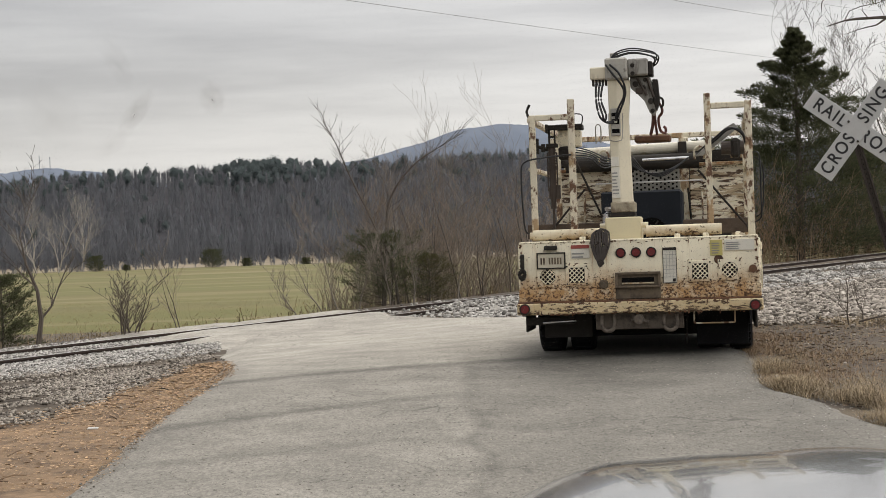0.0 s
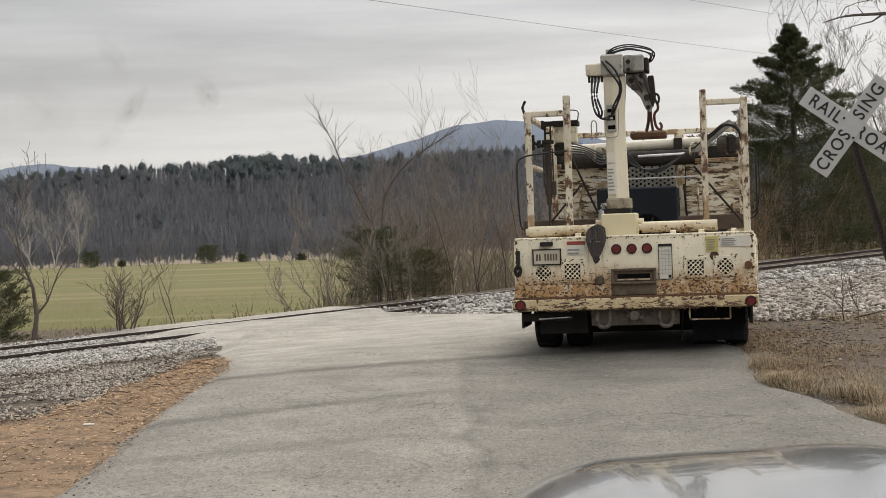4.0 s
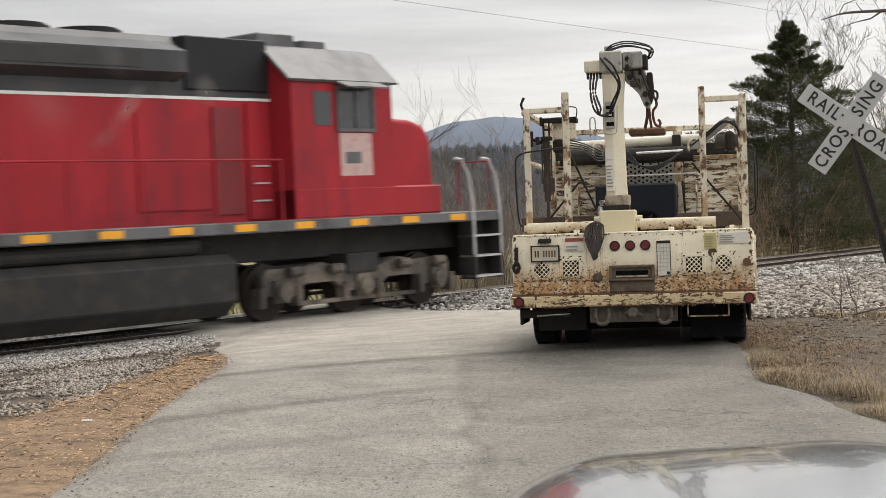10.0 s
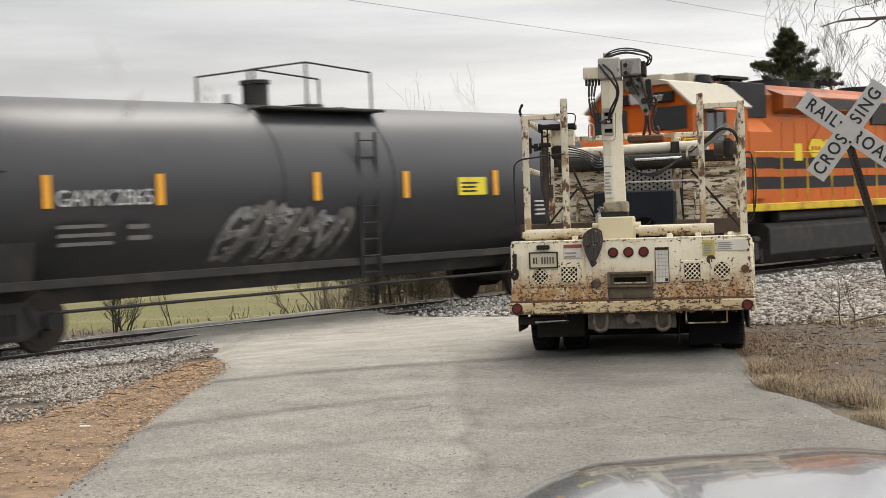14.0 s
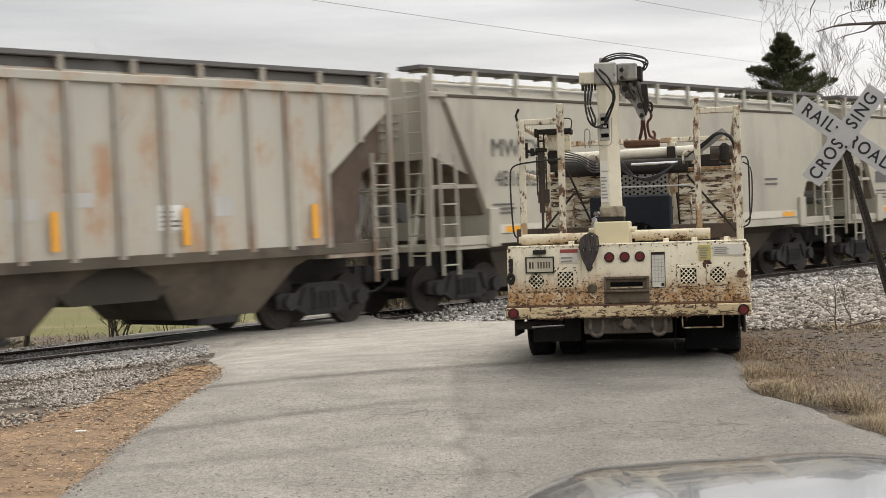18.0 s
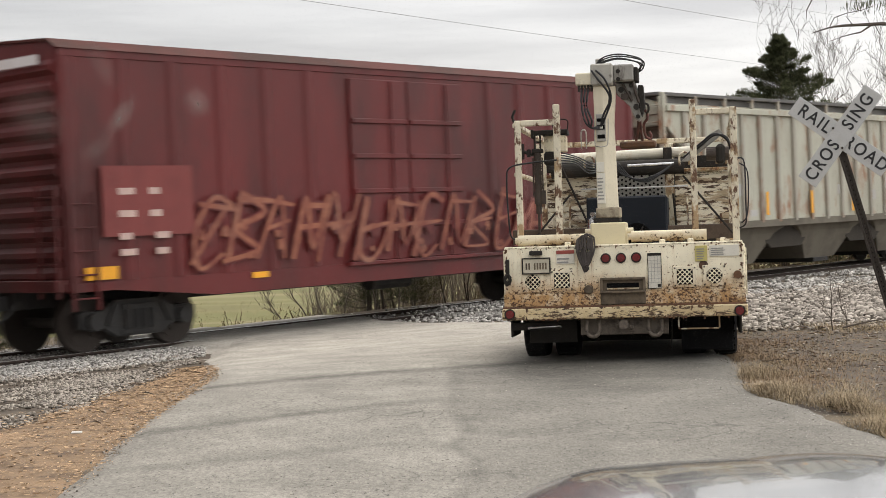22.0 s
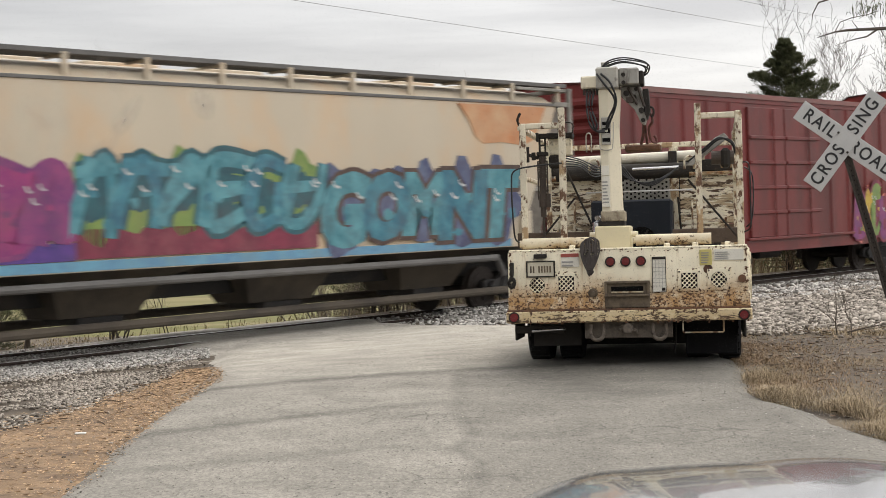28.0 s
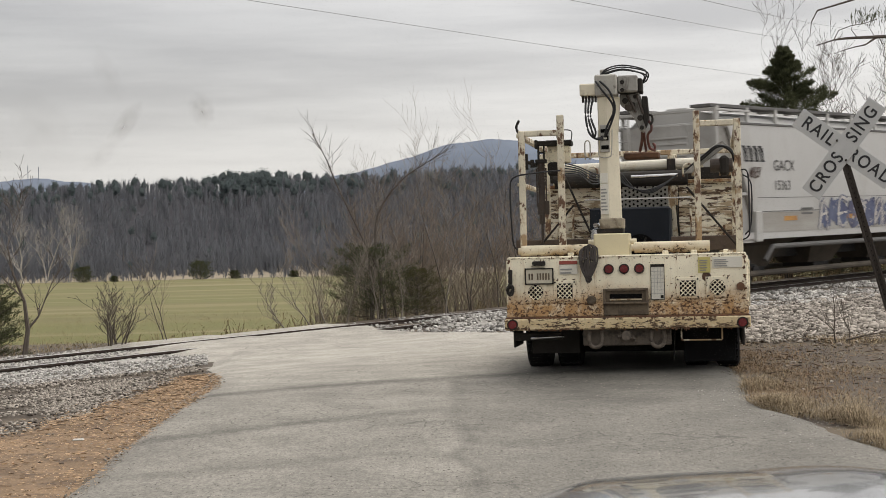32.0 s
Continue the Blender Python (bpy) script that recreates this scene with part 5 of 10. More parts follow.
wing = [(0.0, 3.06), (0.18, 2.97), (0.72, 2.97), (0.92, 3.22), (0.72, 3.47), (0.18, 3.47), (0.0, 3.38)]
prism(bm, [(0.92 + q, z) for q, z in wing] + [(0.92 - q, z) for q, z in wing[::-1][1:-1]], -0.996, -0.990)
part("emblem_wing", bm, M_EMBLEM, L2, "bright yellow winged emblem")
for k, (xa, xb) in enumerate(((0.16, 0.30), (0.36, 0.50), (0.56, 0.70), (0.94, 1.06), (1.12, 1.26), (1.32, 1.46), (1.52, 1.66))):
    plate(L2, xa, xb, 3.17, 3.27, -1.0, M_LORANGE, "emblem_bar", 0.003)
lettering(L2, "3207", -6.9, 4.35, 0.24, 0, M_WHITE, name="road_number").matrix_basis = pose(-6.905, 0.95, 4.33, 90, 0, -90)
lettering(L2, "3207", -6.9, 4.35, 0.24, 0, M_WHITE, name="road_number").matrix_basis = pose(-6.905, -0.3, 4.33, 90, 0, -90)
for z0, z1 in ((2.66, 2.95), (2.13, 2.45)):
    part("black_stripe", box(bmesh.new(), -8.612, -8.585, -0.99, 0.99, z0, z1), M_LBLACK, L2)
part("nose_emblem", bbox(-8.64, -8.56, -0.98, -0.35, 2.99, 3.27, 0.015), M_EMBLEM, L2, "bright yellow painted emblem")
for y in (-1, 1):
    # solid casing beside the steps, small dark step openings, rail climbing to the cab
    part("step_casing", bbox(-8.86, -8.3, min(y * 1.5, y * 1.545), max(y * 1.5, y * 1.545), 0.46, 1.74, 0.01), M_LYELLOW, L2)
    handrail(L2, 1, [(-8.1, y * 1.46, 2.9), (-7.35, y * 1.5, 2.92), (-7.2, y * 1.52, 3.36), (-6.4, y * 1.56, 3.38)], M_LYELLOW, [(-7.6, y * 1.48, 1.76, 2.92)], 0.028)
    plate(L2, -1.75, -1.35, 2.85, 3.3, y * 1.5, M_EMBLEM, "rail_sign", 0.01)
    part("cab_seam", bbox(-5.7, -4.4, min(y * 1.5, y * 1.512), max(y * 1.5, y * 1.512), 2.52, 2.56, 0.002), M_LORANGE, L2)
    part("cab_seam", bbox(-5.7, -4.4, min(y * 1.5, y * 1.512), max(y * 1.5, y * 1.512), 2.0, 2.04, 0.002), M_LORANGE, L2)
    part("corner_window", bbox(-6.62, -6.3, min(y * 1.5, y * 1.508), max(y * 1.5, y * 1.508), 3.3, 3.98, 0.003), M_GLASS, L2)
# antenna dome and exhaust deck on the roof
bm = bmesh.new()
cyl(bm, (-4.7, -0.55, 4.86), (-4.7, -0.55, 5.06), 0.3, 18, 0.22)
part("antenna_dome", bm, M_LBLACK, L2)
part("exhaust_deck", bbox(-3.9, -2.4, -0.6, 0.6, 5.02, 5.1, 0.01), M_LBLACK, L2)
for x in (-3.7, -2.6):
    part("deck_support", bbox(x - 0.06, x + 0.06, -0.5, 0.5, 4.86, 5.03, 0.01), M_LBLACK, L2)
# rust-worn lower lip of the pilot and plough
part("worn_lip", bbox(-9.30, -9.26, -1.42, 1.42, 0.2, 0.5, 0.01), mat("rubbed_rusty_yellow", (0.30, 0.2, 0.03), 0.7, var=0.3, scale=3, second=RUST, patch=0.5, patch_scale=3), L2)
part("end_gate", bbox(-9.32, -9.24, -0.62, 0.42, 1.3, 1.78, 0.01), M_LYELLOW, L2)


def tank_car(label, mid, half):
    c = car_thing("tank_car", label, "tank car", mid)
    rings = []
    L = half - 0.45
    R = 1.53
    zc = 2.45
    prof = [(-L, 0.02), (-L + 0.05, 0.5), (-L + 0.18, 0.9), (-L + 0.38, 1.2), (-L + 0.62, 1.4), (-L + 0.95, R)]
    prof += [(-L + 0.95 + (2 * L - 1.9) * i / 8, R) for i in range(1, 8)] + [(-x, r) for x, r in prof[::-1]]
    for x, r in prof:
        rings.append([(x, r * math.cos(2 * math.pi * k / 40), zc + r * math.sin(2 * math.pi * k / 40)) for k in range(40)])
    part("tank_shell", loft(bmesh.new(), rings), M_TANK, c, smoothed=True)
    for x in (-L + 0.95, -1.4, 1.4, L - 0.95):
        bm = bmesh.new()
        loft(bm, [[(x + dx, (R + 0.012) * math.cos(2 * math.pi * k / 40), zc + (R + 0.012) * math.sin(2 * math.pi * k / 40)) for k in range(40)] for dx in (-0.03, 0.03)])
        part("weld_band", bm, M_TANK, c)
    # frame, sills and saddles
    for y in (-1, 1):
        part("side_sill", bbox(-half + 0.7, half - 0.7, y * 1.4 - 0.06, y * 1.4 + 0.06, 0.98, 1.12, 0.01), M_BLACK, c)
        bm = bmesh.new()
        tube(bm, [(-half + 2.9, y * 1.35, 0.62), (half - 2.9, y * 1.35, 0.62)], 0.03, 6)
        part("brake_pipe", bm, M_BLACK, c)
    part("centre_sill", bbox(-half + 0.5, half - 0.5, -0.2, 0.2, 0.68, 1.0, 0.01), M_BLACK, c)
    for x in (-half + 1.0, half - 1.0):
        part("end_platform", bbox(x - 0.5, x + 0.5, -1.45, 1.45, 1.1, 1.18, 0.01), M_BLACK, c)
    for x in (-half + 2.1, half - 2.1):
        bm = bmesh.new()
        prism(bm, [(-1.2, 1.0), (-1.38, 2.0), (-0.9, 1.4), (0, 1.0), (0.9, 1.4), (1.38, 2.0), (1.2, 1.0)], x - 0.5, x + 0.5, "x")
        part("saddle", bm, M_BLACK, c)
        bogie(c, x - 0.0, mid)
    for s in (-1, 1):
        coupler(c, s * (half - 0.6), s)
        bm = bmesh.new()
        cyl(bm, (s * (half - 1.5), -1.16, 1.46), (s * (half - 0.62), -1.16, 1.46), 0.21, 18)
        part("air_reservoir", bm, mat("rusty_red_reservoir", (0.13, 0.035, 0.028), 0.7, var=0.3, scale=3, dirt=(0.05, 0.025, 0.02), dirt_at=0.5, patch_scale=4), c, "rusty dark red air reservoir")
        part("reservoir_bracket", bbox(min(s * (half - 1.15), s * (half - 1.0)), max(s * (half - 1.15), s * (half - 1.0)), -1.32, -1.0, 1.15, 1.3, 0.01), M_BLACK, c)
        ladder(c, -1.35, -0.95, s * (half - 0.6), 0.8, 2.4, 5, M_BLACK, "end_ladder", "y")
        handrail(c, 1, [(s * (half - 0.7), -1.42, 1.15), (s * (half - 0.7), -1.42, 2.6), (s * (half - 2.0), -1.52, 2.75)], M_BLACK)
    # manway platform with rails, dome and valves
    part("platform", bbox(-1.3, 1.7, -1.05, 1.05, 3.82, 3.87, 0.01), M_BLACK, c)
    bm = bmesh.new()
    cyl(bm, (-0.62, 0, 3.75), (-0.62, 0, 4.35), 0.24, 18)
    cyl(bm, (-0.62, 0, 4.35), (-0.62, 0, 4.42), 0.28, 18)
    part("valve_dome", bm, M_BLACK, c)
    bm = bmesh.new()
    cyl(bm, (0.6, 0, 3.75), (0.6, 0, 4.0), 0.36, 18)
    part("manway", bm, M_BLACK, c)
    bm = bmesh.new()
    cyl(bm, (-1.3, 0, 3.7), (-1.3, 0, 4.15), 0.07, 8)
    part("vent", bm, M_GREYRAIL, c)
    for y in (-0.7, 0.7):
        handrail(c, 1, [(-1.4, y, 4.52), (0.0, y, 4.72), (1.7, y, 4.6)], M_BLACK, [(-1.4, y, 3.6, 4.52), (0.0, y, 3.7, 4.72), (1.7, y, 3.6, 4.6)], 0.018)
    for y in (-1.5, 1.5):
        ladder(c, 0.45, 0.9, y, 0.7, 3.4, 9, M_BLACK)

    def wall(z):
        return -math.sqrt(max(0.2, (R + 0.003) ** 2 - (z - zc) ** 2))
    for x in (-6.6 + 0.35, -4.13, -0.66, 1.67, 4.33):
        plate(c, x - 0.075, x + 0.075, 2.18, 2.68, -R - 0.004, M_LAMPY, "reflector_stripe", 0.008)
    plate(c, 3.18, 4.02, 2.2, 2.55, -R - 0.005, mat("yellow_placard", (0.75, 0.62, 0.03), 0.5), "placard", 0.006)
    bars(c, 3.26, 3.94, 2.26, 2.5, 3, -R - 0.014, M_LBLACK, "placard_print", 4)
    lettering(c, "GAMX", -6.1, 2.2, 0.36, -R - 0.006, M_STENCIL, 1.0)
    lettering(c, "2865", -5.02, 2.2, 0.36, -R - 0.006, M_STENCIL, 1.05)
    bars(c, -6.1, -5.0, 1.6, 2.0, 3, -R - 0.006, M_DKGREY, "stencil", 6)
    bars(c, -4.8, -4.2, 1.65, 2.0, 2, -R - 0.006, M_DKGREY, "stencil", 7)
    bars(c, 6.5, 7.4, 2.5, 2.95, 6, -R - 0.006, M_STENCIL, "stencil", 8)
    bars(c, 5.6, 6.1, 1.75, 2.1, 4, -R - 0.006, M_STENCIL, "stencil", 9)
    g1 = spray_mat("silver_spray", (0.26, 0.265, 0.27), (0.07, 0.07, 0.073), 5)
    graffiti(c, -2.7, 0.35, 1.15, 2.1, 0, M_TANK, [g1, M_DKGREY], 5, 21, 0.3, side=wall)
    return c


tank_car("black tank car with orange reflector stripes and grey graffiti", 63.05, 8.95)


def hopper(label, mid, half, kind, body, lower, cage=None, grime=True):
    """A covered hopper. kind: curved (smooth rounded sides), ribbed (outside posts), piped (curved with a discharge pipe)."""
    c = car_thing("covered_hopper_car", label, "hopper car", mid)
    e = half - 0.62                     # end of the roof
    low = 1.42
    slope = {"ribbed": 1.55, "curved": 1.1, "piped": 1.1}[kind]
    knee = 4.12 if kind != "ribbed" else 3.85
    post = M_HPOST if body == M_HRIB else cage or body
    eb = e if kind == "ribbed" else e - 0.5     # the body stops short of the open end cage
    top = 4.25
    W = 1.5

    def section(x, zlow):
        pts = []
        if kind == "ribbed":
            side = [(W, zlow), (W, max(zlow, 4.2))]
        else:
            side = []
            for i in range(7):
                z = zlow + (4.2 - zlow) * i / 6
                u = (z - 2.75) / 1.55
                side.append((W + 0.06 * (1 - u * u), z))
        roof = [(1.2, 4.42), (0.7, 4.58), (0, 4.62)]
        right = side + roof
        pts = [(x, -y, z) for y, z in right] + [(x, y, z) for y, z in right[::-1][1:]]
        return pts
    foot = 2.7 if kind == "ribbed" else 1.92     # the slope sheet ends here, an upright edge below it
    rings = [section(-eb, knee), section(-eb + slope * 0.5, (knee + foot) / 2), section(-eb + slope, foot), section(-eb + slope + 0.04, low), section(0, low),
             section(eb - slope - 0.04, low), section(eb - slope, foot), section(eb - slope * 0.5, (knee + foot) / 2), section(eb, knee)]
    part("body", loft(bmesh.new(), rings), body, c, smoothed=False)
    # side sill, end platforms, corner posts, slope-sheet braces
    for y in (-1, 1):
        part("side_sill", bbox(-half + 0.7, half - 0.7, y * 1.5 - 0.05, y * 1.5 + 0.05, 1.3, 1.48, 0.008), body if kind != "ribbed" else lower, c)
        if kind == "ribbed":
            x = -e + 0.9
            n = 18
            for i in range(n):
                xx = -e + 0.75 + (2 * e - 1.5) * i / (n - 1)
                z0 = 1.42 if abs(xx) < e - slope else foot + (knee - foot) * (abs(xx) - e + slope) / slope
                if z0 < 3.7:
                    part("side_post", prism(bmesh.new(), [(xx - 0.06, z0), (xx + 0.06, z0), (xx + 0.06, 4.2), (xx - 0.06, 4.2)], y * W, y * (W + 0.07)), M_HPOST, c)
            part("top_chord", bbox(-e, e, y * 1.52 - 0.06, y * 1.52 + 0.08, 4.16, 4.3, 0.01), body, c)
        else:
            part("roof_chord", bbox(-eb, eb, y * 1.50 - 0.03, y * 1.50 + 0.05, 4.2, 4.26, 0.008), lower if kind == "curved" else M_DKGREY, c)
    for s in (-1, 1):
        part("end_platform", bbox(min(s * (half - 2.3), s * (half - 0.5)), max(s * (half - 2.3), s * (half - 0.5)), -1.52, 1.52, 1.22, 1.34, 0.01), post, c)
        xs = s * (e + 0.02)
        for y in (-1.48, 1.48):
            part("corner_post", bbox(min(xs, xs + s * 0.09), max(xs, xs + s * 0.09), y - 0.05, y + 0.05, 1.3, 4.6, 0.01), post, c)
        for y in (-0.55, 0.55):
            bm = bmesh.new()
            cyl(bm, (s * (eb - 0.35), y, knee - 0.8), (s * (half - 0.75), y * 1.5, 1.34), 0.05, 8)
            part("end_brace", bm, post, c)
        part("end_sheet_band", bbox(min(s * eb, s * (eb + 0.05)), max(s * eb, s * (eb + 0.05)), -1.5, 1.5, 4.1, 4.3, 0.01), body, c)
        if kind == "ribbed":
            bm = bmesh.new()
            prism(bm, [(s * (e - 0.06), 4.05), (s * (e - 0.04), 3.0), (s * (e - 0.55), 2.75), (s * (e - 0.85), 1.36), (s * (e - slope - 0.1), 1.36), (s * (e - slope - 0.1), 4.05)], -1.36, 1.36)
            part("end_sheet", bm, M_ENDB, c)
            for y in (-1.40, 1.40):
                bm = bmesh.new()
                tube(bm, [(s * (e - 0.1), y, 3.7), (s * (e - slope + 0.05), y, 2.6)], 0.04, 6)
                part("end_stiffener", bm, M_ENDB, c)
        if kind != "ribbed":
            cage = cage or body
            part("end_sheet", bbox(min(s * (e - 0.14), s * (e - 0.08)), max(s * (e - 0.14), s * (e - 0.08)), -1.34, 1.34, 3.0, 4.24, 0.01), cage, c)
            for z in (3.45, 3.6, 3.75, 3.9):
                part("sheet_rib", bbox(min(s * (e - 0.08), s * (e - 0.05)), max(s * (e - 0.08), s * (e - 0.05)), -0.6, 0.6, z, z + 0.05, 0.006), cage, c)
            for y in (-1, 1):
                gusset = [(s * (e - 0.09), 4.2), (s * (eb - 0.02), 4.2), (s * (eb - slope * 0.62), 2.7), (s * (e - 0.12), 3.05)]
                if kind == "piped":
                    # the slope sheet is boxed in down to the deck
                    gusset = [(s * (e - 0.09), 4.2), (s * (eb - 0.02), 4.2), (s * (eb - slope - 0.02), 1.93), (s * (eb - slope - 0.02), 1.36), (s * (e - 1.12), 1.36), (s * (e - 0.62), 2.4), (s * (e - 0.12), 3.02)]
                part("end_gusset", prism(bmesh.new(), gusset, min(y * 1.38, y * 1.42), max(y * 1.38, y * 1.42)), cage if kind == "curved" else M_CAGE if body == M_HWHITE else M_ENDG, c)
                xb = s * (eb - slope - 0.12)
                part("bolster_post", bbox(xb - 0.16, xb + 0.16, y * 1.58 - 0.05, y * 1.58 + 0.05, 1.24, 2.02, 0.02), body, c)
            for y in (-1.48, 1.48):
                part("cage_rail", bbox(min(s * eb, s * e), max(s * eb, s * e), y - 0.04, y + 0.04, 4.2, 4.3, 0.01), post, c)
                part("cage_rail", bbox(min(s * (eb - 0.9), s * e), max(s * (eb - 0.9), s * e), y - 0.03, y + 0.03, 2.42, 2.5, 0.01), post, c)
        for y in ((-1.45, 1.0) if kind != "piped" else (1.0,) if s < 0 else (-1.45,)):
            ladder(c, y, y + 0.45, s * (e + 0.16), 0.95, 4.5, 9, post, "end_ladder", "y")
        if kind == "piped":
            part("end_top_beam", bbox(min(s * (e + 0.02), s * (e + 0.1)), max(s * (e + 0.02), s * (e + 0.1)), -1.5, 1.5, 4.52, 4.6, 0.008), post, c)
            for y in (-1.45, 1.45):
                part("top_side_rail", bbox(min(s * (eb - 1.2), s * e), max(s * (eb - 1.2), s * e), y - 0.03, y + 0.03, 4.52, 4.58, 0.008), post, c)
            for y in (-0.62, 0.55):
                part("sheet_seam", bbox(min(s * (e - 0.08), s * (e - 0.055)), max(s * (e - 0.08), s * (e - 0.055)), y, y + 0.06, 3.0, 4.22, 0.006), cage, c)
        x0, x1 = s * (e - 0.55), s * (e - 0.08)
        rail_top = 2.6 if kind == "piped" else 3.1
        ladder(c, min(x0, x1), max(x0, x1), -1.62, 0.75, rail_top, 6, post, "side_ladder")
        ladder(c, min(x0, x1), max(x0, x1), 1.62, 0.75, rail_top, 6, post, "side_ladder")
        handrail(c, 1, [(s * (half - 0.6), -1.5, 2.45), (s * (half - 0.6), 1.5, 2.45)], body, r=0.02)
        coupler(c, s * (half - 0.65), s)
        part("draft_sill", bbox(min(s * (half - 3), s * (half - 0.5)), max(s * (half - 3), s * (half - 0.5)), -0.22, 0.22, 0.72, 1.25, 0.01), M_BLACK, c)
        bogie(c, s * (half - 2.0), mid)
    bm = bmesh.new()
    tube(bm, [(-half + 0.9, -0.5, 2.0), (-half + 0.9, 0.1, 2.0)], 0.2, 12)
    part("brake_reservoir", bm, M_DKGREY if kind != "piped" else M_SHADEBROWN, c)
    # running boards on the roof
    for y in (-1, 1):
        low_board = {"ribbed": 0.20, "piped": 0.12, "curved": 0.0}[kind]
        if kind == "ribbed":
            # dark box added to put shade into the gap under the boards
            part("gap_shade_box", bbox(-e + 0.1, e - 0.1, y * 1.12 - 0.14, y * 1.12 + 0.14, 4.3, 4.53, 0.01), M_DKGREY, c)
        part("running_board", bbox(-e - 0.1, e + 0.1, y * 1.1 - 0.3, y * 1.1 + 0.3, 4.74 - low_board, 4.82 - low_board, 0.006), M_DKGREY, c)
        n = 13
        bm = bmesh.new()
        for i in range(n):
            xx = -e + 0.2 + (2 * e - 0.4) * i / (n - 1)
            box(bm, xx - 0.05, xx + 0.05, y * 1.38 - 0.03, y * 1.38 + 0.03, 4.22, 4.77 - low_board)
            box(bm, xx - 0.03, xx + 0.03, min(y * 0.85, y * 1.4), max(y * 0.85, y * 1.4), 4.70 - low_board, 4.76 - low_board)
        tagged(part("board_bracket", bm, M_HPOST if kind == "ribbed" else body, c), kind="stuff")
    for i in range(8):
        xx = -e + 1.3 + (2 * e - 2.6) * i / 7
        part("hatch", bbox(xx - 0.75, xx + 0.75, -0.3, 0.3, 4.58, 4.70, 0.02), body, c)
    # slope sheets under the overhanging ends, with both grime and shade in their colour
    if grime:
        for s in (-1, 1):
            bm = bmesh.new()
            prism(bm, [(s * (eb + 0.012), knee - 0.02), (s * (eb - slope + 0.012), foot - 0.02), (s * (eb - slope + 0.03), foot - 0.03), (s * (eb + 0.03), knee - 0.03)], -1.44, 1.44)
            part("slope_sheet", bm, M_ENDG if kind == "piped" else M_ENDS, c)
    # discharge bays
    if kind == "piped":
        n, z0 = 4, 0.55
    elif kind == "curved":
        n, z0 = 3, 0.36
    else:
        n, z0 = 3, 0.36
    span = 2 * (eb - slope)
    for i in range(n):
        xc = -span / 2 + span * (i + 0.5) / n
        hw = span / n / 2
        mw = 0.55 if kind == "piped" else 0.68
        dm, dl = {"piped": (0.75, 0.45), "curved": (1.0, 0.65), "ribbed": (1.28, 1.0)}[kind]   # half depths lower down
        bm = bmesh.new()
        loft(bm, [[(xc - hw, -1.44, 1.42), (xc + hw, -1.44, 1.42), (xc + hw, 1.44, 1.42), (xc - hw, 1.44, 1.42)],
                  [(xc - hw * mw, -dm, 1.12), (xc + hw * mw, -dm, 1.12), (xc + hw * mw, dm, 1.12), (xc - hw * mw, dm, 1.12)],
                  [(xc - hw * 0.38, -dl, z0), (xc + hw * 0.38, -dl, z0), (xc + hw * 0.38, dl, z0), (xc - hw * 0.38, dl, z0)]])
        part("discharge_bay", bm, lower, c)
        if i and kind != "piped":
            xm, zr = xc - hw, 0.98 if kind == "curved" else 0.74
            bm = bmesh.new()
            prism(bm, [(xm - hw * 0.75, 1.42), (xm - hw * 0.36, zr), (xm + hw * 0.36, zr), (xm + hw * 0.75, 1.42)], -dm + 0.06, dm - 0.06)
            part("ridge_sheet", bm, M_SHADEBROWN, c)
        part("outlet_gate", bbox(xc - 0.45, xc + 0.45, -dl - 0.05, dl + 0.05, z0 - 0.12, z0, 0.01), M_BLACK, c)
    part("centre_sill", bbox(-half + 2.5, half - 2.5, -0.2, 0.2, 0.75, 1.1, 0.01), M_BLACK, c)
    if kind == "piped":
        for y in (-1, 1):
            bm = bmesh.new()
            tube(bm, [(-e + 2.3, y * 1.42, 0.75), (-e + 2.6, y * 1.48, 1.1), (e - 2.6, y * 1.48, 1.1), (e - 2.3, y * 1.42, 0.75)], 0.07, 10)
            part("discharge_pipe", bm, M_DKGREY, c)
            bm = bmesh.new()
            tube(bm, [(-e + 1.6, y * 1.2, 0.42), (e - 1.6, y * 1.2, 0.42)], 0.08, 10)
            part("lower_pipe", bm, M_BAY, c)
            for zz in (2.35, 2.0):
                plate(c, -eb + slope + 0.2, eb - slope - 0.2, zz, zz + 0.015, y * 1.556, M_DKGREY, "seam", 0.006)
    return c


HA = hopper("light grey rounded covered hopper car with orange marks", 46.0, 8.1, "curved", M_HGREY, M_BAY)
HB = hopper("light grey rounded covered hopper car with black lettering", 29.05, 8.85, "curved", M_HGREY, M_BAY)
HC = hopper("ribbed grey covered hopper car streaked with rust", 11.15, 9.05, "ribbed", M_HRIB, M_BAYM)
HD = hopper("ribbed green-grey covered hopper car streaked with rust", -7.0, 9.1, "ribbed", M_HRIB2, M_BAYG)
HI = hopper("tan rounded covered hopper car covered in graffiti", -96.3, 10.2, "piped", M_HTAN, M_BAY, cage=mat("grimy_grey_end_cage", (0.26, 0.25, 0.225), 0.7, var=0.2, scale=1.5, dirt=(0.17, 0.155, 0.13), dirt_at=0.55, patch_scale=2))
HJ = hopper("off-white rounded covered hopper car with blue graffiti", -116.2, 9.7, "piped", M_HWHITE, M_BAY, cage=mat("off_white_end_cage", (0.43, 0.42, 0.40), 0.6, var=0.12, scale=1.2, dirt=(0.33, 0.315, 0.29), dirt_at=0.56, patch_scale=1.8))
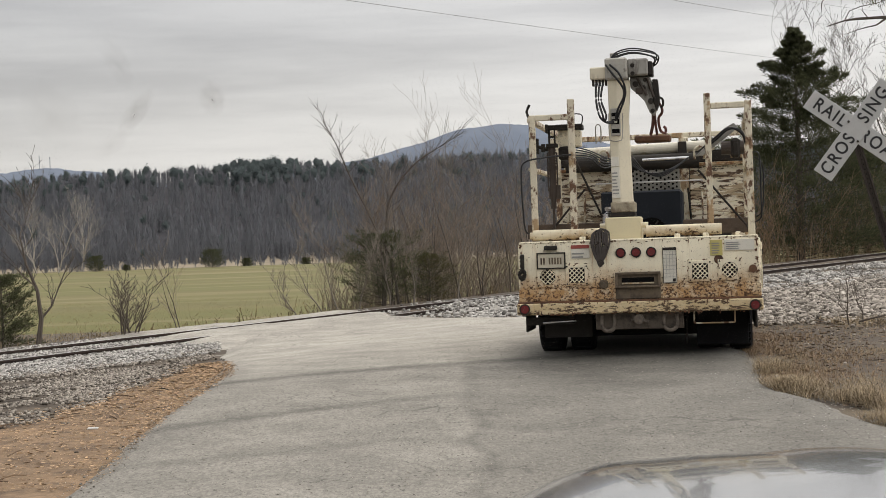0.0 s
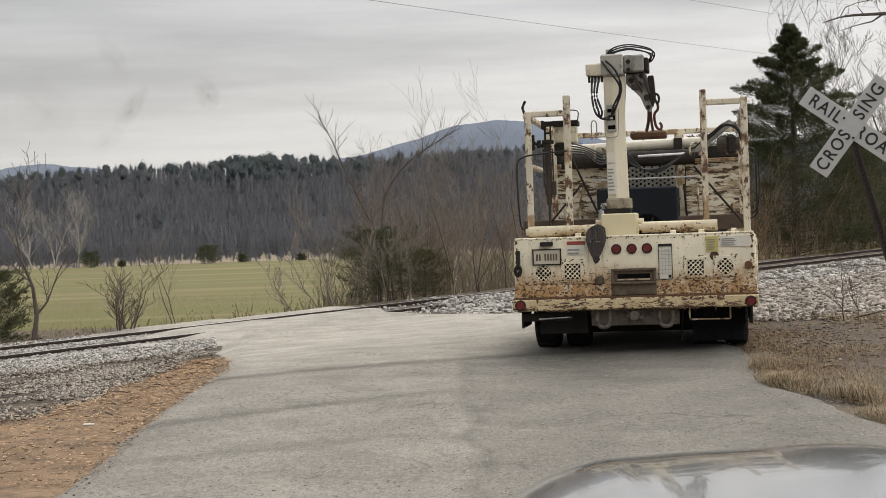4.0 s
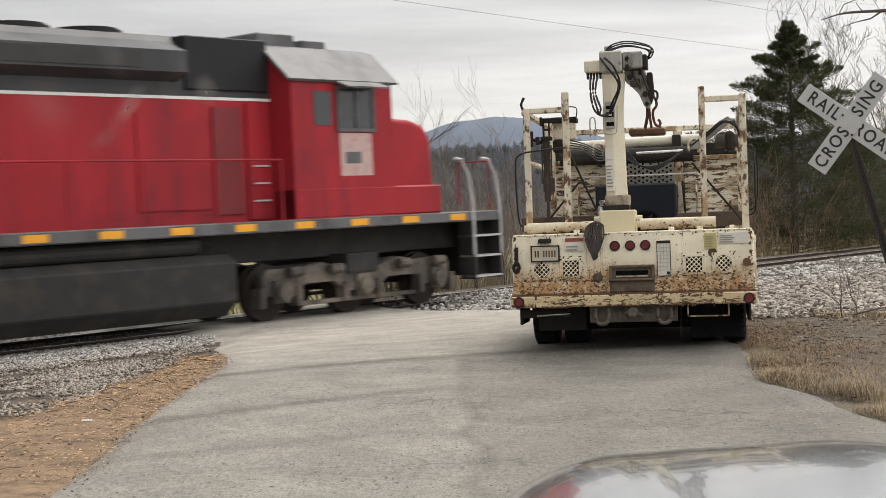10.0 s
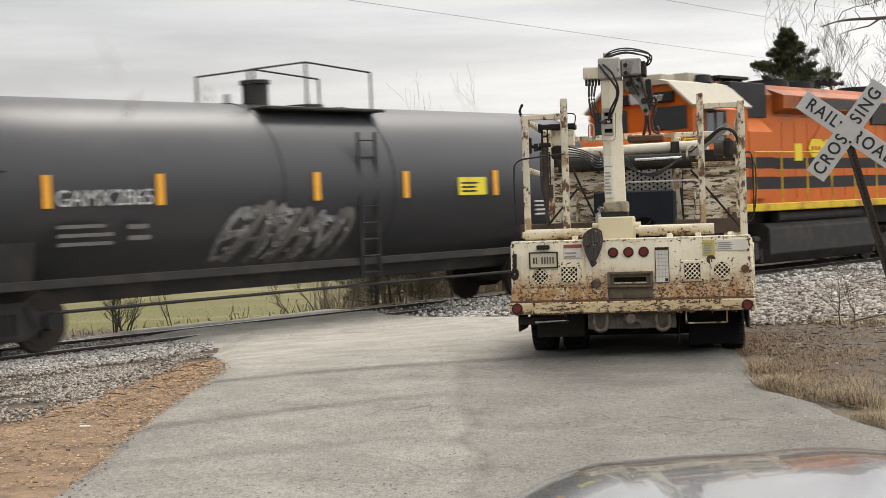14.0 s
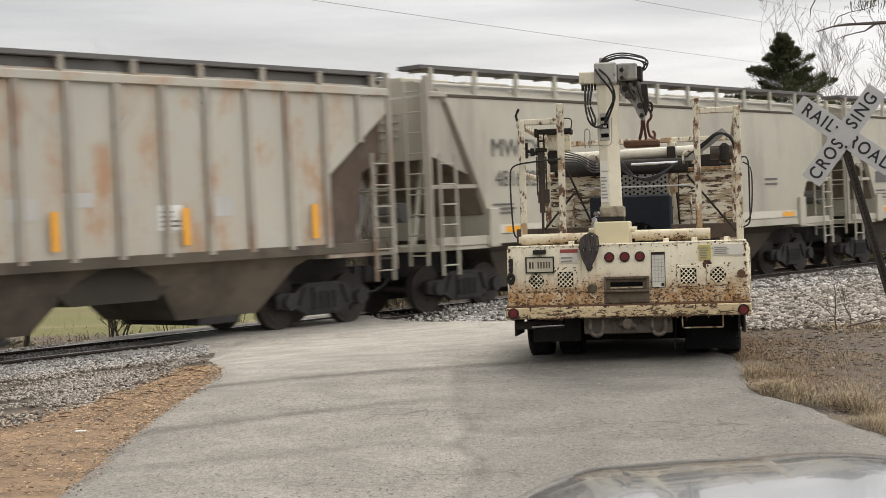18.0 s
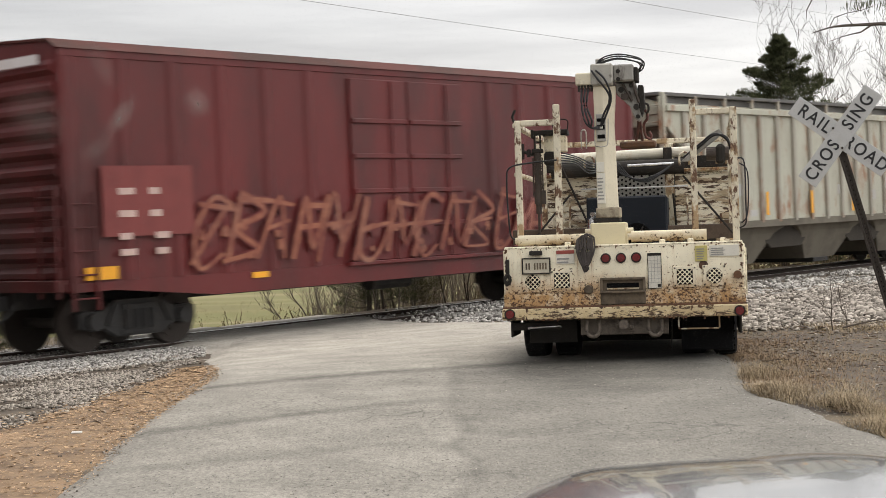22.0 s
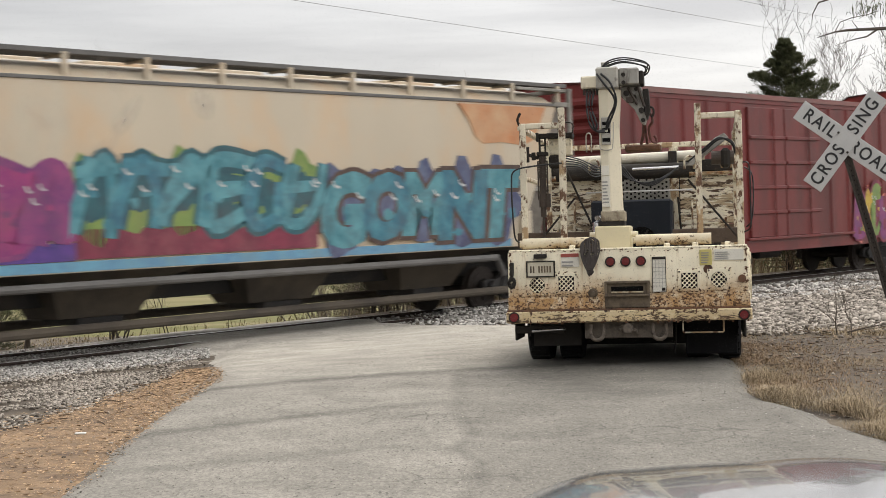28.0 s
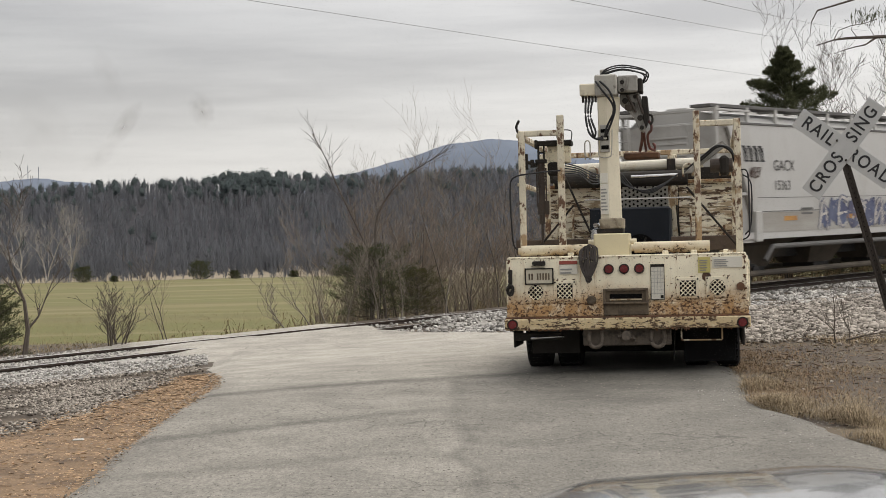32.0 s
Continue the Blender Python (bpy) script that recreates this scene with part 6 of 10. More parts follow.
for c, e in ((HA, 6.6), (HB, 7.3)):
    for y in (-1.552, 1.552):
        plate(c, -e + 1.0, e - 1.0, 1.5, 1.68, y, M_BAND, "white_band", 0.006)
    for x in (-e + 1.5, -e / 4, e / 4, e - 1.5):
        plate(c, x - 0.3, x + 0.3, 1.52, 1.64, -1.562, M_LAMPY, "reflector_tape", 0.004)
lettering(HB, "MWCX", -6.5, 3.05, 0.52, -1.575, M_DKGREY)
lettering(HB, "481682", -6.4, 2.45, 0.46, -1.575, M_DKGREY)
bars(HB, -6.5, -5.6, 1.9, 2.15, 3, -1.57, M_DKGREY, "stencil", 3)
bars(HB, -2.2, -1.3, 1.95, 2.35, 6, -1.57, M_DKGREY, "stencil", 4)
bars(HB, 1.2, 2.1, 1.95, 2.45, 7, -1.57, M_DKGREY, "stencil", 5)
bars(HB, 4.6, 5.3, 2.35, 2.6, 2, -1.57, M_DKGREY, "stencil", 6)
lettering(HA, "CRDX", -5.9, 2.95, 0.45, -1.575, M_DKGREY)
bars(HA, -5.9, -4.6, 2.35, 2.75, 1, -1.57, M_DKGREY, "stencil", 7)
bars(HA, -5.9, -4.9, 1.9, 2.2, 3, -1.57, M_DKGREY, "stencil", 8)
bars(HA, 3.2, 4.2, 1.95, 2.3, 3, -1.57, M_DKGREY, "stencil", 9)
plate(HA, 5.1, 5.6, 2.0, 2.22, -1.57, M_LAMPY, "reflector_tape", 0.005)
for c, seed in ((HC, 3), (HD, 4)):
    rnd = random.Random(seed)
    for x in (-6.3, -3.9, -1.45, 1.0, 3.5, 6.4):
        plate(c, x - 0.07, x + 0.07, 1.6, 2.2, -1.595, M_LAMPY, "reflector_tape", 0.004)
    for i in range(14):
        x = -6.6 + i * 0.98
        if rnd.random() < 0.8:
            w, h, z = rnd.uniform(0.25, 0.6), rnd.uniform(0.12, 0.35), rnd.uniform(1.5, 2.3)
            plate(c, x, x + w, z, z + h, -1.504, M_HWHITE if rnd.random() < 0.95 else M_DKGREY, "repainted_patch", 0.006)
plate(HC, 3.0, 3.5, 1.85, 2.25, -1.51, M_WHITE, "white_notice", 0.006)
M_FADE = mat("faded_orange_overpaint", (0.55, 0.36, 0.2), 0.65, var=0.15, scale=2, second=(0.5, 0.45, 0.38), patch=0.55, patch_scale=2.5, soft=0.12)
for x0, x1, z0, z1 in ((-6.1, -5.55, 2.2, 2.75), (-5.35, -4.65, 2.5, 2.8), (-3.5, -2.95, 2.0, 2.6)):
    plate(HC, x0, x1, z0, z1, -1.506, M_FADE, "overpaint_patch", 0.004)
for x0, x1, z0, z1 in ((-5.2, -4.6, 1.62, 1.9), (-3.4, -2.9, 1.7, 2.0), (-1.7, -1.3, 1.75, 1.95)):
    plate(HC, x0, x1, z0, z1, -1.507, M_BAND, "stencil_panel", 0.004)
bars(HC, 3.06, 3.44, 1.9, 2.2, 4, -1.52, M_DKGREY, "notice_print", 2)

# graffiti on the tan hopper
TEAL, TEAL2 = spray_mat("teal_spray", (0.045, 0.17, 0.21), (0.11, 0.29, 0.33)), spray_mat("blue_green_spray", (0.03, 0.12, 0.18), (0.07, 0.23, 0.28))
PURPLE, PINK = spray_mat("purple_spray", (0.15, 0.035, 0.14), (0.26, 0.055, 0.16)), spray_mat("magenta_spray", (0.30, 0.04, 0.15), (0.2, 0.03, 0.14))
DTEAL = spray_mat("dark_teal_spray", (0.02, 0.07, 0.09), (0.03, 0.11, 0.13))
GREEN, MAROON = spray_mat("lime_spray", (0.20, 0.28, 0.07), (0.12, 0.2, 0.06)), spray_mat("maroon_spray", (0.22, 0.03, 0.06), (0.12, 0.02, 0.04))
CORAL, LBLUE = spray_mat("coral_spray", (0.60, 0.20, 0.14), (0.50, 0.12, 0.09)), spray_mat("light_blue_spray", (0.14, 0.33, 0.45), (0.10, 0.22, 0.35))
NAVY, SILVER = spray_mat("navy_spray", (0.05, 0.06, 0.13), (0.12, 0.14, 0.22)), spray_mat("silver_white_spray", (0.55, 0.52, 0.48), (0.36, 0.34, 0.32))
PEACH, OCHRE = spray_mat("peach_spray", (0.60, 0.35, 0.2), (0.42, 0.2, 0.11)), spray_mat("ochre_spray", (0.50, 0.25, 0.05), (0.33, 0.16, 0.05))
PINKISH, TEALG = spray_mat("dusty_pink_spray", (0.42, 0.17, 0.13), (0.30, 0.11, 0.085)), spray_mat("dull_teal_spray", (0.15, 0.22, 0.25), (0.23, 0.06, 0.05), 1.2)
REDFILL, OCHRE2 = spray_mat("brick_red_spray", (0.13, 0.018, 0.016), (0.10, 0.014, 0.013)), spray_mat("faded_peach_line", (0.30, 0.11, 0.06), (0.17, 0.04, 0.027))
SLATE, CORAL2 = spray_mat("slate_blue_spray", (0.10, 0.15, 0.22), (0.17, 0.2, 0.26)), spray_mat("faded_coral_spray", (0.36, 0.12, 0.09), (0.28, 0.08, 0.065))
OLIVE = spray_mat("drab_olive_spray", (0.13, 0.10, 0.07), (0.07, 0.05, 0.04))
PEACH2, LBLUE2 = spray_mat("dusty_peach_spray", (0.42, 0.22, 0.13), (0.24, 0.08, 0.05)), spray_mat("pale_blue_spray", (0.22, 0.30, 0.34), (0.34, 0.36, 0.36))
PALEPINK = spray_mat("pale_pink_spray", (0.50, 0.38, 0.33), (0.55, 0.46, 0.40))
BROWNB = spray_mat("brown_black_spray", (0.05, 0.03, 0.025), (0.10, 0.06, 0.045))
bm = bmesh.new()
prism(bm, [(5.9, 4.16), (6.2, 3.85), (6.35, 3.55), (6.6, 3.38), (7.2, 3.42), (7.9, 3.36), (8.3, 3.5), (8.7, 4.16)], -1.558, -1.5)
part("rusty_patch", bm, mat("rust_orange_patch", (0.46, 0.20, 0.09), 0.7, var=0.2, second=(0.52, 0.34, 0.2), patch=0.55, patch_scale=1.2, soft=0.15), HI)
graffiti(HI, 2.1, 7.5, 1.5, 2.95, -1.565, BROWNB, [TEAL, TEAL2], 5, 31, 0.18, glow=NAVY, word="GOMNT")
graffiti(HI, -3.2, 2.0, 1.85, 3.05, -1.565, DTEAL, [TEAL, TEAL2, TEAL], 5, 32, 0.25, glow=GREEN, weight=0.17, bed=0.6)
plate(HI, -3.2, 1.9, 1.5, 1.95, -1.565, MAROON, "graffiti_shadow", 0.004)
graffiti(HI, -6.1, -3.3, 1.6, 2.85, -1.567, PURPLE, [PINK, PURPLE], 3, 33, 0.2, weight=0.24)
plate(HI, -6.7, -3.2, 1.48, 1.75, -1.5655, spray_mat("indigo_spray", (0.05, 0.03, 0.16), (0.12, 0.05, 0.25)), "graffiti_ground", 0.003)
plate(HI, -6.8, 7.4, 1.32, 1.47, -1.556, LBLUE, "graffiti_ground", 0.004)
lettering(HI, "TCMX", -6.75, 2.95, 0.34, -1.575, M_DKGREY)
bars(HI, -6.75, -5.6, 2.4, 2.65, 1, -1.57, M_DKGREY, "stencil", 4)
# the off-white hopper, last of the train
lettering(HJ, "GACX", -6.45, 3.05, 0.4, -1.57, M_DKGREY)
lettering(HJ, "15363", -6.45, 2.55, 0.36, -1.57, M_DKGREY)
graffiti(HJ, -4.0, 0.6, 1.5, 2.3, -1.565, NAVY, [SILVER, NAVY], 6, 41, 0.15)
bm = bmesh.new()
for i, x in enumerate((-7.95, -7.68, -7.40, -7.13)):
    for dx, z0, z1 in ((0.0, 3.32, 3.66), (0.12, 3.28, 3.62)):
        prism(bm, [(x + dx, z1), (x + dx + 0.045, z1), (x + dx + 0.085, z0), (x + dx + 0.04, z0)], -1.566, -1.53)
    box(bm, x - 0.04, x + 0.09, -1.568, -1.53, 3.63, 3.67)
    box(bm, x + 0.05, x + 0.24, -1.568, -1.53, 3.27, 3.31)
part("owner_mark", bm, M_LBLACK, HJ, "black slanted owner's mark")
graffiti(HJ, -7.7, -7.15, 2.85, 3.15, -1.564, BROWNB, [BROWNB], 3, 42, 0.5, weight=0.1, bed=0)
bm = bmesh.new()
for x in (6.95, 7.32, 7.68, 8.04):
    prism(bm, [(x + 0.05, 3.72), (x + 0.33, 3.72), (x + 0.27, 4.1), (x, 4.1)], -1.545, -1.525)
part("owner_emblem", bm, M_LBLACK, HJ, "black owner emblem of four slanted shapes")
M_GRIMY = mat("grimy_off_white", (0.40, 0.385, 0.355), 0.7, var=0.2, scale=0.9, dirt=(0.24, 0.215, 0.18), dirt_at=0.50, patch_scale=1.1, soft=0.18, stretch=(0.4, 1, 1.6))
for y in (-1.5585, 1.5585):
    plate(HJ, -7.2, 7.2, 1.47, 1.98, y, M_GRIMY, "grimy_panel", 0.003)
for x in (-5.6, -2.0, 3.2, 6.4):
    plate(HJ, x - 0.35, x + 0.35, 1.75, 1.87, -1.566, OCHRE, "faded_tape", 0.004)
    bars(HJ, x + 0.6, x + 1.3, 1.9, 2.15, 2, -1.565, M_DKGREY, "stencil", int(x * 3) + 40)
bm = bmesh.new()
cyl(bm, (-9.35, 0.2, 1.18), (-9.45, 0.2, 1.18), 0.08, 14)
box(bm, -9.42, -9.3, 0.1, 0.3, 0.95, 1.27)
part("rear_marker", bm, M_REDLAMP, HJ, "red end-of-train marker")


M_ROOFR = mat("sooty_red_roof", (0.085, 0.026, 0.022), 0.85, var=0.25, scale=1.2, dirt=(0.05, 0.025, 0.02), dirt_at=0.52, patch_scale=1.5, spec=0.2)


def boxcar(label, mid, half, top, paint, door, ribs=True, roof=None):
    c = car_thing("boxcar", label, "boxcar", mid)
    e = half - 0.72
    W = 1.48
    z0 = 1.0
    bm = bmesh.new()
    prism(bm, [(-W, z0), (-W, top - 0.2), (-1.3, top - 0.08), (0, top), (1.3, top - 0.08), (W, top - 0.2), (W, z0)], -e, e, "x")
    part("body", bm, paint, c)
    part("roof", prism(bmesh.new(), [(-W - 0.05, top - 0.22), (-1.3, top - 0.06), (0, top + 0.02), (1.3, top - 0.06), (W + 0.05, top - 0.22), (1.28, top - 0.1), (0, top - 0.02), (-1.28, top - 0.1)], -e - 0.05, e + 0.05, "x"), roof or M_ROOFR, c)
    n = 15
    for i in range(n):
        x = -e + 0.3 + (2 * e - 0.6) * i / (n - 1)
        part("roof_rib", prism(bmesh.new(), [(-W, top - 0.19), (0, top + 0.05), (W, top - 0.19), (0, top)], x - 0.04, x + 0.04, "x"), roof or M_ROOFR, c)
    d0, d1 = door
    for y in (-1, 1):
        part("side_sill", prism(bmesh.new(), [(-e, 0.98), (-e + 0.9, 0.98), (-e + 2.9, 0.78), (e - 2.9, 0.78), (e - 0.9, 0.98), (e, 0.98), (e, 1.12), (-e, 1.12)], y * W - 0.03, y * W + 0.05), paint, c)
        part("top_chord", bbox(-e, e, y * W - 0.02, y * W + 0.05, top - 0.34, top - 0.2, 0.008), paint, c)
        m = 16
        for i in range(m):
            x = -e + 0.15 + (2 * e - 0.3) * i / (m - 1)
            if d0 - 0.1 < x < d1 + 0.1:
                continue
            pts = [(x - 0.14, y * W), (x - 0.06, y * (W + 0.05)), (x + 0.06, y * (W + 0.05)), (x + 0.14, y * W)]
            part("side_post", prism(bmesh.new(), pts, 1.12, top - 0.34, "z"), paint, c)
        # sliding door with pressed ribs and bars
        mid_d = (d0 + d1) / 2
        for a, b in ((d0, mid_d), (mid_d, d1)):
            dr = part("door", bbox(a + 0.02, b - 0.02, y * (W + 0.03) - 0.03, y * (W + 0.03) + 0.03, 1.15, top - 0.42, 0.015), paint, c)
            for z in [1.15 + (top - 1.7) * q / 5 for q in range(1, 5)]:
                part("door_rib", bbox(a + 0.05, b - 0.05, y * (W + 0.08) - 0.025, y * (W + 0.08) + 0.025, z - 0.045, z + 0.045, 0.012), paint, dr)
            bm = bmesh.new()
            cyl(bm, ((a + b) / 2 + 0.3, y * (W + 0.1), 1.1), ((a + b) / 2 + 0.3, y * (W + 0.1), top - 0.45), 0.02, 6)
            part("lock_rod", bm, paint, dr)
        part("door_track", bbox(d0 - 0.2, d1 + 1.9, y * (W + 0.07) - 0.05, y * (W + 0.07) + 0.05, 1.08, 1.15, 0.01), paint, c)
    for s in (-1, 1):
        k = 11
        for i in range(k):
            z = 1.25 + (top - 1.75) * i / (k - 1)
            part("end_rib", prism(bmesh.new(), [(s * e, z - 0.12), (s * (e + 0.07), z - 0.04), (s * (e + 0.07), z + 0.04), (s * e, z + 0.12)], -1.4, 1.4), paint, c)
        ladder(c, min(s * (e - 0.5), s * (e - 0.05)), max(s * (e - 0.5), s * (e - 0.05)), -W - 0.09, 0.7, 2.5, 5, paint, "side_ladder")
        ladder(c, -1.45, -1.0, s * (e + 0.14), 0.9, 2.6, 5, paint, "end_ladder", "y")
        part("end_sill", bbox(min(s * (e - 0.1), s * (e + 0.2)), max(s * (e - 0.1), s * (e + 0.2)), -1.48, 1.48, 1.0, 1.18, 0.01), paint, c)
        coupler(c, s * (e + 0.1), s)
        bogie(c, s * (half - 2.35), mid)
        part("draft_sill", bbox(min(s * (half - 3.2), s * (half - 0.6)), max(s * (half - 3.2), s * (half - 0.6)), -0.22, 0.22, 0.72, 1.0, 0.01), M_BLACK, c)
    part("centre_sill", bbox(-half + 2, half - 2, -0.3, 0.3, 0.7, 1.0, 0.01), M_BLACK, c)
    bm = bmesh.new()
    tube(bm, [(-0.6, -0.9, 0.75), (0.5, -0.9, 0.75)], 0.17, 12)
    part("air_tank", bm, M_BLACK, c)
    for x in (-e + 0.6, e - 0.6):
        plate(c, x - 0.3, x + 0.3, 1.15, 1.35, -W - 0.055, M_LAMPY, "reflector_tape", 0.004)
    for x in (-e / 2, e / 2):
        plate(c, x - 0.18, x + 0.18, 1.0, 1.1, -W - 0.055, M_LAMPY, "reflector_tape", 0.004)
    return c


M_BOX3 = mat("dull_dark_boxcar_red", (0.112, 0.0125, 0.0125), 0.5, var=0.3, scale=0.9, fine=18, dirt=(0.062, 0.0105, 0.010), dirt_at=0.56, patch_scale=1.6, stretch=(1, 1, 0.3))
BE = boxcar("dark red boxcar with peach graffiti along its foot", -24.575, 8.475, 4.9, M_BOX3, (-1.55, 1.6))
BF = boxcar("dark red boxcar with white and dark graffiti", -41.975, 8.925, 4.88, M_BOX, (-2.0, 2.0))
BG = boxcar("tall brighter red boxcar with many-coloured graffiti", -59.625, 8.725, 5.42, M_BOX2, (-1.65, 2.1))
BH = boxcar("dark red boxcar with small bright graffiti near its ends", -77.225, 8.875, 4.88, M_BOX, (-1.9, 1.9))
YB = -1.555
M_PALEMARK = mat("pinkish_white_marking", (0.50, 0.36, 0.32), 0.6, var=0.2, scale=6)
M_PINKMARK = mat("faded_pink_marking", (0.46, 0.17, 0.145), 0.6, var=0.3, scale=7, second=(0.30, 0.05, 0.045), patch=0.55, patch_scale=6)
plate(BE, -7.1, -5.3, 1.8, 2.9, YB, mat("paler_red_panel", (0.17, 0.034, 0.031), 0.6, var=0.2), "repainted_panel", 0.004)
for i, (x, z) in enumerate(((-6.8, 2.45), (-6.2, 2.45), (-6.8, 2.1), (-6.2, 2.1), (-6.8, 1.75), (-6.1, 1.75), (-6.8, 1.5), (-6.1, 1.5))):
    bars(BE, x, x + 0.34, z, z + 0.13, 1, YB - 0.008, M_PALEMARK, "reporting_mark", i)
graffiti(BE, -5.3, -1.6, 1.2, 2.4, YB, REDFILL, [OCHRE2, OCHRE2, OCHRE2], 4, 51, 0.35, weight=0.06, bed=0.3, shine=False)
graffiti(BE, -1.5, 3.2, 1.2, 2.4, YB - 0.05, REDFILL, [OCHRE2, OCHRE2, OCHRE2], 5, 52, 0.35, weight=0.06, bed=0.3, shine=False)
graffiti(BE, 3.2, 7.4, 1.15, 2.2, YB, REDFILL, [PINKISH, OCHRE2, PEACH2], 6, 53, 0.1, weight=0.1, bed=0.4, shine=False)
graffiti(BF, 2.1, 6.9, 1.1, 2.35, YB, PEACH, [BROWNB, BROWNB], 4, 54, 0.12, word="OBSN")
graffiti(BF, -6.2, -1.2, 1.1, 2.3, YB - 0.05, PALEPINK, [SILVER, PALEPINK, LBLUE2, SILVER], 5, 55, 0.05, weight=0.13, bed=0.55, shine=False)
graffiti(BF, -6.4, -2.2, 1.02, 1.6, YB - 0.03, PALEPINK, [SILVER, PALEPINK], 6, 65, 0.05, weight=0.3, shine=False)
for i, (x, z) in enumerate(((-6.95, 2.4), (-6.2, 2.4), (-6.95, 2.05), (-6.2, 2.05), (-1.6, 3.7), (0.3, 3.7), (-1.6, 3.0), (0.3, 3.0), (1.0, 3.0))):
    bars(BF, x, x + 0.55, z, z + 0.22, 3, YB - 0.06, M_PALEMARK, "reporting_mark", i)
plate(BF, -7.0, -6.45, 1.55, 1.8, YB - 0.004, M_LAMPY, "yellow_notice", 0.004)
graffiti(BG, -6.4, -0.8, 1.15, 2.6, YB - 0.05, BROWNB, [PINKISH, OLIVE, BROWNB, PEACH], 8, 56, 0.3, glow=SLATE, weight=0.12, bed=0.95)
graffiti(BG, -6.4, -0.6, 0.98, 1.35, YB - 0.048, NAVY, [OCHRE, NAVY, PINKISH], 9, 66, 0.3, weight=0.3)
graffiti(BG, 1.5, 7.4, 1.0, 2.6, YB - 0.05, PINKISH, [BROWNB, CORAL2, BROWNB], 6, 57, 0.5, glow=TEALG, weight=0.13, bed=0.8)
for i in range(6):
    for z in (2.75, 2.3, 1.9):
        if i < 3 or z > 2.5:
            bars(BG, -6.9 + i * 0.62, -6.62 + i * 0.62, z, z + 0.26, 1, YB - 0.02, M_PINKMARK, "reporting_mark", i)
bars(BG, 1.0, 1.5, 3.9, 4.2, 3, YB - 0.06, M_WHITE, "stencil", 8)
GOLD = spray_mat("gold_spray", (0.55, 0.42, 0.05), (0.5, 0.3, 0.05))
graffiti(BH, 3.9, 6.7, 1.0, 2.3, YB, MAROON, [PURPLE, GOLD, GREEN], 4, 58, 0.1, glow=CORAL)
graffiti(BH, -7.6, -5.0, 1.0, 2.3, YB, MAROON, [PINK, TEAL, CORAL], 4, 59, 0.2)
bars(BH, -7.3, -6.7, 2.6, 2.95, 1, YB - 0.02, M_HTAN, "stencil", 3)
for c, x in ((BE, -7.9), (BF, -8.2), (BG, -8.0), (BH, -8.15)):
    part("end_stencil", box(bmesh.new(), x + 0.0, x + 0.006, -1.2, 0.2, 4.45, 4.6), M_WHITE, c)

# ---- the service truck at the crossing ----
TRUCK_AT = pose(1.93, 15.2, 0.165, 0, 0, -10.5)
M_TPAINT = mat("chipped_cream_paint", (0.80, 0.725, 0.55), 0.6, var=0.14, scale=3, fine=40, second=(0.15, 0.075, 0.035), patch=0.655, patch_scale=30, soft=0.03, dirt=(0.43, 0.37, 0.26), dirt_at=0.56)


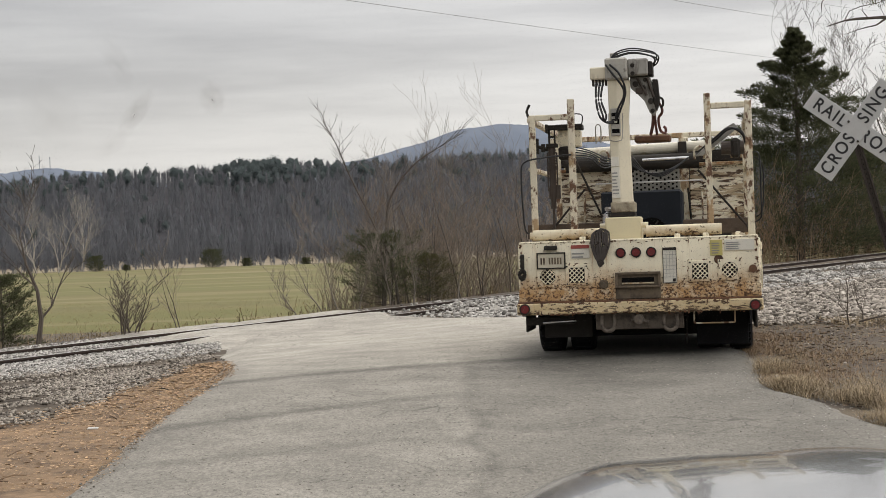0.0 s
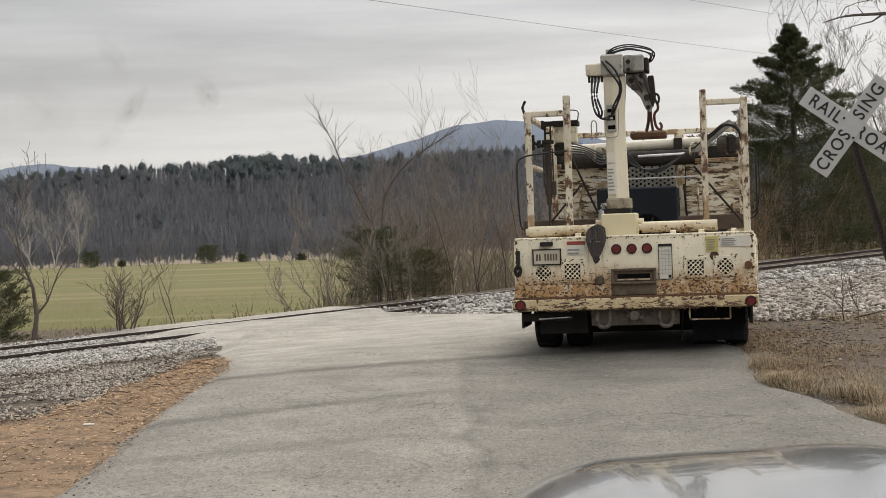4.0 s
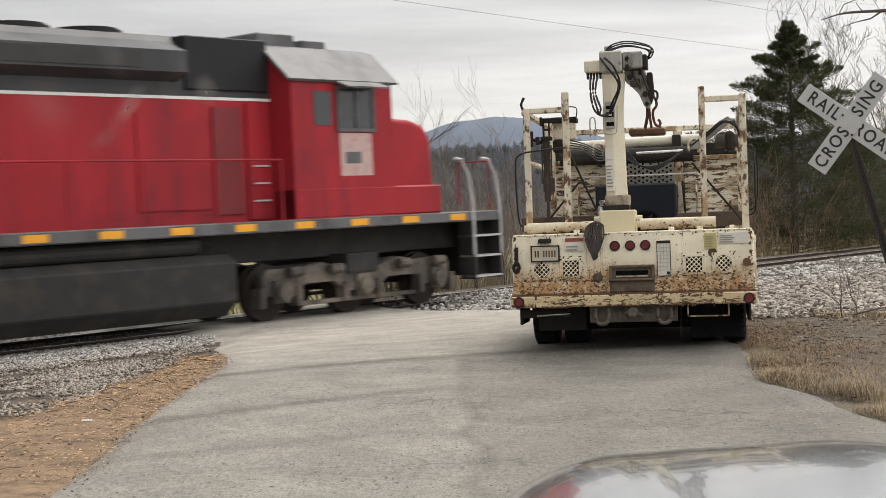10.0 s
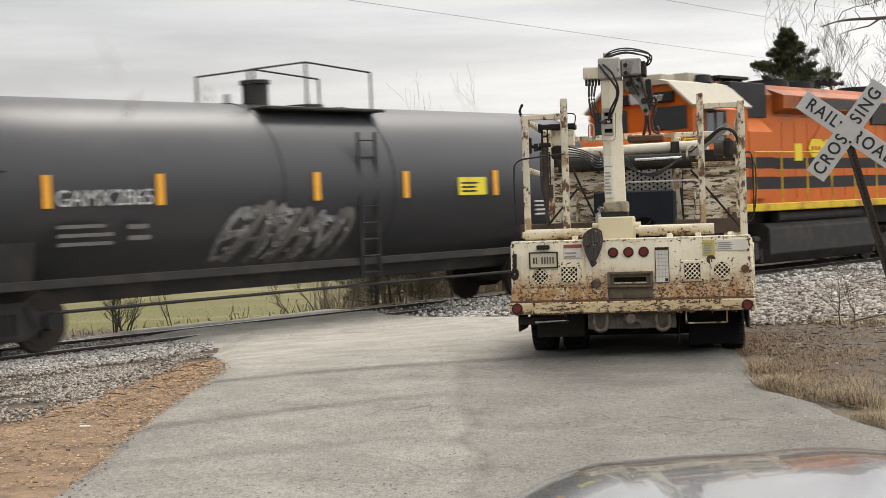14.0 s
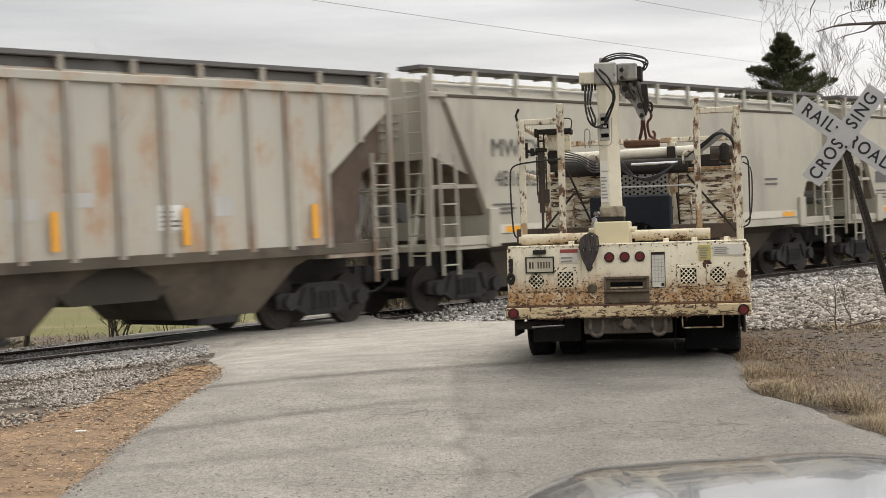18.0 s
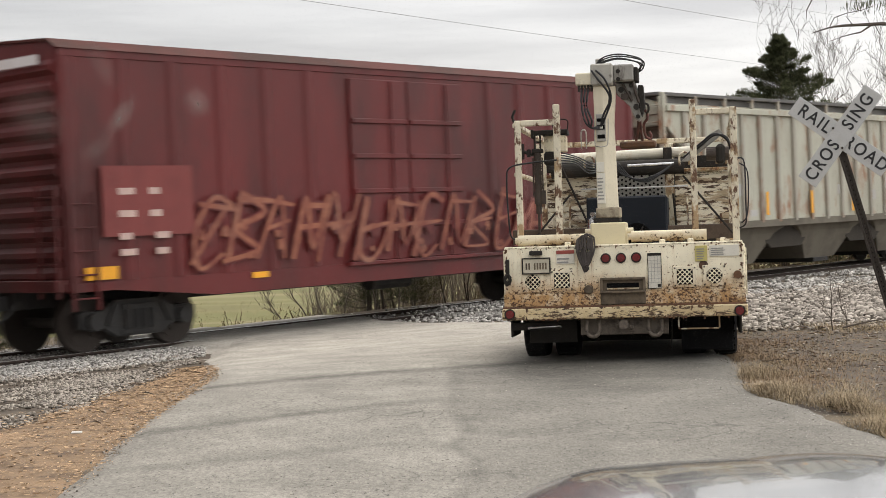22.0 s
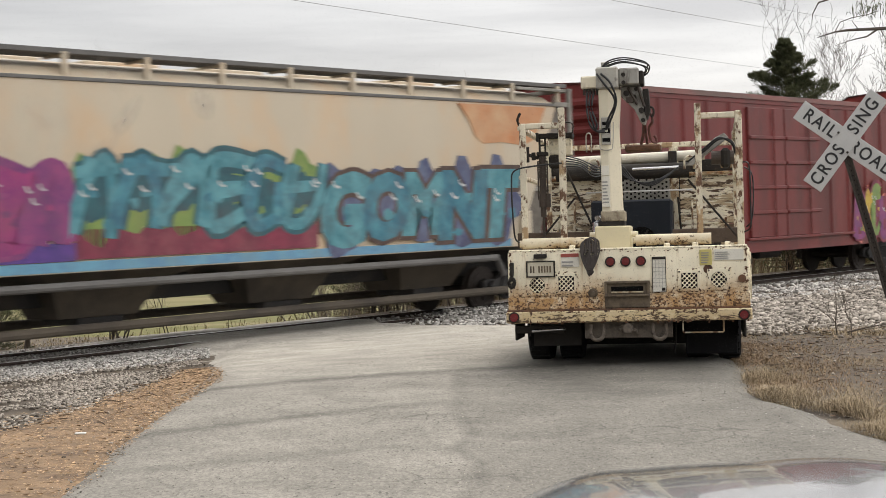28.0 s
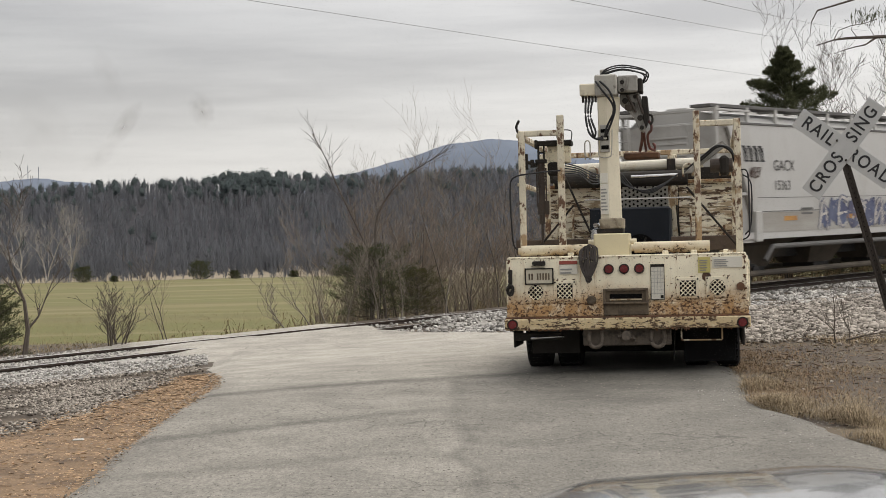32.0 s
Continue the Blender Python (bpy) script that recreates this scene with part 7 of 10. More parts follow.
def rusting_paint(name, col, rust, stain, z0, z1, floor, scale=26.0, streak=0.5, flake=(1, 1, 1)):
    """Cream paint that rust eats from its lower edge upwards: specks, ragged flakes, stains and runs below them. z0, z1: heights of full rust and of clean paint."""
    m = bpy.data.materials.new(name)
    nt, b = nodes_of(m)
    N, L = nt.nodes.new, nt.links.new
    tc = N("ShaderNodeTexCoord")

    def tex(sc, detail, rough, stretch=(1, 1, 1)):
        mp = N("ShaderNodeMapping")
        mp.inputs["Scale"].default_value = stretch
        L(tc.outputs["Object"], mp.inputs[0])
        n = N("ShaderNodeTexNoise")
        n.inputs["Scale"].default_value, n.inputs["Detail"].default_value, n.inputs["Roughness"].default_value = sc, detail, rough
        L(mp.outputs[0], n.inputs["Vector"])
        return n.outputs["Fac"]

    def op(kind, x, y):
        n = N("ShaderNodeMath")
        n.operation = kind
        for i, v in enumerate((x, y)):
            if isinstance(v, (int, float)):
                n.inputs[i].default_value = v
            else:
                L(v, n.inputs[i])
        return n.outputs[0]

    def rng_(v, lo, hi, a, z):
        r = N("ShaderNodeMapRange")
        r.interpolation_type = "SMOOTHSTEP"
        L(v, r.inputs[0])
        for k, q in zip((1, 2, 3, 4), (lo, hi, a, z)):
            r.inputs[k].default_value = q
        return r.outputs[0]

    def mixc(f, c1, c2):
        mm = N("ShaderNodeMixRGB")
        L(f, mm.inputs[0])
        for i, v in ((1, c1), (2, c2)):
            if isinstance(v, tuple):
                mm.inputs[i].default_value = (*v, 1)
            else:
                L(v, mm.inputs[i])
        return mm.outputs[0]
    sep = N("ShaderNodeSeparateXYZ")
    L(tc.outputs["Object"], sep.inputs[0])
    low = rng_(op("ADD", sep.outputs["Z"], op("MULTIPLY", op("SUBTRACT", tex(3.0, 4, 0.6), 0.5), 0.34)), z0, z1, 1.0, 0.0)
    base = mixc(rng_(tex(2.2, 4, 0.6), 0.3, 0.7, 0, 1), tuple(v * 0.86 for v in col), tuple(min(1, v * 1.06) for v in col))
    runs = op("MULTIPLY", rng_(tex(4.0, 5, 0.65, (7, 1, 0.5)), 0.52, 0.72, 0.0, streak), rng_(tex(1.6, 3, 0.5), 0.38, 0.6, 0.15, 1.0))
    base = mixc(runs, base, stain)
    base = mixc(op("MULTIPLY", low, rng_(tex(9, 8, 0.75), 0.24, 0.56, 0.0, 1.0)), base, stain)
    speck = op("ADD", tex(scale, 7, 0.72, flake), op("MULTIPLY", low, 0.13))
    f = rng_(speck, 0.675 - floor, 0.72 - floor, 0.0, 1.0)
    base = mixc(f, base, mixc(rng_(tex(50, 3, 0.6), 0.35, 0.65, 0, 1), rust, tuple(v * 0.45 for v in rust)))
    L(base, b.inputs["Base Color"])
    b.inputs["Roughness"].default_value = 0.62
    b.inputs["Specular IOR Level"].default_value = 0.3
    bp = N("ShaderNodeBump")
    bp.inputs["Strength"].default_value, bp.inputs["Distance"].default_value = 0.5, 0.004
    bp.invert = True
    L(f, bp.inputs["Height"])
    L(bp.outputs[0], b.inputs["Normal"])
    return m


M_TRUST = mat("rusting_cream_paint", (0.44, 0.36, 0.235), 0.7, var=0.25, scale=3, fine=40, second=(0.13, 0.06, 0.028), patch=0.55, patch_scale=26, soft=0.06, dirt=(0.27, 0.145, 0.06), dirt_at=0.49, bump=0.3)
M_TRUST2 = mat("flaking_rusty_bumper", (0.47, 0.40, 0.28), 0.7, var=0.2, scale=4, fine=50, second=(0.14, 0.075, 0.04), patch=0.56, patch_scale=26, soft=0.03, dirt=(0.36, 0.22, 0.10), dirt_at=0.55, bump=0.35)
M_PEEL = mat("peeling_white_board", (0.74, 0.685, 0.555), 0.75, var=0.14, scale=2, second=(0.085, 0.052, 0.032), patch=0.545, patch_scale=11, soft=0.015, stretch=(0.55, 1, 2.2), dirt=(0.42, 0.33, 0.22), dirt_at=0.53, bump=0.4)
M_TAIL = rusting_paint("rust_eaten_cream_paint", (0.86, 0.79, 0.61), (0.13, 0.066, 0.034), (0.45, 0.265, 0.115), 0.68, 1.0, 0.045, 44.0, 0.8, (0.8, 1, 1))
M_BUMP = rusting_paint("flaking_bumper_paint", (0.72, 0.62, 0.42), (0.12, 0.075, 0.045), (0.50, 0.36, 0.18), 0.3, 0.9, 0.07, 26.0, 0.7, (0.45, 1, 1.5))
M_POST = mat("weathered_rack_post", (0.66, 0.60, 0.465), 0.7, var=0.22, scale=5, second=(0.12, 0.062, 0.034), patch=0.555, patch_scale=13, soft=0.03, stretch=(1, 1, 0.6), dirt=(0.36, 0.25, 0.14), dirt_at=0.54)
M_CRANE = mat("beige_crane_paint", (0.66, 0.60, 0.46), 0.5, var=0.1, scale=3, fine=30, second=(0.30, 0.25, 0.18), patch=0.66, patch_scale=5, soft=0.06)
M_CRANE2 = mat("scuffed_grey_crane_arm", (0.36, 0.345, 0.305), 0.55, var=0.2, scale=6, second=(0.15, 0.13, 0.11), patch=0.60, patch_scale=16, soft=0.06)
M_ELBOW = mat("worn_grey_steel_arm", (0.27, 0.26, 0.235), 0.6, var=0.25, scale=8, second=(0.12, 0.105, 0.09), patch=0.56, patch_scale=14, soft=0.06, stretch=(1, 1, 0.4))
M_CRANEY = mat("cream_yellow_pedestal", (0.66, 0.58, 0.38), 0.5, var=0.08, scale=4, second=(0.35, 0.25, 0.13), patch=0.68, patch_scale=6)
M_RUBBER = mat("black_rubber", (0.010, 0.010, 0.011), 0.85, var=0.3, scale=8, dirt=(0.024, 0.022, 0.02), dirt_at=0.6, spec=0.12)
M_HOSE = mat("black_hydraulic_hose", (0.012, 0.012, 0.013), 0.45, var=0.2, scale=8)
M_COIL = mat("dusty_rubber_hose", (0.036, 0.028, 0.024), 0.7, var=0.3, scale=8)
M_DARK = mat("oily_dark_steel", (0.028, 0.025, 0.022), 0.8, var=0.35, scale=6, second=(0.05, 0.036, 0.026), patch=0.64, patch_scale=6, spec=0.15)
M_HITCH = mat("dull_brown_steel", (0.125, 0.102, 0.08), 0.8, var=0.3, scale=7, second=(0.045, 0.036, 0.03), patch=0.55, patch_scale=7)
M_RUSTY = mat("brown_rusty_steel", (0.13, 0.065, 0.035), 0.8, var=0.35, scale=6, fine=50, second=(0.06, 0.035, 0.025), patch=0.55, patch_scale=7)
M_HOOK = mat("dull_red_hook", (0.13, 0.05, 0.042), 0.7, var=0.3, scale=6, second=(0.06, 0.03, 0.026), patch=0.55, patch_scale=8)
M_HAMMER = mat("greasy_brown_tool_steel", (0.055, 0.042, 0.034), 0.6, metal=0.3, var=0.35, scale=9)
M_TUBE = rusting_paint("rust_flecked_cream_tube", (0.72, 0.64, 0.47), (0.10, 0.055, 0.03), (0.42, 0.28, 0.14), 1.20, 1.36, 0.05, 20.0, 0.5)
M_RECESS = mat("dark_brown_recess", (0.125, 0.095, 0.063), 0.75, var=0.35, scale=8, second=(0.06, 0.045, 0.033), patch=0.55, patch_scale=9)
M_BEAM = mat("brown_weathered_beam", (0.085, 0.062, 0.047), 0.85, var=0.3, scale=6, second=(0.05, 0.036, 0.028), patch=0.55, patch_scale=6)
M_FOOT = mat("grimy_column_foot", (0.33, 0.285, 0.205), 0.7, var=0.25, scale=7, second=(0.14, 0.105, 0.07), patch=0.56, patch_scale=9)
M_FLAP = mat("dusty_mud_flap", (0.042, 0.038, 0.034), 0.85, var=0.3, scale=6, spec=0.2)
M_LENS = mat("red_tail_lens", (0.13, 0.014, 0.016), 0.15, var=0.25, scale=20, coat=0.4)
M_CHROME = mat("dull_chrome", (0.55, 0.55, 0.56), 0.22, metal=1.0, var=0.1, scale=8)
M_PAPER = mat("weathered_placard", (0.66, 0.63, 0.55), 0.6, var=0.1, scale=6)
M_PRINT = mat("grey_print", (0.26, 0.255, 0.24), 0.7, var=0.1)
M_REDP = mat("faded_red_print", (0.27, 0.06, 0.045), 0.6, var=0.15)
M_YELP = mat("faded_yellow_label", (0.52, 0.45, 0.16), 0.6, var=0.15, scale=8)
# near-black colour stands in for the shade inside openings, slots and holes
M_VOID = mat("shade_black", (0.006, 0.006, 0.006), 0.95, var=0.1, spec=0.05)
M_BLACKBOX = mat("black_compressor_housing", (0.014, 0.017, 0.023), 0.75, var=0.25, scale=3, spec=0.2)
M_PIPEW = mat("white_pipe", (0.62, 0.58, 0.48), 0.5, var=0.12, scale=4, second=(0.40, 0.30, 0.17), patch=0.62, patch_scale=4)


def service_truck():
    c = thing("service_truck", "rusty cream service truck with a folded crane, stopped at the crossing", "truck", at=TRUCK_AT)

    def bx(name, x0, x1, y0, y1, z0, z1, m, parent=c, b=0.008, lab=""):
        return part(name, bbox(x0, x1, y0, y1, z0, z1, b), m, parent, lab)

    def rod(name, pts, r, m, parent=c, lab="", n=8):
        return part(name, tube(bmesh.new(), rounded(pts) if len(pts) > 2 else pts, r, n), m, parent, lab, True)

    # tail: upper panel, rusted lower panel, bumper
    tail = part("tail_panel", bevel(box(bmesh.new(), -1.19, 1.19, 0.06, 0.12, 0.745, 1.215), 0.006), M_TAIL, c)
    bx("lower_tail_panel", -1.205, 1.205, 0.055, 0.12, 0.615, 0.747, M_TAIL)
    rr = random.Random(31)
    bx("bumper", -1.22, 1.22, -0.02, 0.14, 0.485, 0.60, M_BUMP, b=0.012)
    bx("bumper_ledge", -1.21, 1.21, 0.0, 0.13, 0.60, 0.617, M_RUSTY, b=0.003)
    bx("bed_rim", -1.19, 1.19, 0.06, 0.4, 1.195, 1.225, M_TPAINT)
    for s in (-1, 1):
        bx("side_box", s * 1.19 - 0.02 if s < 0 else 0.7, -0.7 if s < 0 else 1.21, 0.12, 3.1, 0.62, 1.2, M_TPAINT, b=0.015)
        for i in range(3):
            dr = bx("cabinet_door", s * 1.215 - 0.012, s * 1.215 + 0.012, 0.25 + i * 0.95, 1.1 + i * 0.95, 0.68, 1.15, M_TPAINT, b=0.006)
            bx("latch", s * 1.235 - 0.015, s * 1.235 + 0.015, 0.62 + i * 0.95, 0.74 + i * 0.95, 1.02, 1.08, M_DARK, parent=dr)
    bx("bed_floor", -0.72, 0.72, 0.12, 3.1, 0.95, 1.0, M_DARK)

    # lamps
    def lamp(x, z, r, y):
        bm = bmesh.new()
        cyl(bm, (x, y + 0.02, z), (x, y - 0.012, z), r * 1.18, 20)
        ring = part("lamp_surround", bm, M_DARK, c)
        bm = bmesh.new()
        cyl(bm, (x, y, z), (x, y - 0.02, z), r, 20, r * 0.85)
        part("lens", bm, M_LENS, ring, "red tail lamp lens")
    for x, z in ((-0.165, 1.085), (-0.012, 1.085), (0.14, 1.085)):
        lamp(x, z, 0.044, 0.055)
    lamp(-1.14, 0.545, 0.047, -0.02)
    lamp(1.14, 0.535, 0.047, -0.02)
    # licence plate kept blank but for bars
    pl = bx("licence_plate", -1.0, -0.73, 0.03, 0.045, 0.955, 1.10, mat("dirty_plate", (0.50, 0.46, 0.36), 0.6, var=0.2, scale=9), b=0.004)
    bm = bmesh.new()
    for i in range(8):
        if i != 2:
            box(bm, -0.972 + i * 0.028, -0.955 + i * 0.028, 0.027, 0.032, 0.992, 1.058)
    part("plate_bars", bm, M_RECESS, pl)
    bm = bmesh.new()
    for a in ((-1.005, -0.725, 1.1, 1.11), (-1.005, -0.725, 0.945, 0.955)):
        box(bm, a[0], a[1], 0.022, 0.05, a[2], a[3])
    for a in ((-1.01, -0.998), (-0.732, -0.72)):
        box(bm, a[0], a[1], 0.022, 0.05, 0.945, 1.11)
    part("plate_holder", bm, M_DARK, pl)
    bx("plate_lamp", -0.93, -0.80, 0.0, 0.06, 1.135, 1.18, M_DARK)
    # four vents: frame, black plate for the shaded hole, lattice
    for x, z, rnd_ in ((-0.905, 0.865, True), (-0.61, 0.875, False), (0.615, 0.88, False), (0.905, 0.885, True)):
        fr = bx("vent_frame", x - 0.115, x + 0.115, 0.046, 0.062, z - 0.105, z + 0.105, M_TAIL, b=0.003)
        bm = bmesh.new()
        if rnd_:
            cyl(bm, (x, 0.046, z), (x, 0.04, z), 0.078, 24)
        else:
            box(bm, x - 0.078, x + 0.078, 0.04, 0.046, z - 0.076, z + 0.076)
        part("vent_opening", bm, M_VOID, fr)
        bm = bmesh.new()
        for k in range(-3, 4):
            o = k * 0.046
            for sgn in (-1, 1):
                # diagonal bars clipped to the opening
                if rnd_:
                    hl = math.sqrt(max(0.0, 0.076 ** 2 - (o * 0.7071) ** 2))
                    cx, cz = x + o * 0.5, z - sgn * o * 0.5
                    d = 0.7071 * hl
                    p, q = (cx - d, 0.036, cz - sgn * d), (cx + d, 0.036, cz + sgn * d)
                else:
                    h = 0.074
                    lo, hi = max(-h, -h - o), min(h, h - o)
                    if hi <= lo:
                        continue
                    p, q = (x + lo + o, 0.036, z + sgn * lo), (x + hi + o, 0.036, z + sgn * hi)
                    p, q = (x + max(-h, min(h, lo + o)), 0.036, z + sgn * lo), (x + max(-h, min(h, hi + o)), 0.036, z + sgn * hi)
                if (Vector(p) - Vector(q)).length > 0.02:
                    cyl(bm, p, q, 0.005, 4)
        part("vent_lattice", bm, M_TPAINT, fr)
        bm = bmesh.new()
        for dx in (-0.098, 0.098):
            for dz in (-0.088, 0.088):
                cyl(bm, (x + dx, 0.046, z + dz), (x + dx, 0.036, z + dz), 0.009, 6)
        tagged(part("screw", bm, M_DARK, fr), kind="stuff")
    # recess with step in the middle
    rc = bx("recess", -0.225, 0.225, 0.035, 0.06, 0.62, 0.885, M_RECESS)
    bx("recess_opening", -0.16, 0.16, 0.028, 0.036, 0.79, 0.835, M_VOID, parent=rc, b=0.003)
    bm = bmesh.new()
    box(bm, -0.225, 0.225, -0.0, 0.04, 0.865, 0.89)
    box(bm, -0.225, 0.225, -0.01, 0.04, 0.735, 0.755)
    box(bm, -0.225, -0.2, 0, 0.04, 0.74, 0.88)
    box(bm, 0.2, 0.225, 0, 0.04, 0.74, 0.88)
    part("recess_rim", bevel(bm, 0.004), M_RECESS, rc)
    bx("latch_plate", -0.16, 0.16, 0.02, 0.04, 0.77, 0.785, M_TRUST2, parent=rc, b=0.003)
    # placards
    dp = bx("load_chart", 0.25, 0.388, 0.048, 0.056, 0.77, 1.125, M_PAPER, b=0.002)
    bm = bmesh.new()
    box(bm, 0.25, 0.388, 0.042, 0.048, 1.098, 1.125)
    box(bm, 0.25, 0.388, 0.042, 0.048, 0.77, 0.776)
    for x in (0.25, 0.382):
        box(bm, x, x + 0.006, 0.042, 0.048, 0.776, 1.098)
    box(bm, 0.345, 0.375, 0.042, 0.048, 0.785, 0.815)
    part("chart_border", bm, M_DARK, dp)
    bm = bmesh.new()
    for i in range(7):
        box(bm, 0.258, 0.380, 0.044, 0.048, 0.83 + i * 0.037, 0.8325 + i * 0.037)
    for i in range(3):
        box(bm, 0.285 + i * 0.032, 0.2875 + i * 0.032, 0.0445, 0.048, 0.82, 1.09)
    tagged(part("chart_grid", bm, M_PRINT, dp), kind="stuff")
    yl = bx("warning_label", 0.72, 0.84, 0.048, 0.056, 1.03, 1.185, M_YELP, b=0.002)
    bars(yl, 0.735, 0.825, 1.05, 1.17, 5, 0.045, M_PRINT, "label_print", 3)
    wl = bx("notice_label", 0.86, 1.15, 0.048, 0.056, 1.075, 1.185, M_PAPER, b=0.002)
    bars(wl, 0.875, 1.06, 1.09, 1.17, 4, 0.045, M_PRINT, "label_print", 4)
    dl = bx("danger_label", -0.66, -0.478, 0.048, 0.056, 1.04, 1.18, M_PAPER, b=0.002)
    bx("danger_stripe", -0.66, -0.478, 0.042, 0.048, 1.142, 1.178, M_REDP, parent=dl, b=0.002)
    bars(dl, -0.65, -0.52, 1.05, 1.12, 2, 0.045, M_PRINT, "label_print", 5)
    # knobs, hooks and a torn rusty spot
    bm = bmesh.new()
    cyl(bm, (-0.345, 0.06, 0.775), (-0.345, 0.015, 0.775), 0.05, 10, 0.038)
    cyl(bm, (-0.345, 0.02, 0.775), (-0.345, -0.01, 0.775), 0.022, 6)
    part("cap_nut", bm, M_RECESS, c)
    # paint broken off to bare rust round the vents, along the rims and at the corners
    rc2 = random.Random(47)

    def chip(bm, x, z, y, r):
        n = rc2.randint(5, 8)
        k = rc2.uniform(0.5, 1.6)
        pts = [(x + r * k * rc2.uniform(0.5, 1.2) * math.cos(6.283 * i / n), z + r / k * rc2.uniform(0.5, 1.2) * math.sin(6.283 * i / n)) for i in range(n)]
        prism(bm, pts, y - 0.0025, y + 0.004)
    bm = bmesh.new()
    for x, z in ((-0.905, 0.865), (-0.61, 0.875), (0.615, 0.88), (0.905, 0.885)):
        for _ in range(16):
            d = rc2.uniform(-0.12, 0.12)
            g = rc2.choice((-1, 1)) * rc2.uniform(0.098, 0.122)
            dx, dz = (d, g) if rc2.random() < 0.5 else (g, d)
            chip(bm, x + dx, z + dz, 0.046 if max(abs(dx), abs(dz)) < 0.112 else 0.059, rc2.uniform(0.005, 0.013))
    for _ in range(70):
        chip(bm, rc2.uniform(-1.18, 1.18), 1.21 - abs(rc2.gauss(0, 0.014)), 0.059, rc2.uniform(0.004, 0.012))
    for _ in range(46):
        chip(bm, rc2.choice((-1, 1)) * (1.185 - abs(rc2.gauss(0, 0.014))), rc2.uniform(0.76, 1.2), 0.059, rc2.uniform(0.005, 0.016))
    for _ in range(60):
        chip(bm, rc2.uniform(-1.15, 1.15), rc2.uniform(0.78, 1.18), 0.059, 0.003 + 0.009 * rc2.random() ** 2)
    for _ in range(90):
        chip(bm, rc2.uniform(-1.2, 1.2), rc2.choice((0.49, 0.595)) + rc2.gauss(0, 0.008), -0.021, rc2.uniform(0.006, 0.018))
    tagged(part("bare_rust_spot", bm, M_RUSTY, c, "bare brown rust where paint has flaked off"), kind="stuff")
    bm = bmesh.new()
    cyl(bm, (0.80, 0.062, 0.99), (0.80, 0.05, 0.99), 0.05, 9, 0.035)
    part("rust_hole", bm, M_RUSTY, c)
    bm = bmesh.new()
    cyl(bm, (1.13, 0.06, 0.89), (1.13, 0.03, 0.89), 0.04, 16)
    part("filler_cap", bm, M_RUSTY, c)
    rod("hanging_hook", [(-1.155, 0.03, 1.1), (-1.155, 0.02, 0.96), (-1.13, 0.0, 0.90), (-1.16, 0.0, 0.85), (-1.185, 0.0, 0.9), (-1.15, 0.0, 0.95)], 0.02, M_DARK)
    # coil of hose hung over the tail
    for i in range(11):
        ox, top = -0.405 + 0.085 * i / 10, 1.29 + rr.uniform(-0.02, 0.015)
        bot, wd = 0.955 + rr.uniform(0, 0.07), 0.03 + rr.uniform(0, 0.025)
        rod("hose_coil", [(ox + wd, 0.03, top), (ox + wd * 1.1, -0.02, 1.18), (ox * 0.5 - 0.184 + wd * 0.6, -0.05, 1.05), (-0.36 + rr.uniform(-0.03, 0.03), -0.06, bot), (ox * 0.5 - 0.184 - wd * 0.6, -0.05, 1.05), (ox - wd * 1.1, -0.02, 1.18), (ox - wd, 0.03, top), (ox, 0.05, top + 0.03), (ox + wd, 0.03, top)], 0.009, M_COIL)
    # tubes lying along the bed's rear edge
    for x0, x1, z in ((-1.06, -0.34, 1.285), (0.09, 0.84, 1.295)):
        bm = bmesh.new()
        cyl(bm, (x0, 0.22, z), (x1, 0.22, z), 0.056, 20)
        cyl(bm, (x0 - 0.03, 0.22, z), (x0, 0.22, z), 0.035, 12)
        part("storage_tube", bm, M_TUBE, c, smoothed=False)
    for x in (-0.55, 0.40, 0.68, 1.0):
        bx("tube_lug", x - 0.03, x + 0.03, 0.12, 0.17, 1.215, 1.26, M_TPAINT)
    # crane pedestal, column, head, folded arm
    bx("crane_base", -0.32, 0.04, 0.20, 0.6, 1.0, 1.445, M_CRANEY, b=0.012)
    for x in (-0.35, 0.07):
        bm = bmesh.new()
        cyl(bm, (x - 0.035, 0.35, 1.36), (x + 0.035, 0.35, 1.36), 0.028, 12)
        part("pivot_pin", bm, M_CRANE, c)
    bx("column_collar", -0.29, -0.02, 0.24, 0.56, 1.445, 1.50, M_DARK, b=0.01)
    col = bmesh.new()
    loft(col, [[(-0.245, 0.26, 1.49), (-0.15, 0.25, 1.49), (-0.04, 0.37, 1.49), (-0.04, 0.5, 1.49), (-0.245, 0.5, 1.49)],
               [(-0.25, 0.26, 2.45), (-0.17, 0.25, 2.45), (-0.06, 0.37, 2.45), (-0.06, 0.48, 2.45), (-0.25, 0.48, 2.45)],
               [(-0.255, 0.26, 2.84), (-0.16, 0.25, 2.84), (-0.03, 0.37, 2.84), (-0.03, 0.48, 2.84), (-0.255, 0.48, 2.84)]])
    colp = part("crane_column", bevel(col, 0.008), M_CRANE, c)
    bx("column_foot", -0.26, -0.015, 0.235, 0.53, 1.49, 1.60, M_FOOT, b=0.012)
    pr = bx("column_placard", -0.242, -0.16, 0.236, 0.250, 1.64, 1.95, M_PAPER, b=0.002)
    bars(pr, -0.236, -0.168, 1.68, 1.92, 7, 0.2345, M_PRINT, "label_print", 6)
    bx("white_patch", -0.242, -0.165, 0.238, 0.25, 1.96, 2.06, M_PAPER, b=0.002)
    bx("slot_plate", -0.232, -0.135, 0.234, 0.26, 2.27, 2.55, M_CRANE2, parent=colp, b=0.006)
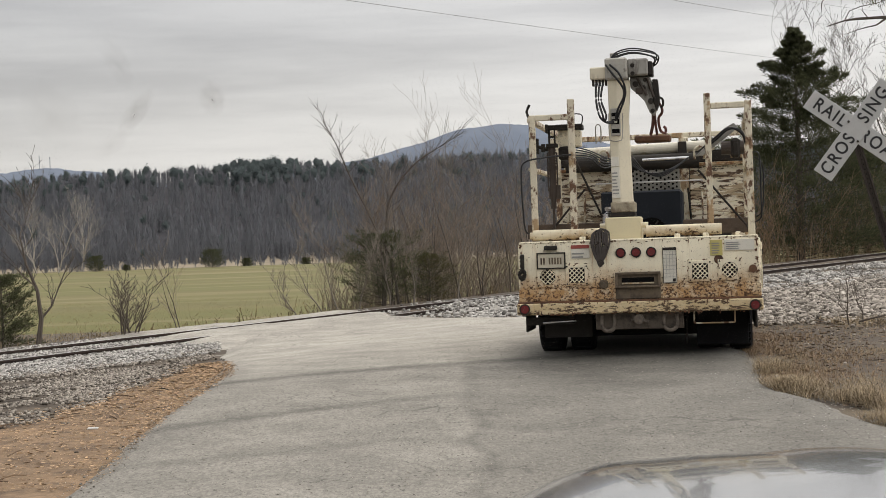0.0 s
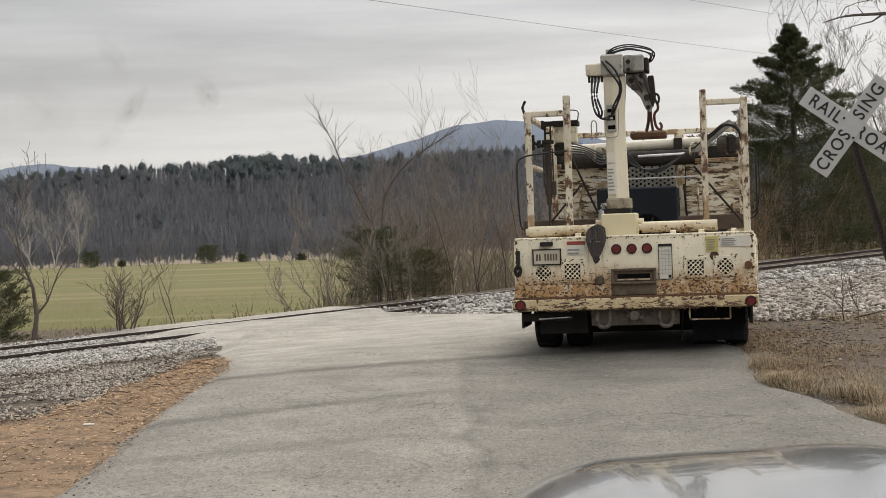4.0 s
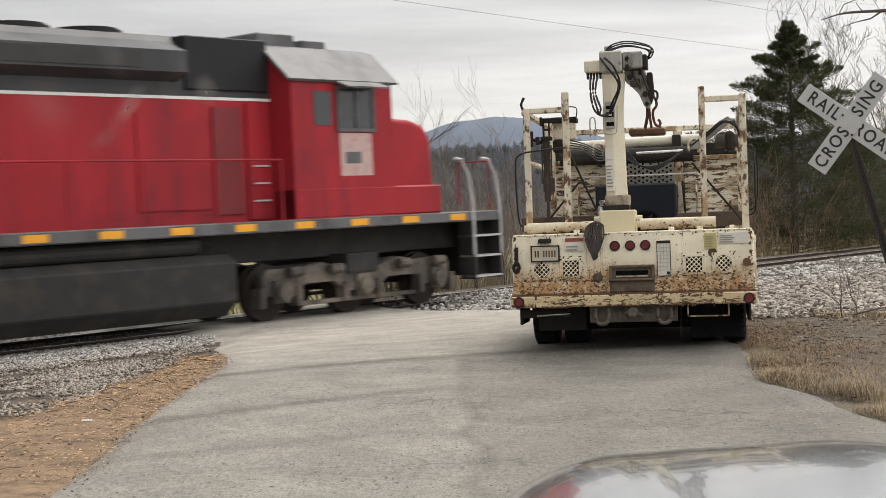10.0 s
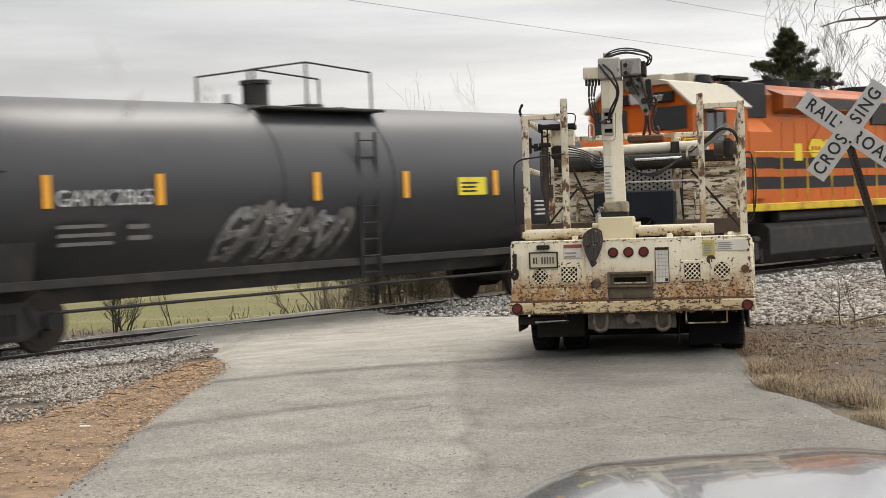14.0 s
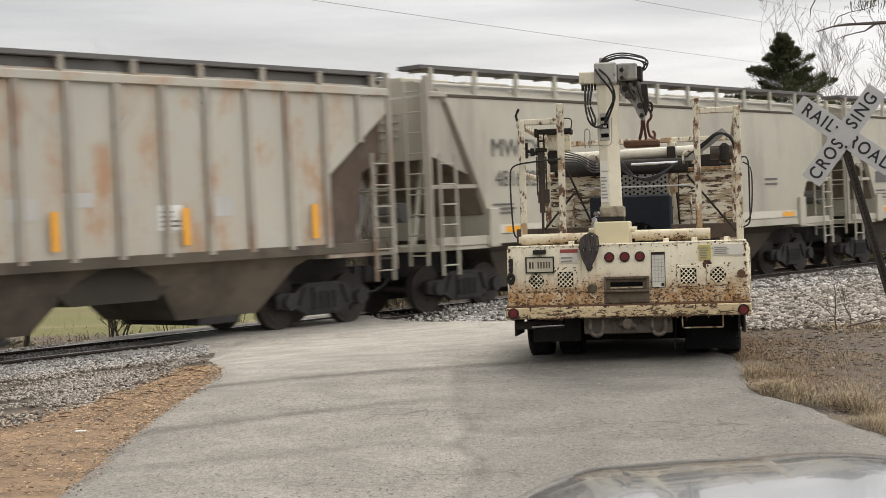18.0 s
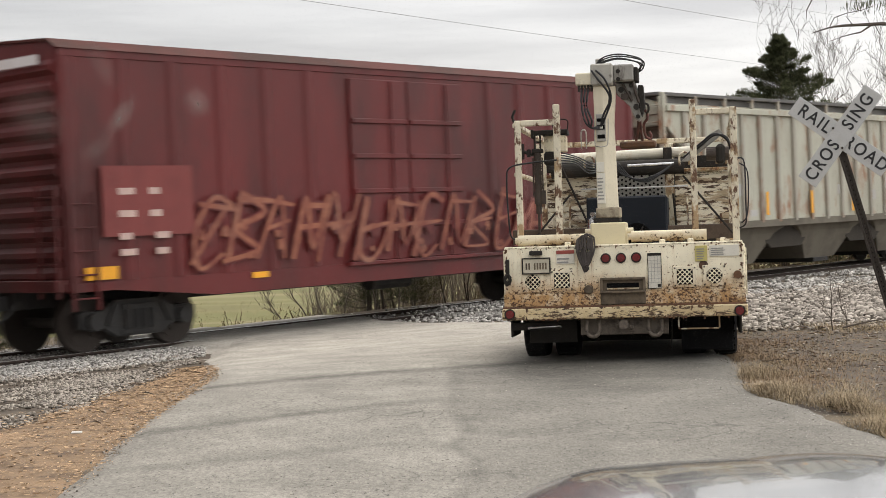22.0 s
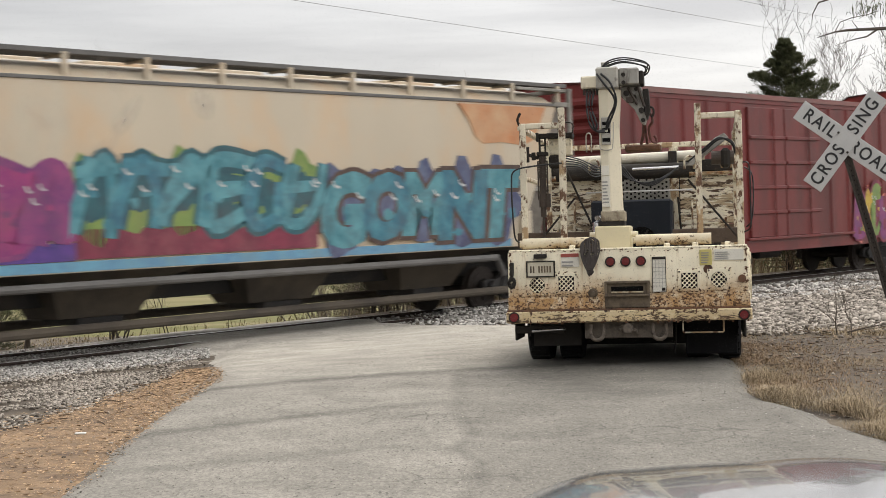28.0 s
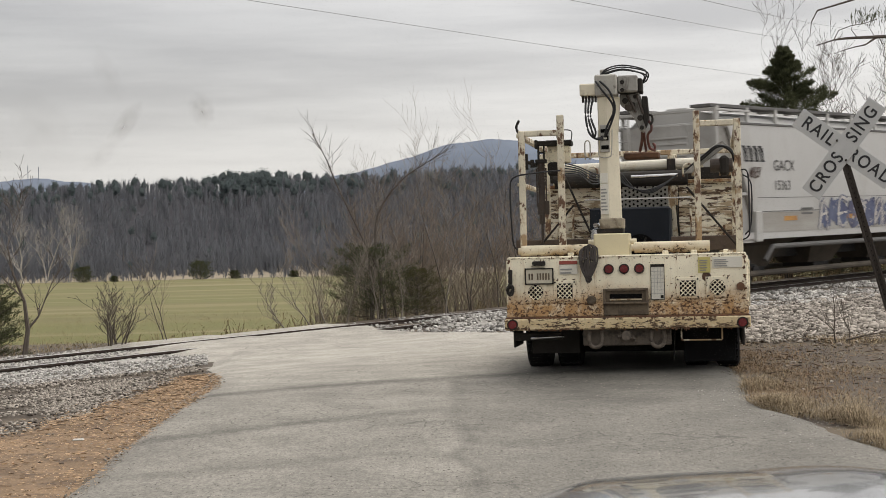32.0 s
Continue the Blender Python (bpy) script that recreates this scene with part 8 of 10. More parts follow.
    for z, h in ((2.47, 0.035), (2.39, 0.05), (2.30, 0.04)):
        bx("column_slot", -0.222, -0.145, 0.228, 0.25, z, z + h, M_VOID, parent=colp, b=0.003)
    bx("slot_clip", -0.20, -0.165, 0.224, 0.24, 2.40, 2.425, M_PAPER, parent=colp, b=0.003)
    rod("slot_loop", [(-0.25, 0.24, 2.5), (-0.25, 0.235, 2.26), (-0.22, 0.235, 2.22), (-0.15, 0.235, 2.22), (-0.12, 0.25, 2.26), (-0.11, 0.26, 2.5)], 0.005, M_CRANE2)
    bx("crane_head", -0.275, -0.05, 0.22, 0.56, 2.84, 3.06, M_CRANE2, b=0.015)
    bx("valve_block", -0.43, -0.265, 0.24, 0.52, 2.85, 2.975, M_CRANE, b=0.012)
    bm = bmesh.new()
    for i in range(5):
        box(bm, -0.41 + i * 0.032, -0.39 + i * 0.032, 0.26, 0.34, 2.79, 2.85)
    part("valve_fittings", bm, M_DARK, c)
    bx("head_cap", -0.225, -0.14, 0.3, 0.42, 3.06, 3.12, M_CRANE2, b=0.01)
    # folded arm: elbow block on the head, a cranked link hanging beside the column
    bx("elbow_block", -0.05, 0.155, 0.3, 0.7, 2.88, 3.05, M_ELBOW, b=0.014)
    bx("elbow_cheek", 0.155, 0.20, 0.34, 0.62, 2.88, 3.02, M_DARK, b=0.008)
    for z in (2.90, 2.98):
        bm = bmesh.new()
        cyl(bm, (0.0, 0.29, z), (0.0, 0.31, z), 0.022, 10)
        part("pin_head", bm, M_DARK, c)
    arm = bmesh.new()
    prism(arm, [(-0.04, 2.87), (0.17, 2.87), (0.215, 2.72), (0.235, 2.56), (0.20, 2.47), (0.155, 2.50), (0.11, 2.64), (0.02, 2.72), (-0.03, 2.76)], 0.42, 0.56)
    part("cranked_link", bevel(arm, 0.01), M_ELBOW, c)
    for x, z, r in ((0.02, 2.80, 0.03), (0.10, 2.76, 0.025), (0.17, 2.62, 0.03), (0.185, 2.52, 0.022), (0.12, 2.84, 0.02)):
        bm = bmesh.new()
        cyl(bm, (x, 0.43, z), (x, 0.395, z), r, 10)
        part("link_bolt", bm, M_DARK, c)
    for p, q in (((0.04, 2.86), (0.13, 2.68)), ((0.14, 2.86), (0.20, 2.66))):
        bm = bmesh.new()
        cyl(bm, (p[0], 0.40, p[1]), (q[0], 0.40, q[1]), 0.014, 8)
        part("link_rod", bm, M_HAMMER, c)
    bx("lock_plate", 0.02, 0.09, 0.39, 0.42, 2.70, 2.76, M_HAMMER, b=0.004)
    arm = bmesh.new()
    prism(arm, [(0.19, 2.84), (0.245, 2.84), (0.26, 2.62), (0.225, 2.52), (0.20, 2.60)], 0.40, 0.58)
    part("link_plate", bevel(arm, 0.006), M_DARK, c)
    bm = bmesh.new()
    cyl(bm, (0.0, 0.60, 2.9), (0.17, 0.64, 2.52), 0.016, 12)
    part("hydraulic_ram", bm, M_CHROME, c)
    # hook bars spread onto the pad that lies across the pipes
    rod("hook_bar", [(0.185, 0.55, 2.56), (0.17, 0.75, 2.42), (0.135, 0.95, 2.315)], 0.017, M_HOOK)
    rod("hook_bar", [(0.195, 0.55, 2.56), (0.195, 0.75, 2.42), (0.20, 0.95, 2.315)], 0.014, M_HOOK)
    rod("lifting_hook", [(0.25, 0.5, 2.60), (0.275, 0.5, 2.55), (0.275, 0.5, 2.50), (0.24, 0.55, 2.46), (0.235, 0.6, 2.40), (0.25, 0.7, 2.33), (0.29, 0.75, 2.31), (0.30, 0.75, 2.35), (0.28, 0.75, 2.38)], 0.014, M_HOOK)
    rod("chain_hook", [(0.235, 0.45, 2.66), (0.285, 0.45, 2.64), (0.29, 0.45, 2.58), (0.265, 0.45, 2.55)], 0.012, M_DARK)
    # hoses over the head and down the column
    for i, (h, xx) in enumerate(((3.13, 0.24), (3.11, 0.26), (3.09, 0.22), (3.08, 0.25))):
        rod("hydraulic_hose", [(-0.24, 0.3, 3.02), (-0.16, 0.3, h - 0.01), (0.0, 0.35, h + 0.03), (xx - 0.06, 0.42, h), (xx, 0.5, h - 0.04), (xx - 0.05, 0.6, 3.0), (0.05, 0.62, 2.99)], 0.0075, M_HOSE)
    for i, x in enumerate((-0.37, -0.335, -0.30)):
        rod("hydraulic_hose", [(x, 0.26, 2.81), (x - 0.01 * i, 0.2, 2.64), (x + 0.03, 0.16, 2.48), (-0.28, 0.17, 2.41), (-0.2, 0.22, 2.40 + 0.01 * i)], 0.011, M_HOSE)
    rod("hydraulic_hose", [(-0.26, 0.2, 2.99), (-0.2, 0.16, 2.9), (-0.1, 0.18, 2.76), (-0.09, 0.18, 2.66), (-0.16, 0.2, 2.52), (-0.18, 0.22, 2.42)], 0.011, M_HOSE)
    rod("hydraulic_hose", [(-0.22, 0.2, 2.99), (-0.12, 0.16, 2.88), (-0.07, 0.18, 2.7), (-0.13, 0.2, 2.52), (-0.17, 0.22, 2.44)], 0.011, M_HOSE)

    # pipe racks on both sides
    def post(x0, x1, y, z1, z0=1.2):
        return bx("rack_post", x0, x1, y, y + 0.065, z0, z1, M_POST)
    post(-1.075, -1.01, 0.25, 2.52)
    post(-0.675, -0.605, 0.25, 2.67)
    bx("rack_top_bar", -1.01, -0.675, 0.255, 0.31, 2.46, 2.52, M_POST)
    post(0.70, 0.765, 0.25, 2.66)
    post(1.10, 1.17, 0.25, 2.57)
    bx("rack_top_bar", 0.765, 1.10, 0.255, 0.31, 2.50, 2.56, M_POST)
    for x in (-1.10, 1.10):
        bx("rack_front_post", x, x + 0.065, 2.9, 2.965, 1.2, 2.55, M_POST)
        bx("rack_rail", x, x + 0.065, 0.32, 2.9, 2.45, 2.50, M_POST)
        bx("rack_low_rail", x, x + 0.065, 0.32, 2.9, 1.95, 1.99, M_POST)
    rod("stub_hook", [(-1.07, 0.27, 2.5), (-1.09, 0.27, 2.56), (-1.06, 0.27, 2.63)], 0.014, M_DARK)
    rod("side_hose", [(-0.64, 0.22, 2.10), (-0.9, 0.2, 2.08), (-1.12, 0.2, 2.04), (-1.16, 0.2, 1.9), (-1.15, 0.2, 1.5), (-1.13, 0.22, 1.33), (-1.06, 0.25, 1.30)], 0.009, M_HOSE)
    rod("side_hose", [(1.17, 0.25, 2.05), (1.23, 0.2, 2.0), (1.235, 0.2, 1.6), (1.23, 0.2, 1.4), (1.17, 0.25, 1.35)], 0.008, M_HOSE)
    rod("side_hose", [(1.18, 0.25, 2.0), (1.26, 0.22, 1.9), (1.25, 0.22, 1.5), (1.19, 0.25, 1.4)], 0.007, M_HOSE)
    # diagonal stays
    for p, q in (((-0.62, 0.4, 2.05), (-0.36, 0.4, 1.45)), ((0.62, 0.4, 1.9), (1.12, 0.4, 1.28)), ((-0.95, 0.4, 1.26), (-0.55, 0.6, 1.75))):
        bm = bmesh.new()
        cyl(bm, p, q, 0.011, 8)
        part("stay_rod", bm, M_DARK, c)
    bx("cross_bar", -0.45, 0.66, 0.8, 0.82, 1.80, 1.815, M_GREYRAIL, b=0.003)
    # breaker hammer hanging in the rack
    hx = -0.86
    bm = bmesh.new()
    cyl(bm, (hx, 0.42, 2.19), (hx, 0.42, 1.70), 0.036, 14)
    cyl(bm, (hx, 0.42, 2.00), (hx, 0.42, 1.96), 0.046, 14)
    cyl(bm, (hx, 0.42, 1.78), (hx, 0.42, 1.66), 0.044, 14)
    cyl(bm, (hx, 0.42, 1.66), (hx, 0.42, 1.56), 0.03, 10)
    cyl(bm, (hx, 0.42, 1.56), (hx, 0.42, 1.34), 0.014, 8)
    for k in range(6):
        cyl(bm, (hx, 0.42, 2.17 - k * 0.028), (hx, 0.42, 2.158 - k * 0.028), 0.044, 12)
    for dx in (-0.048, 0.048):
        cyl(bm, (hx + dx, 0.42, 2.14), (hx + dx, 0.42, 1.74), 0.008, 8)
    box(bm, hx + 0.03, hx + 0.075, 0.40, 0.44, 1.66, 1.80)
    part("breaker_hammer", bm, M_HAMMER, c)
    bm = bmesh.new()
    box(bm, hx - 0.055, hx + 0.06, 0.37, 0.47, 2.19, 2.23)
    box(bm, hx - 0.035, hx - 0.015, 0.40, 0.44, 2.23, 2.38)
    box(bm, hx + 0.025, hx + 0.04, 0.40, 0.44, 2.23, 2.38)
    box(bm, hx - 0.02, hx + 0.03, 0.41, 0.43, 2.29, 2.31)
    box(bm, hx - 0.05, hx + 0.20, 0.38, 0.46, 2.37, 2.42)
    box(bm, hx - 0.06, hx - 0.03, 0.37, 0.47, 2.34, 2.43)
    part("hammer_carriage", bevel(bm, 0.006), M_DARK, c)
    bx("control_box", -0.80, -0.57, 0.5, 0.7, 2.20, 2.37, M_TPAINT)
    bx("control_lid", -0.82, -0.55, 0.48, 0.72, 2.375, 2.43, M_DARK)
    bx("dark_valve", -0.80, -0.68, 0.46, 0.6, 2.06, 2.20, M_DARK, b=0.02)
    rod("guard_wire", [(-0.70, 0.6, 2.43), (-0.70, 0.6, 2.53), (-0.56, 0.6, 2.53), (-0.56, 0.6, 2.43)], 0.006, M_DARK)
    for x, z in ((-0.44, 2.42), (-0.21, 2.50)):
        rod("guard_wire", [(x, 0.9, 2.24), (x, 0.9, z), (x + 0.05, 0.9, z), (x + 0.05, 0.9, 2.24)], 0.007, M_CRANE2)
    bm = bmesh.new()
    cyl(bm, (-1.04, 0.42, 2.22), (-0.90, 0.42, 2.17), 0.018, 8)
    cyl(bm, (-1.02, 0.42, 2.13), (-1.02, 0.42, 2.29), 0.026, 8)
    cyl(bm, (-0.95, 0.42, 2.15), (-0.95, 0.42, 2.23), 0.022, 8)
    part("clamp_handle", bm, M_DARK, c)
    for i in range(5):
        rod("tool_cable", [(-0.66, 0.5, 2.2 - i * 0.03), (-0.5, 0.8, 2.16 - 0.02 * i), (-0.4, 1.4, 2.12 - 0.03 * i), (-0.25, 1.9, 2.08)], 0.007, M_HOSE)
    # headboard behind the cab, with its peeling boards, posts and black compressor
    HY = 3.15
    bx("headboard_beam", -1.2, 1.2, HY, HY + 0.12, 2.10, 2.24, M_DARK)
    bx("headboard_top", -1.2, 1.2, HY + 0.02, HY + 0.1, 2.40, 2.46, M_POST)
    for i in range(6):
        z = 1.18 + i * 0.145
        bx("peeling_board", -1.12, -0.42, HY + 0.0 + 0.006 * (i % 2), HY + 0.05, z, z + 0.14, M_PEEL, b=0.005)
        bx("peeling_board", 0.48, 1.2, HY + 0.0 + 0.006 * (i % 2), HY + 0.05, z, z + 0.14, M_PEEL, b=0.005)
    bx("board_ledge", -1.15, -0.4, HY - 0.06, HY, 2.03, 2.07, M_TRUST)
    bx("board_ledge", 0.45, 1.22, HY - 0.06, HY, 2.05, 2.09, M_TRUST)
    for x in (-0.42, 0.36):
        bx("headboard_post", x, x + 0.11, HY - 0.05, HY + 0.06, 1.1, 2.4, M_POST)
    mp = bx("punched_panel", -0.28, 0.36, HY - 0.06, HY - 0.04, 1.755, 2.055, M_CRANE2, b=0.003)
    bm = bmesh.new()
    for i in range(13):
        for j in range(5):
            x, z = -0.24 + i * 0.047, 1.795 + j * 0.055 + (0.0 if i % 2 else 0.02)
            cyl(bm, (x, HY - 0.061, z), (x, HY - 0.065, z), 0.014, 7)
    tagged(part("perforation", bm, M_VOID, mp), kind="stuff")
    cb = bx("compressor", -0.52, 0.40, 2.3, HY - 0.06, 1.0, 1.76, M_BLACKBOX, b=0.02)
    bm = bmesh.new()
    cyl(bm, (0.05, 2.3, 1.28), (0.05, 2.27, 1.28), 0.17, 28)
    part("fan_shroud", bm, M_VOID, cb)
    bm = bmesh.new()
    for a in range(6):
        t = a * math.pi / 3
        cyl(bm, (0.05, 2.265, 1.28), (0.05 + 0.15 * math.cos(t), 2.265, 1.28 + 0.15 * math.sin(t)), 0.012, 5)
    part("fan_guard", bm, M_DARK, cb)
    bm = bmesh.new()
    tube(bm, [(-0.46, 2.2, 1.25), (-0.46, 2.2, 1.5), (-0.44, 2.25, 1.55), (-0.40, 2.3, 1.56)], 0.045, 12)
    part("exhaust_elbow", bm, M_CHROME, c)
    # pipe, chrome rod and hoses across the top
    bm = bmesh.new()
    cyl(bm, (-0.95, 2.85, 2.24), (0.78, 2.85, 2.28), 0.06, 18)
    part("white_pipe", bm, M_PIPEW, c)
    bm = bmesh.new()
    cyl(bm, (-0.95, 2.7, 2.10), (0.6, 2.7, 2.10), 0.09, 18)
    part("dark_drum", bm, M_DARK, c)
    bm = bmesh.new()
    cyl(bm, (-0.02, 2.0, 2.09), (0.50, 2.0, 2.10), 0.02, 12)
    part("chrome_ram", bm, M_CHROME, c)
    bx("lift_pad", -0.04, 0.34, 0.95, 1.2, 2.235, 2.305, M_RUSTY, b=0.015)
    bx("pipe_strap", 0.36, 0.46, 2.75, 2.95, 2.14, 2.33, M_DARK)
    for i in range(4):
        rod("hanging_hose", [(-0.2 + i * 0.03, 1.8, 2.12), (-0.05 + i * 0.03, 1.75, 1.98 - 0.012 * i), (0.15 + 0.02 * i, 1.75, 1.93 - 0.01 * i), (0.35 + 0.01 * i, 1.8, 2.0), (0.5, 1.85, 2.1)], 0.007, M_HOSE)
    bm = bmesh.new()
    prism(bm, [(0.58, 2.09), (0.66, 2.09), (1.05, 2.38), (1.0, 2.43), (0.9, 2.38)], 1.45, 1.53)
    part("slanted_jib", bevel(bm, 0.006), M_ELBOW, c)
    for i in range(2):
        rod("bundled_hose", [(0.62, 1.5, 2.12 + i * 0.02), (0.8, 1.4, 2.25 + i * 0.025), (0.95, 1.35, 2.36 + i * 0.012), (1.08, 1.4, 2.33 - i * 0.02), (1.12, 1.5, 2.2)], 0.013, M_HOSE)
    bx("winch_housing", 0.96, 1.06, 1.3, 1.6, 2.05, 2.26, M_DARK, b=0.03)
    bm = bmesh.new()
    cyl(bm, (0.86, 1.4, 2.16), (1.1, 1.4, 2.16), 0.075, 16)
    part("winch_drum", bm, M_HAMMER, c)
    for x in (-0.42, 0.62, 1.02):
        rod("lifting_ring", [(x - 0.05, 1.6, 2.06), (x - 0.05, 1.6, 2.16), (x, 1.6, 2.2), (x + 0.05, 1.6, 2.16), (x + 0.05, 1.6, 2.06)], 0.012, M_POST)
    # odds and ends in the bed
    rnd = random.Random(5)
    for i in range(12):
        x = rnd.choice((rnd.uniform(-1.0, -0.5), rnd.uniform(0.45, 1.0)))
        y = rnd.uniform(2.2, 3.0)
        m = rnd.choice((M_TRUST, M_RUSTY, M_DARK, M_PAPER, M_LORANGE))
        bm = bmesh.new()
        cyl(bm, (x - 0.12, y, 1.24 + rnd.uniform(0, 0.08)), (x + 0.16, y + 0.1, 1.26 + rnd.uniform(0, 0.12)), rnd.uniform(0.02, 0.045), 8)
        part("loose_tool", bm, m, c)
    for x in (-1.02, -0.78, -0.52, 0.5, 0.62, 1.0):
        bm = bmesh.new()
        cyl(bm, (x, 2.9 + 0.2 * rnd.random(), 1.15), (x + rnd.uniform(-0.06, 0.06), 3.0, rnd.uniform(1.5, 1.8)), 0.014, 6)
        part("upright_rod", bm, rnd.choice((M_POST, M_RUSTY, M_DARK)), c)
    for i in range(6):
        x = rnd.choice((rnd.uniform(-0.95, -0.55), rnd.uniform(0.5, 0.95)))
        y = rnd.uniform(1.2, 2.6)
        bx("tool_crate", x - 0.14, x + 0.14, y, y + 0.3, 1.0, rnd.uniform(1.26, 1.38), rnd.choice((M_RUSTY, M_DARK, M_HAMMER)))
    bx("bed_rim_board", -1.15, -0.36, 0.5, 0.54, 1.25, 1.40, M_BEAM)
    bx("bed_rim_board", 0.45, 1.15, 0.5, 0.54, 1.25, 1.40, M_BEAM)
    # chassis, hitch, wheels, cab
    for x in (-0.43, 0.43):
        bx("chassis_rail", x - 0.04, x + 0.04, 0.15, 6.6, 0.55, 0.75, M_DARK)
    hp = bx("hitch_plate", -0.44, 0.44, 0.1, 0.15, 0.315, 0.50, M_HITCH)
    for x in (-0.31, 0.31):
        rod("shackle", [(x - 0.06, 0.06, 0.46), (x - 0.065, 0.03, 0.36), (x - 0.03, 0.02, 0.31), (x + 0.03, 0.02, 0.31), (x + 0.065, 0.03, 0.36), (x + 0.06, 0.06, 0.46)], 0.02, M_HITCH, parent=hp)
    bm = bmesh.new()
    cyl(bm, (0.0, 0.1, 0.42), (0.0, -0.03, 0.42), 0.05, 12)
    cyl(bm, (-0.07, 0.06, 0.44), (0.09, 0.05, 0.38), 0.022, 8)
    cyl(bm, (0.05, 0.06, 0.47), (-0.08, 0.04, 0.40), 0.018, 8)
    part("pintle_hook", bm, M_HITCH, hp)
    bx("step_bracket", -1.16, -0.66, 0.18, 0.26, 0.37, 0.45, M_DARK)
    rod("step_rod", [(-0.98, 0.16, 0.395), (-0.64, 0.16, 0.41)], 0.014, M_CHROME)
    bx("mud_flap", -1.02, -0.52, 0.62, 0.64, 0.21, 0.60, M_FLAP)
    bx("mud_flap", 0.55, 1.08, 0.72, 0.74, 0.10, 0.60, M_RUBBER)
    part("under_loop", tube(bmesh.new(), [(0.54, 0.12, 0.49), (0.54, 0.12, 0.365), (0.545, 0.12, 0.36), (0.935, 0.12, 0.36), (0.94, 0.12, 0.365), (0.94, 0.12, 0.49)], 0.008, 6), M_POST, c)
    rod("dangling_chain", [(0.47, 0.4, 0.5), (0.46, 0.4, 0.3), (0.45, 0.4, 0.14)], 0.008, M_DARK)

    def tyre(x, y, w=0.24, r=0.46):
        bm = bmesh.new()
        ringp = []
        for dx, rr in ((-0.5, 0.62), (-0.5, 0.9), (-0.38, 0.99), (-0.2, 1.0), (0.2, 1.0), (0.38, 0.99), (0.5, 0.9), (0.5, 0.62)):
            ringp.append([(x + dx * w, y + rr * r * math.cos(2 * math.pi * k / 32), r + rr * r * math.sin(2 * math.pi * k / 32)) for k in range(32)])
        loft(bm, ringp)
        for k in range(32):
            t = 2 * math.pi * k / 32
            box(bm, x - w * 0.42, x + w * 0.42, -0.015, 0.015, r - 0.004, r + 0.012, Matrix.Translation((0, y, r)) @ Matrix.Rotation(t, 4, "X") @ Matrix.Translation((0, 0, -0)))
        ty = part("tyre", bm, M_RUBBER, c)
        bm = bmesh.new()
        cyl(bm, (x - w * 0.4, y, r), (x + w * 0.4, y, r), r * 0.6, 20)
        cyl(bm, (x - w * 0.5, y, r), (x + w * 0.5, y, r), r * 0.25, 12)
        part("wheel_rim", bm, M_CRANE2, ty)
    for x in (-1.0, -0.67, 0.67, 1.0):
        tyre(x, 1.3)
    for x in (-0.98, 0.98):
        tyre(x, 5.6)
    bm = bmesh.new()
    cyl(bm, (-0.95, 1.3, 0.46), (0.95, 1.3, 0.46), 0.09, 12)
    bmesh.ops.create_uvsphere(bm, u_segments=16, v_segments=10, radius=0.22, matrix=pose(0, 1.3, 0.46))
    part("rear_axle", bm, M_DARK, c)
    # unseen bodies added from here on to keep light from under the truck
    bx("mid_light_block", -1.1, 1.1, 1.85, 2.85, 0.14, 0.9, M_DARK)
    bx("spring_pack", -0.56, -0.44, 0.8, 1.9, 0.42, 0.58, M_DARK)
    bx("spring_pack", 0.44, 0.56, 0.8, 1.9, 0.42, 0.58, M_DARK)
    bx("belly_light_block", -1.12, 1.12, 0.16, 3.1, 0.52, 0.58, M_VOID)
    for sg in (-1, 1):
        bx("side_light_block", sg * 1.17 - 0.015, sg * 1.17 + 0.015, 1.85, 3.2, 0.2, 0.64, M_DARK)
    bx("cab_light_block", -1.12, -0.55, 3.3, 4.8, 0.2, 0.78, M_DARK)
    bx("cab_light_block", 0.55, 1.12, 3.3, 4.8, 0.2, 0.78, M_DARK)
    bx("transmission", -0.4, 0.4, 2.9, 4.3, 0.24, 0.8, M_DARK)
    for sg in (-1, 1):
        bx("rear_light_block", sg * 1.15 - 0.012, sg * 1.15 + 0.012, 0.2, 0.85, 0.3, 0.62, M_DARK)
    bx("front_light_block", -0.55, 0.55, 4.2, 6.6, 0.3, 0.9, M_DARK)
    bx("front_bumper", -1.15, 1.15, 6.7, 6.85, 0.38, 0.72, M_DARK)
    bm = bmesh.new()
    prism(bm, [(3.35, 0.75), (3.35, 2.12), (3.5, 2.2), (4.9, 2.2), (5.25, 1.6), (6.7, 1.45), (6.75, 0.75)], -1.05, 1.05, "x")
    part("cab", bevel(bm, 0.05, 2), M_TPAINT, c)
    bx("rear_window", -0.5, 0.5, 3.34, 3.36, 1.6, 2.05, M_GLASS)
    bx("windscreen", -0.9, 0.9, 5.02, 5.05, 1.7, 2.1, M_GLASS)
    for s in (-1, 1):
        bx("cab_window", s * 1.05 - 0.01, s * 1.05 + 0.01, 3.7, 4.7, 1.55, 2.05, M_GLASS)
    return c


service_truck()

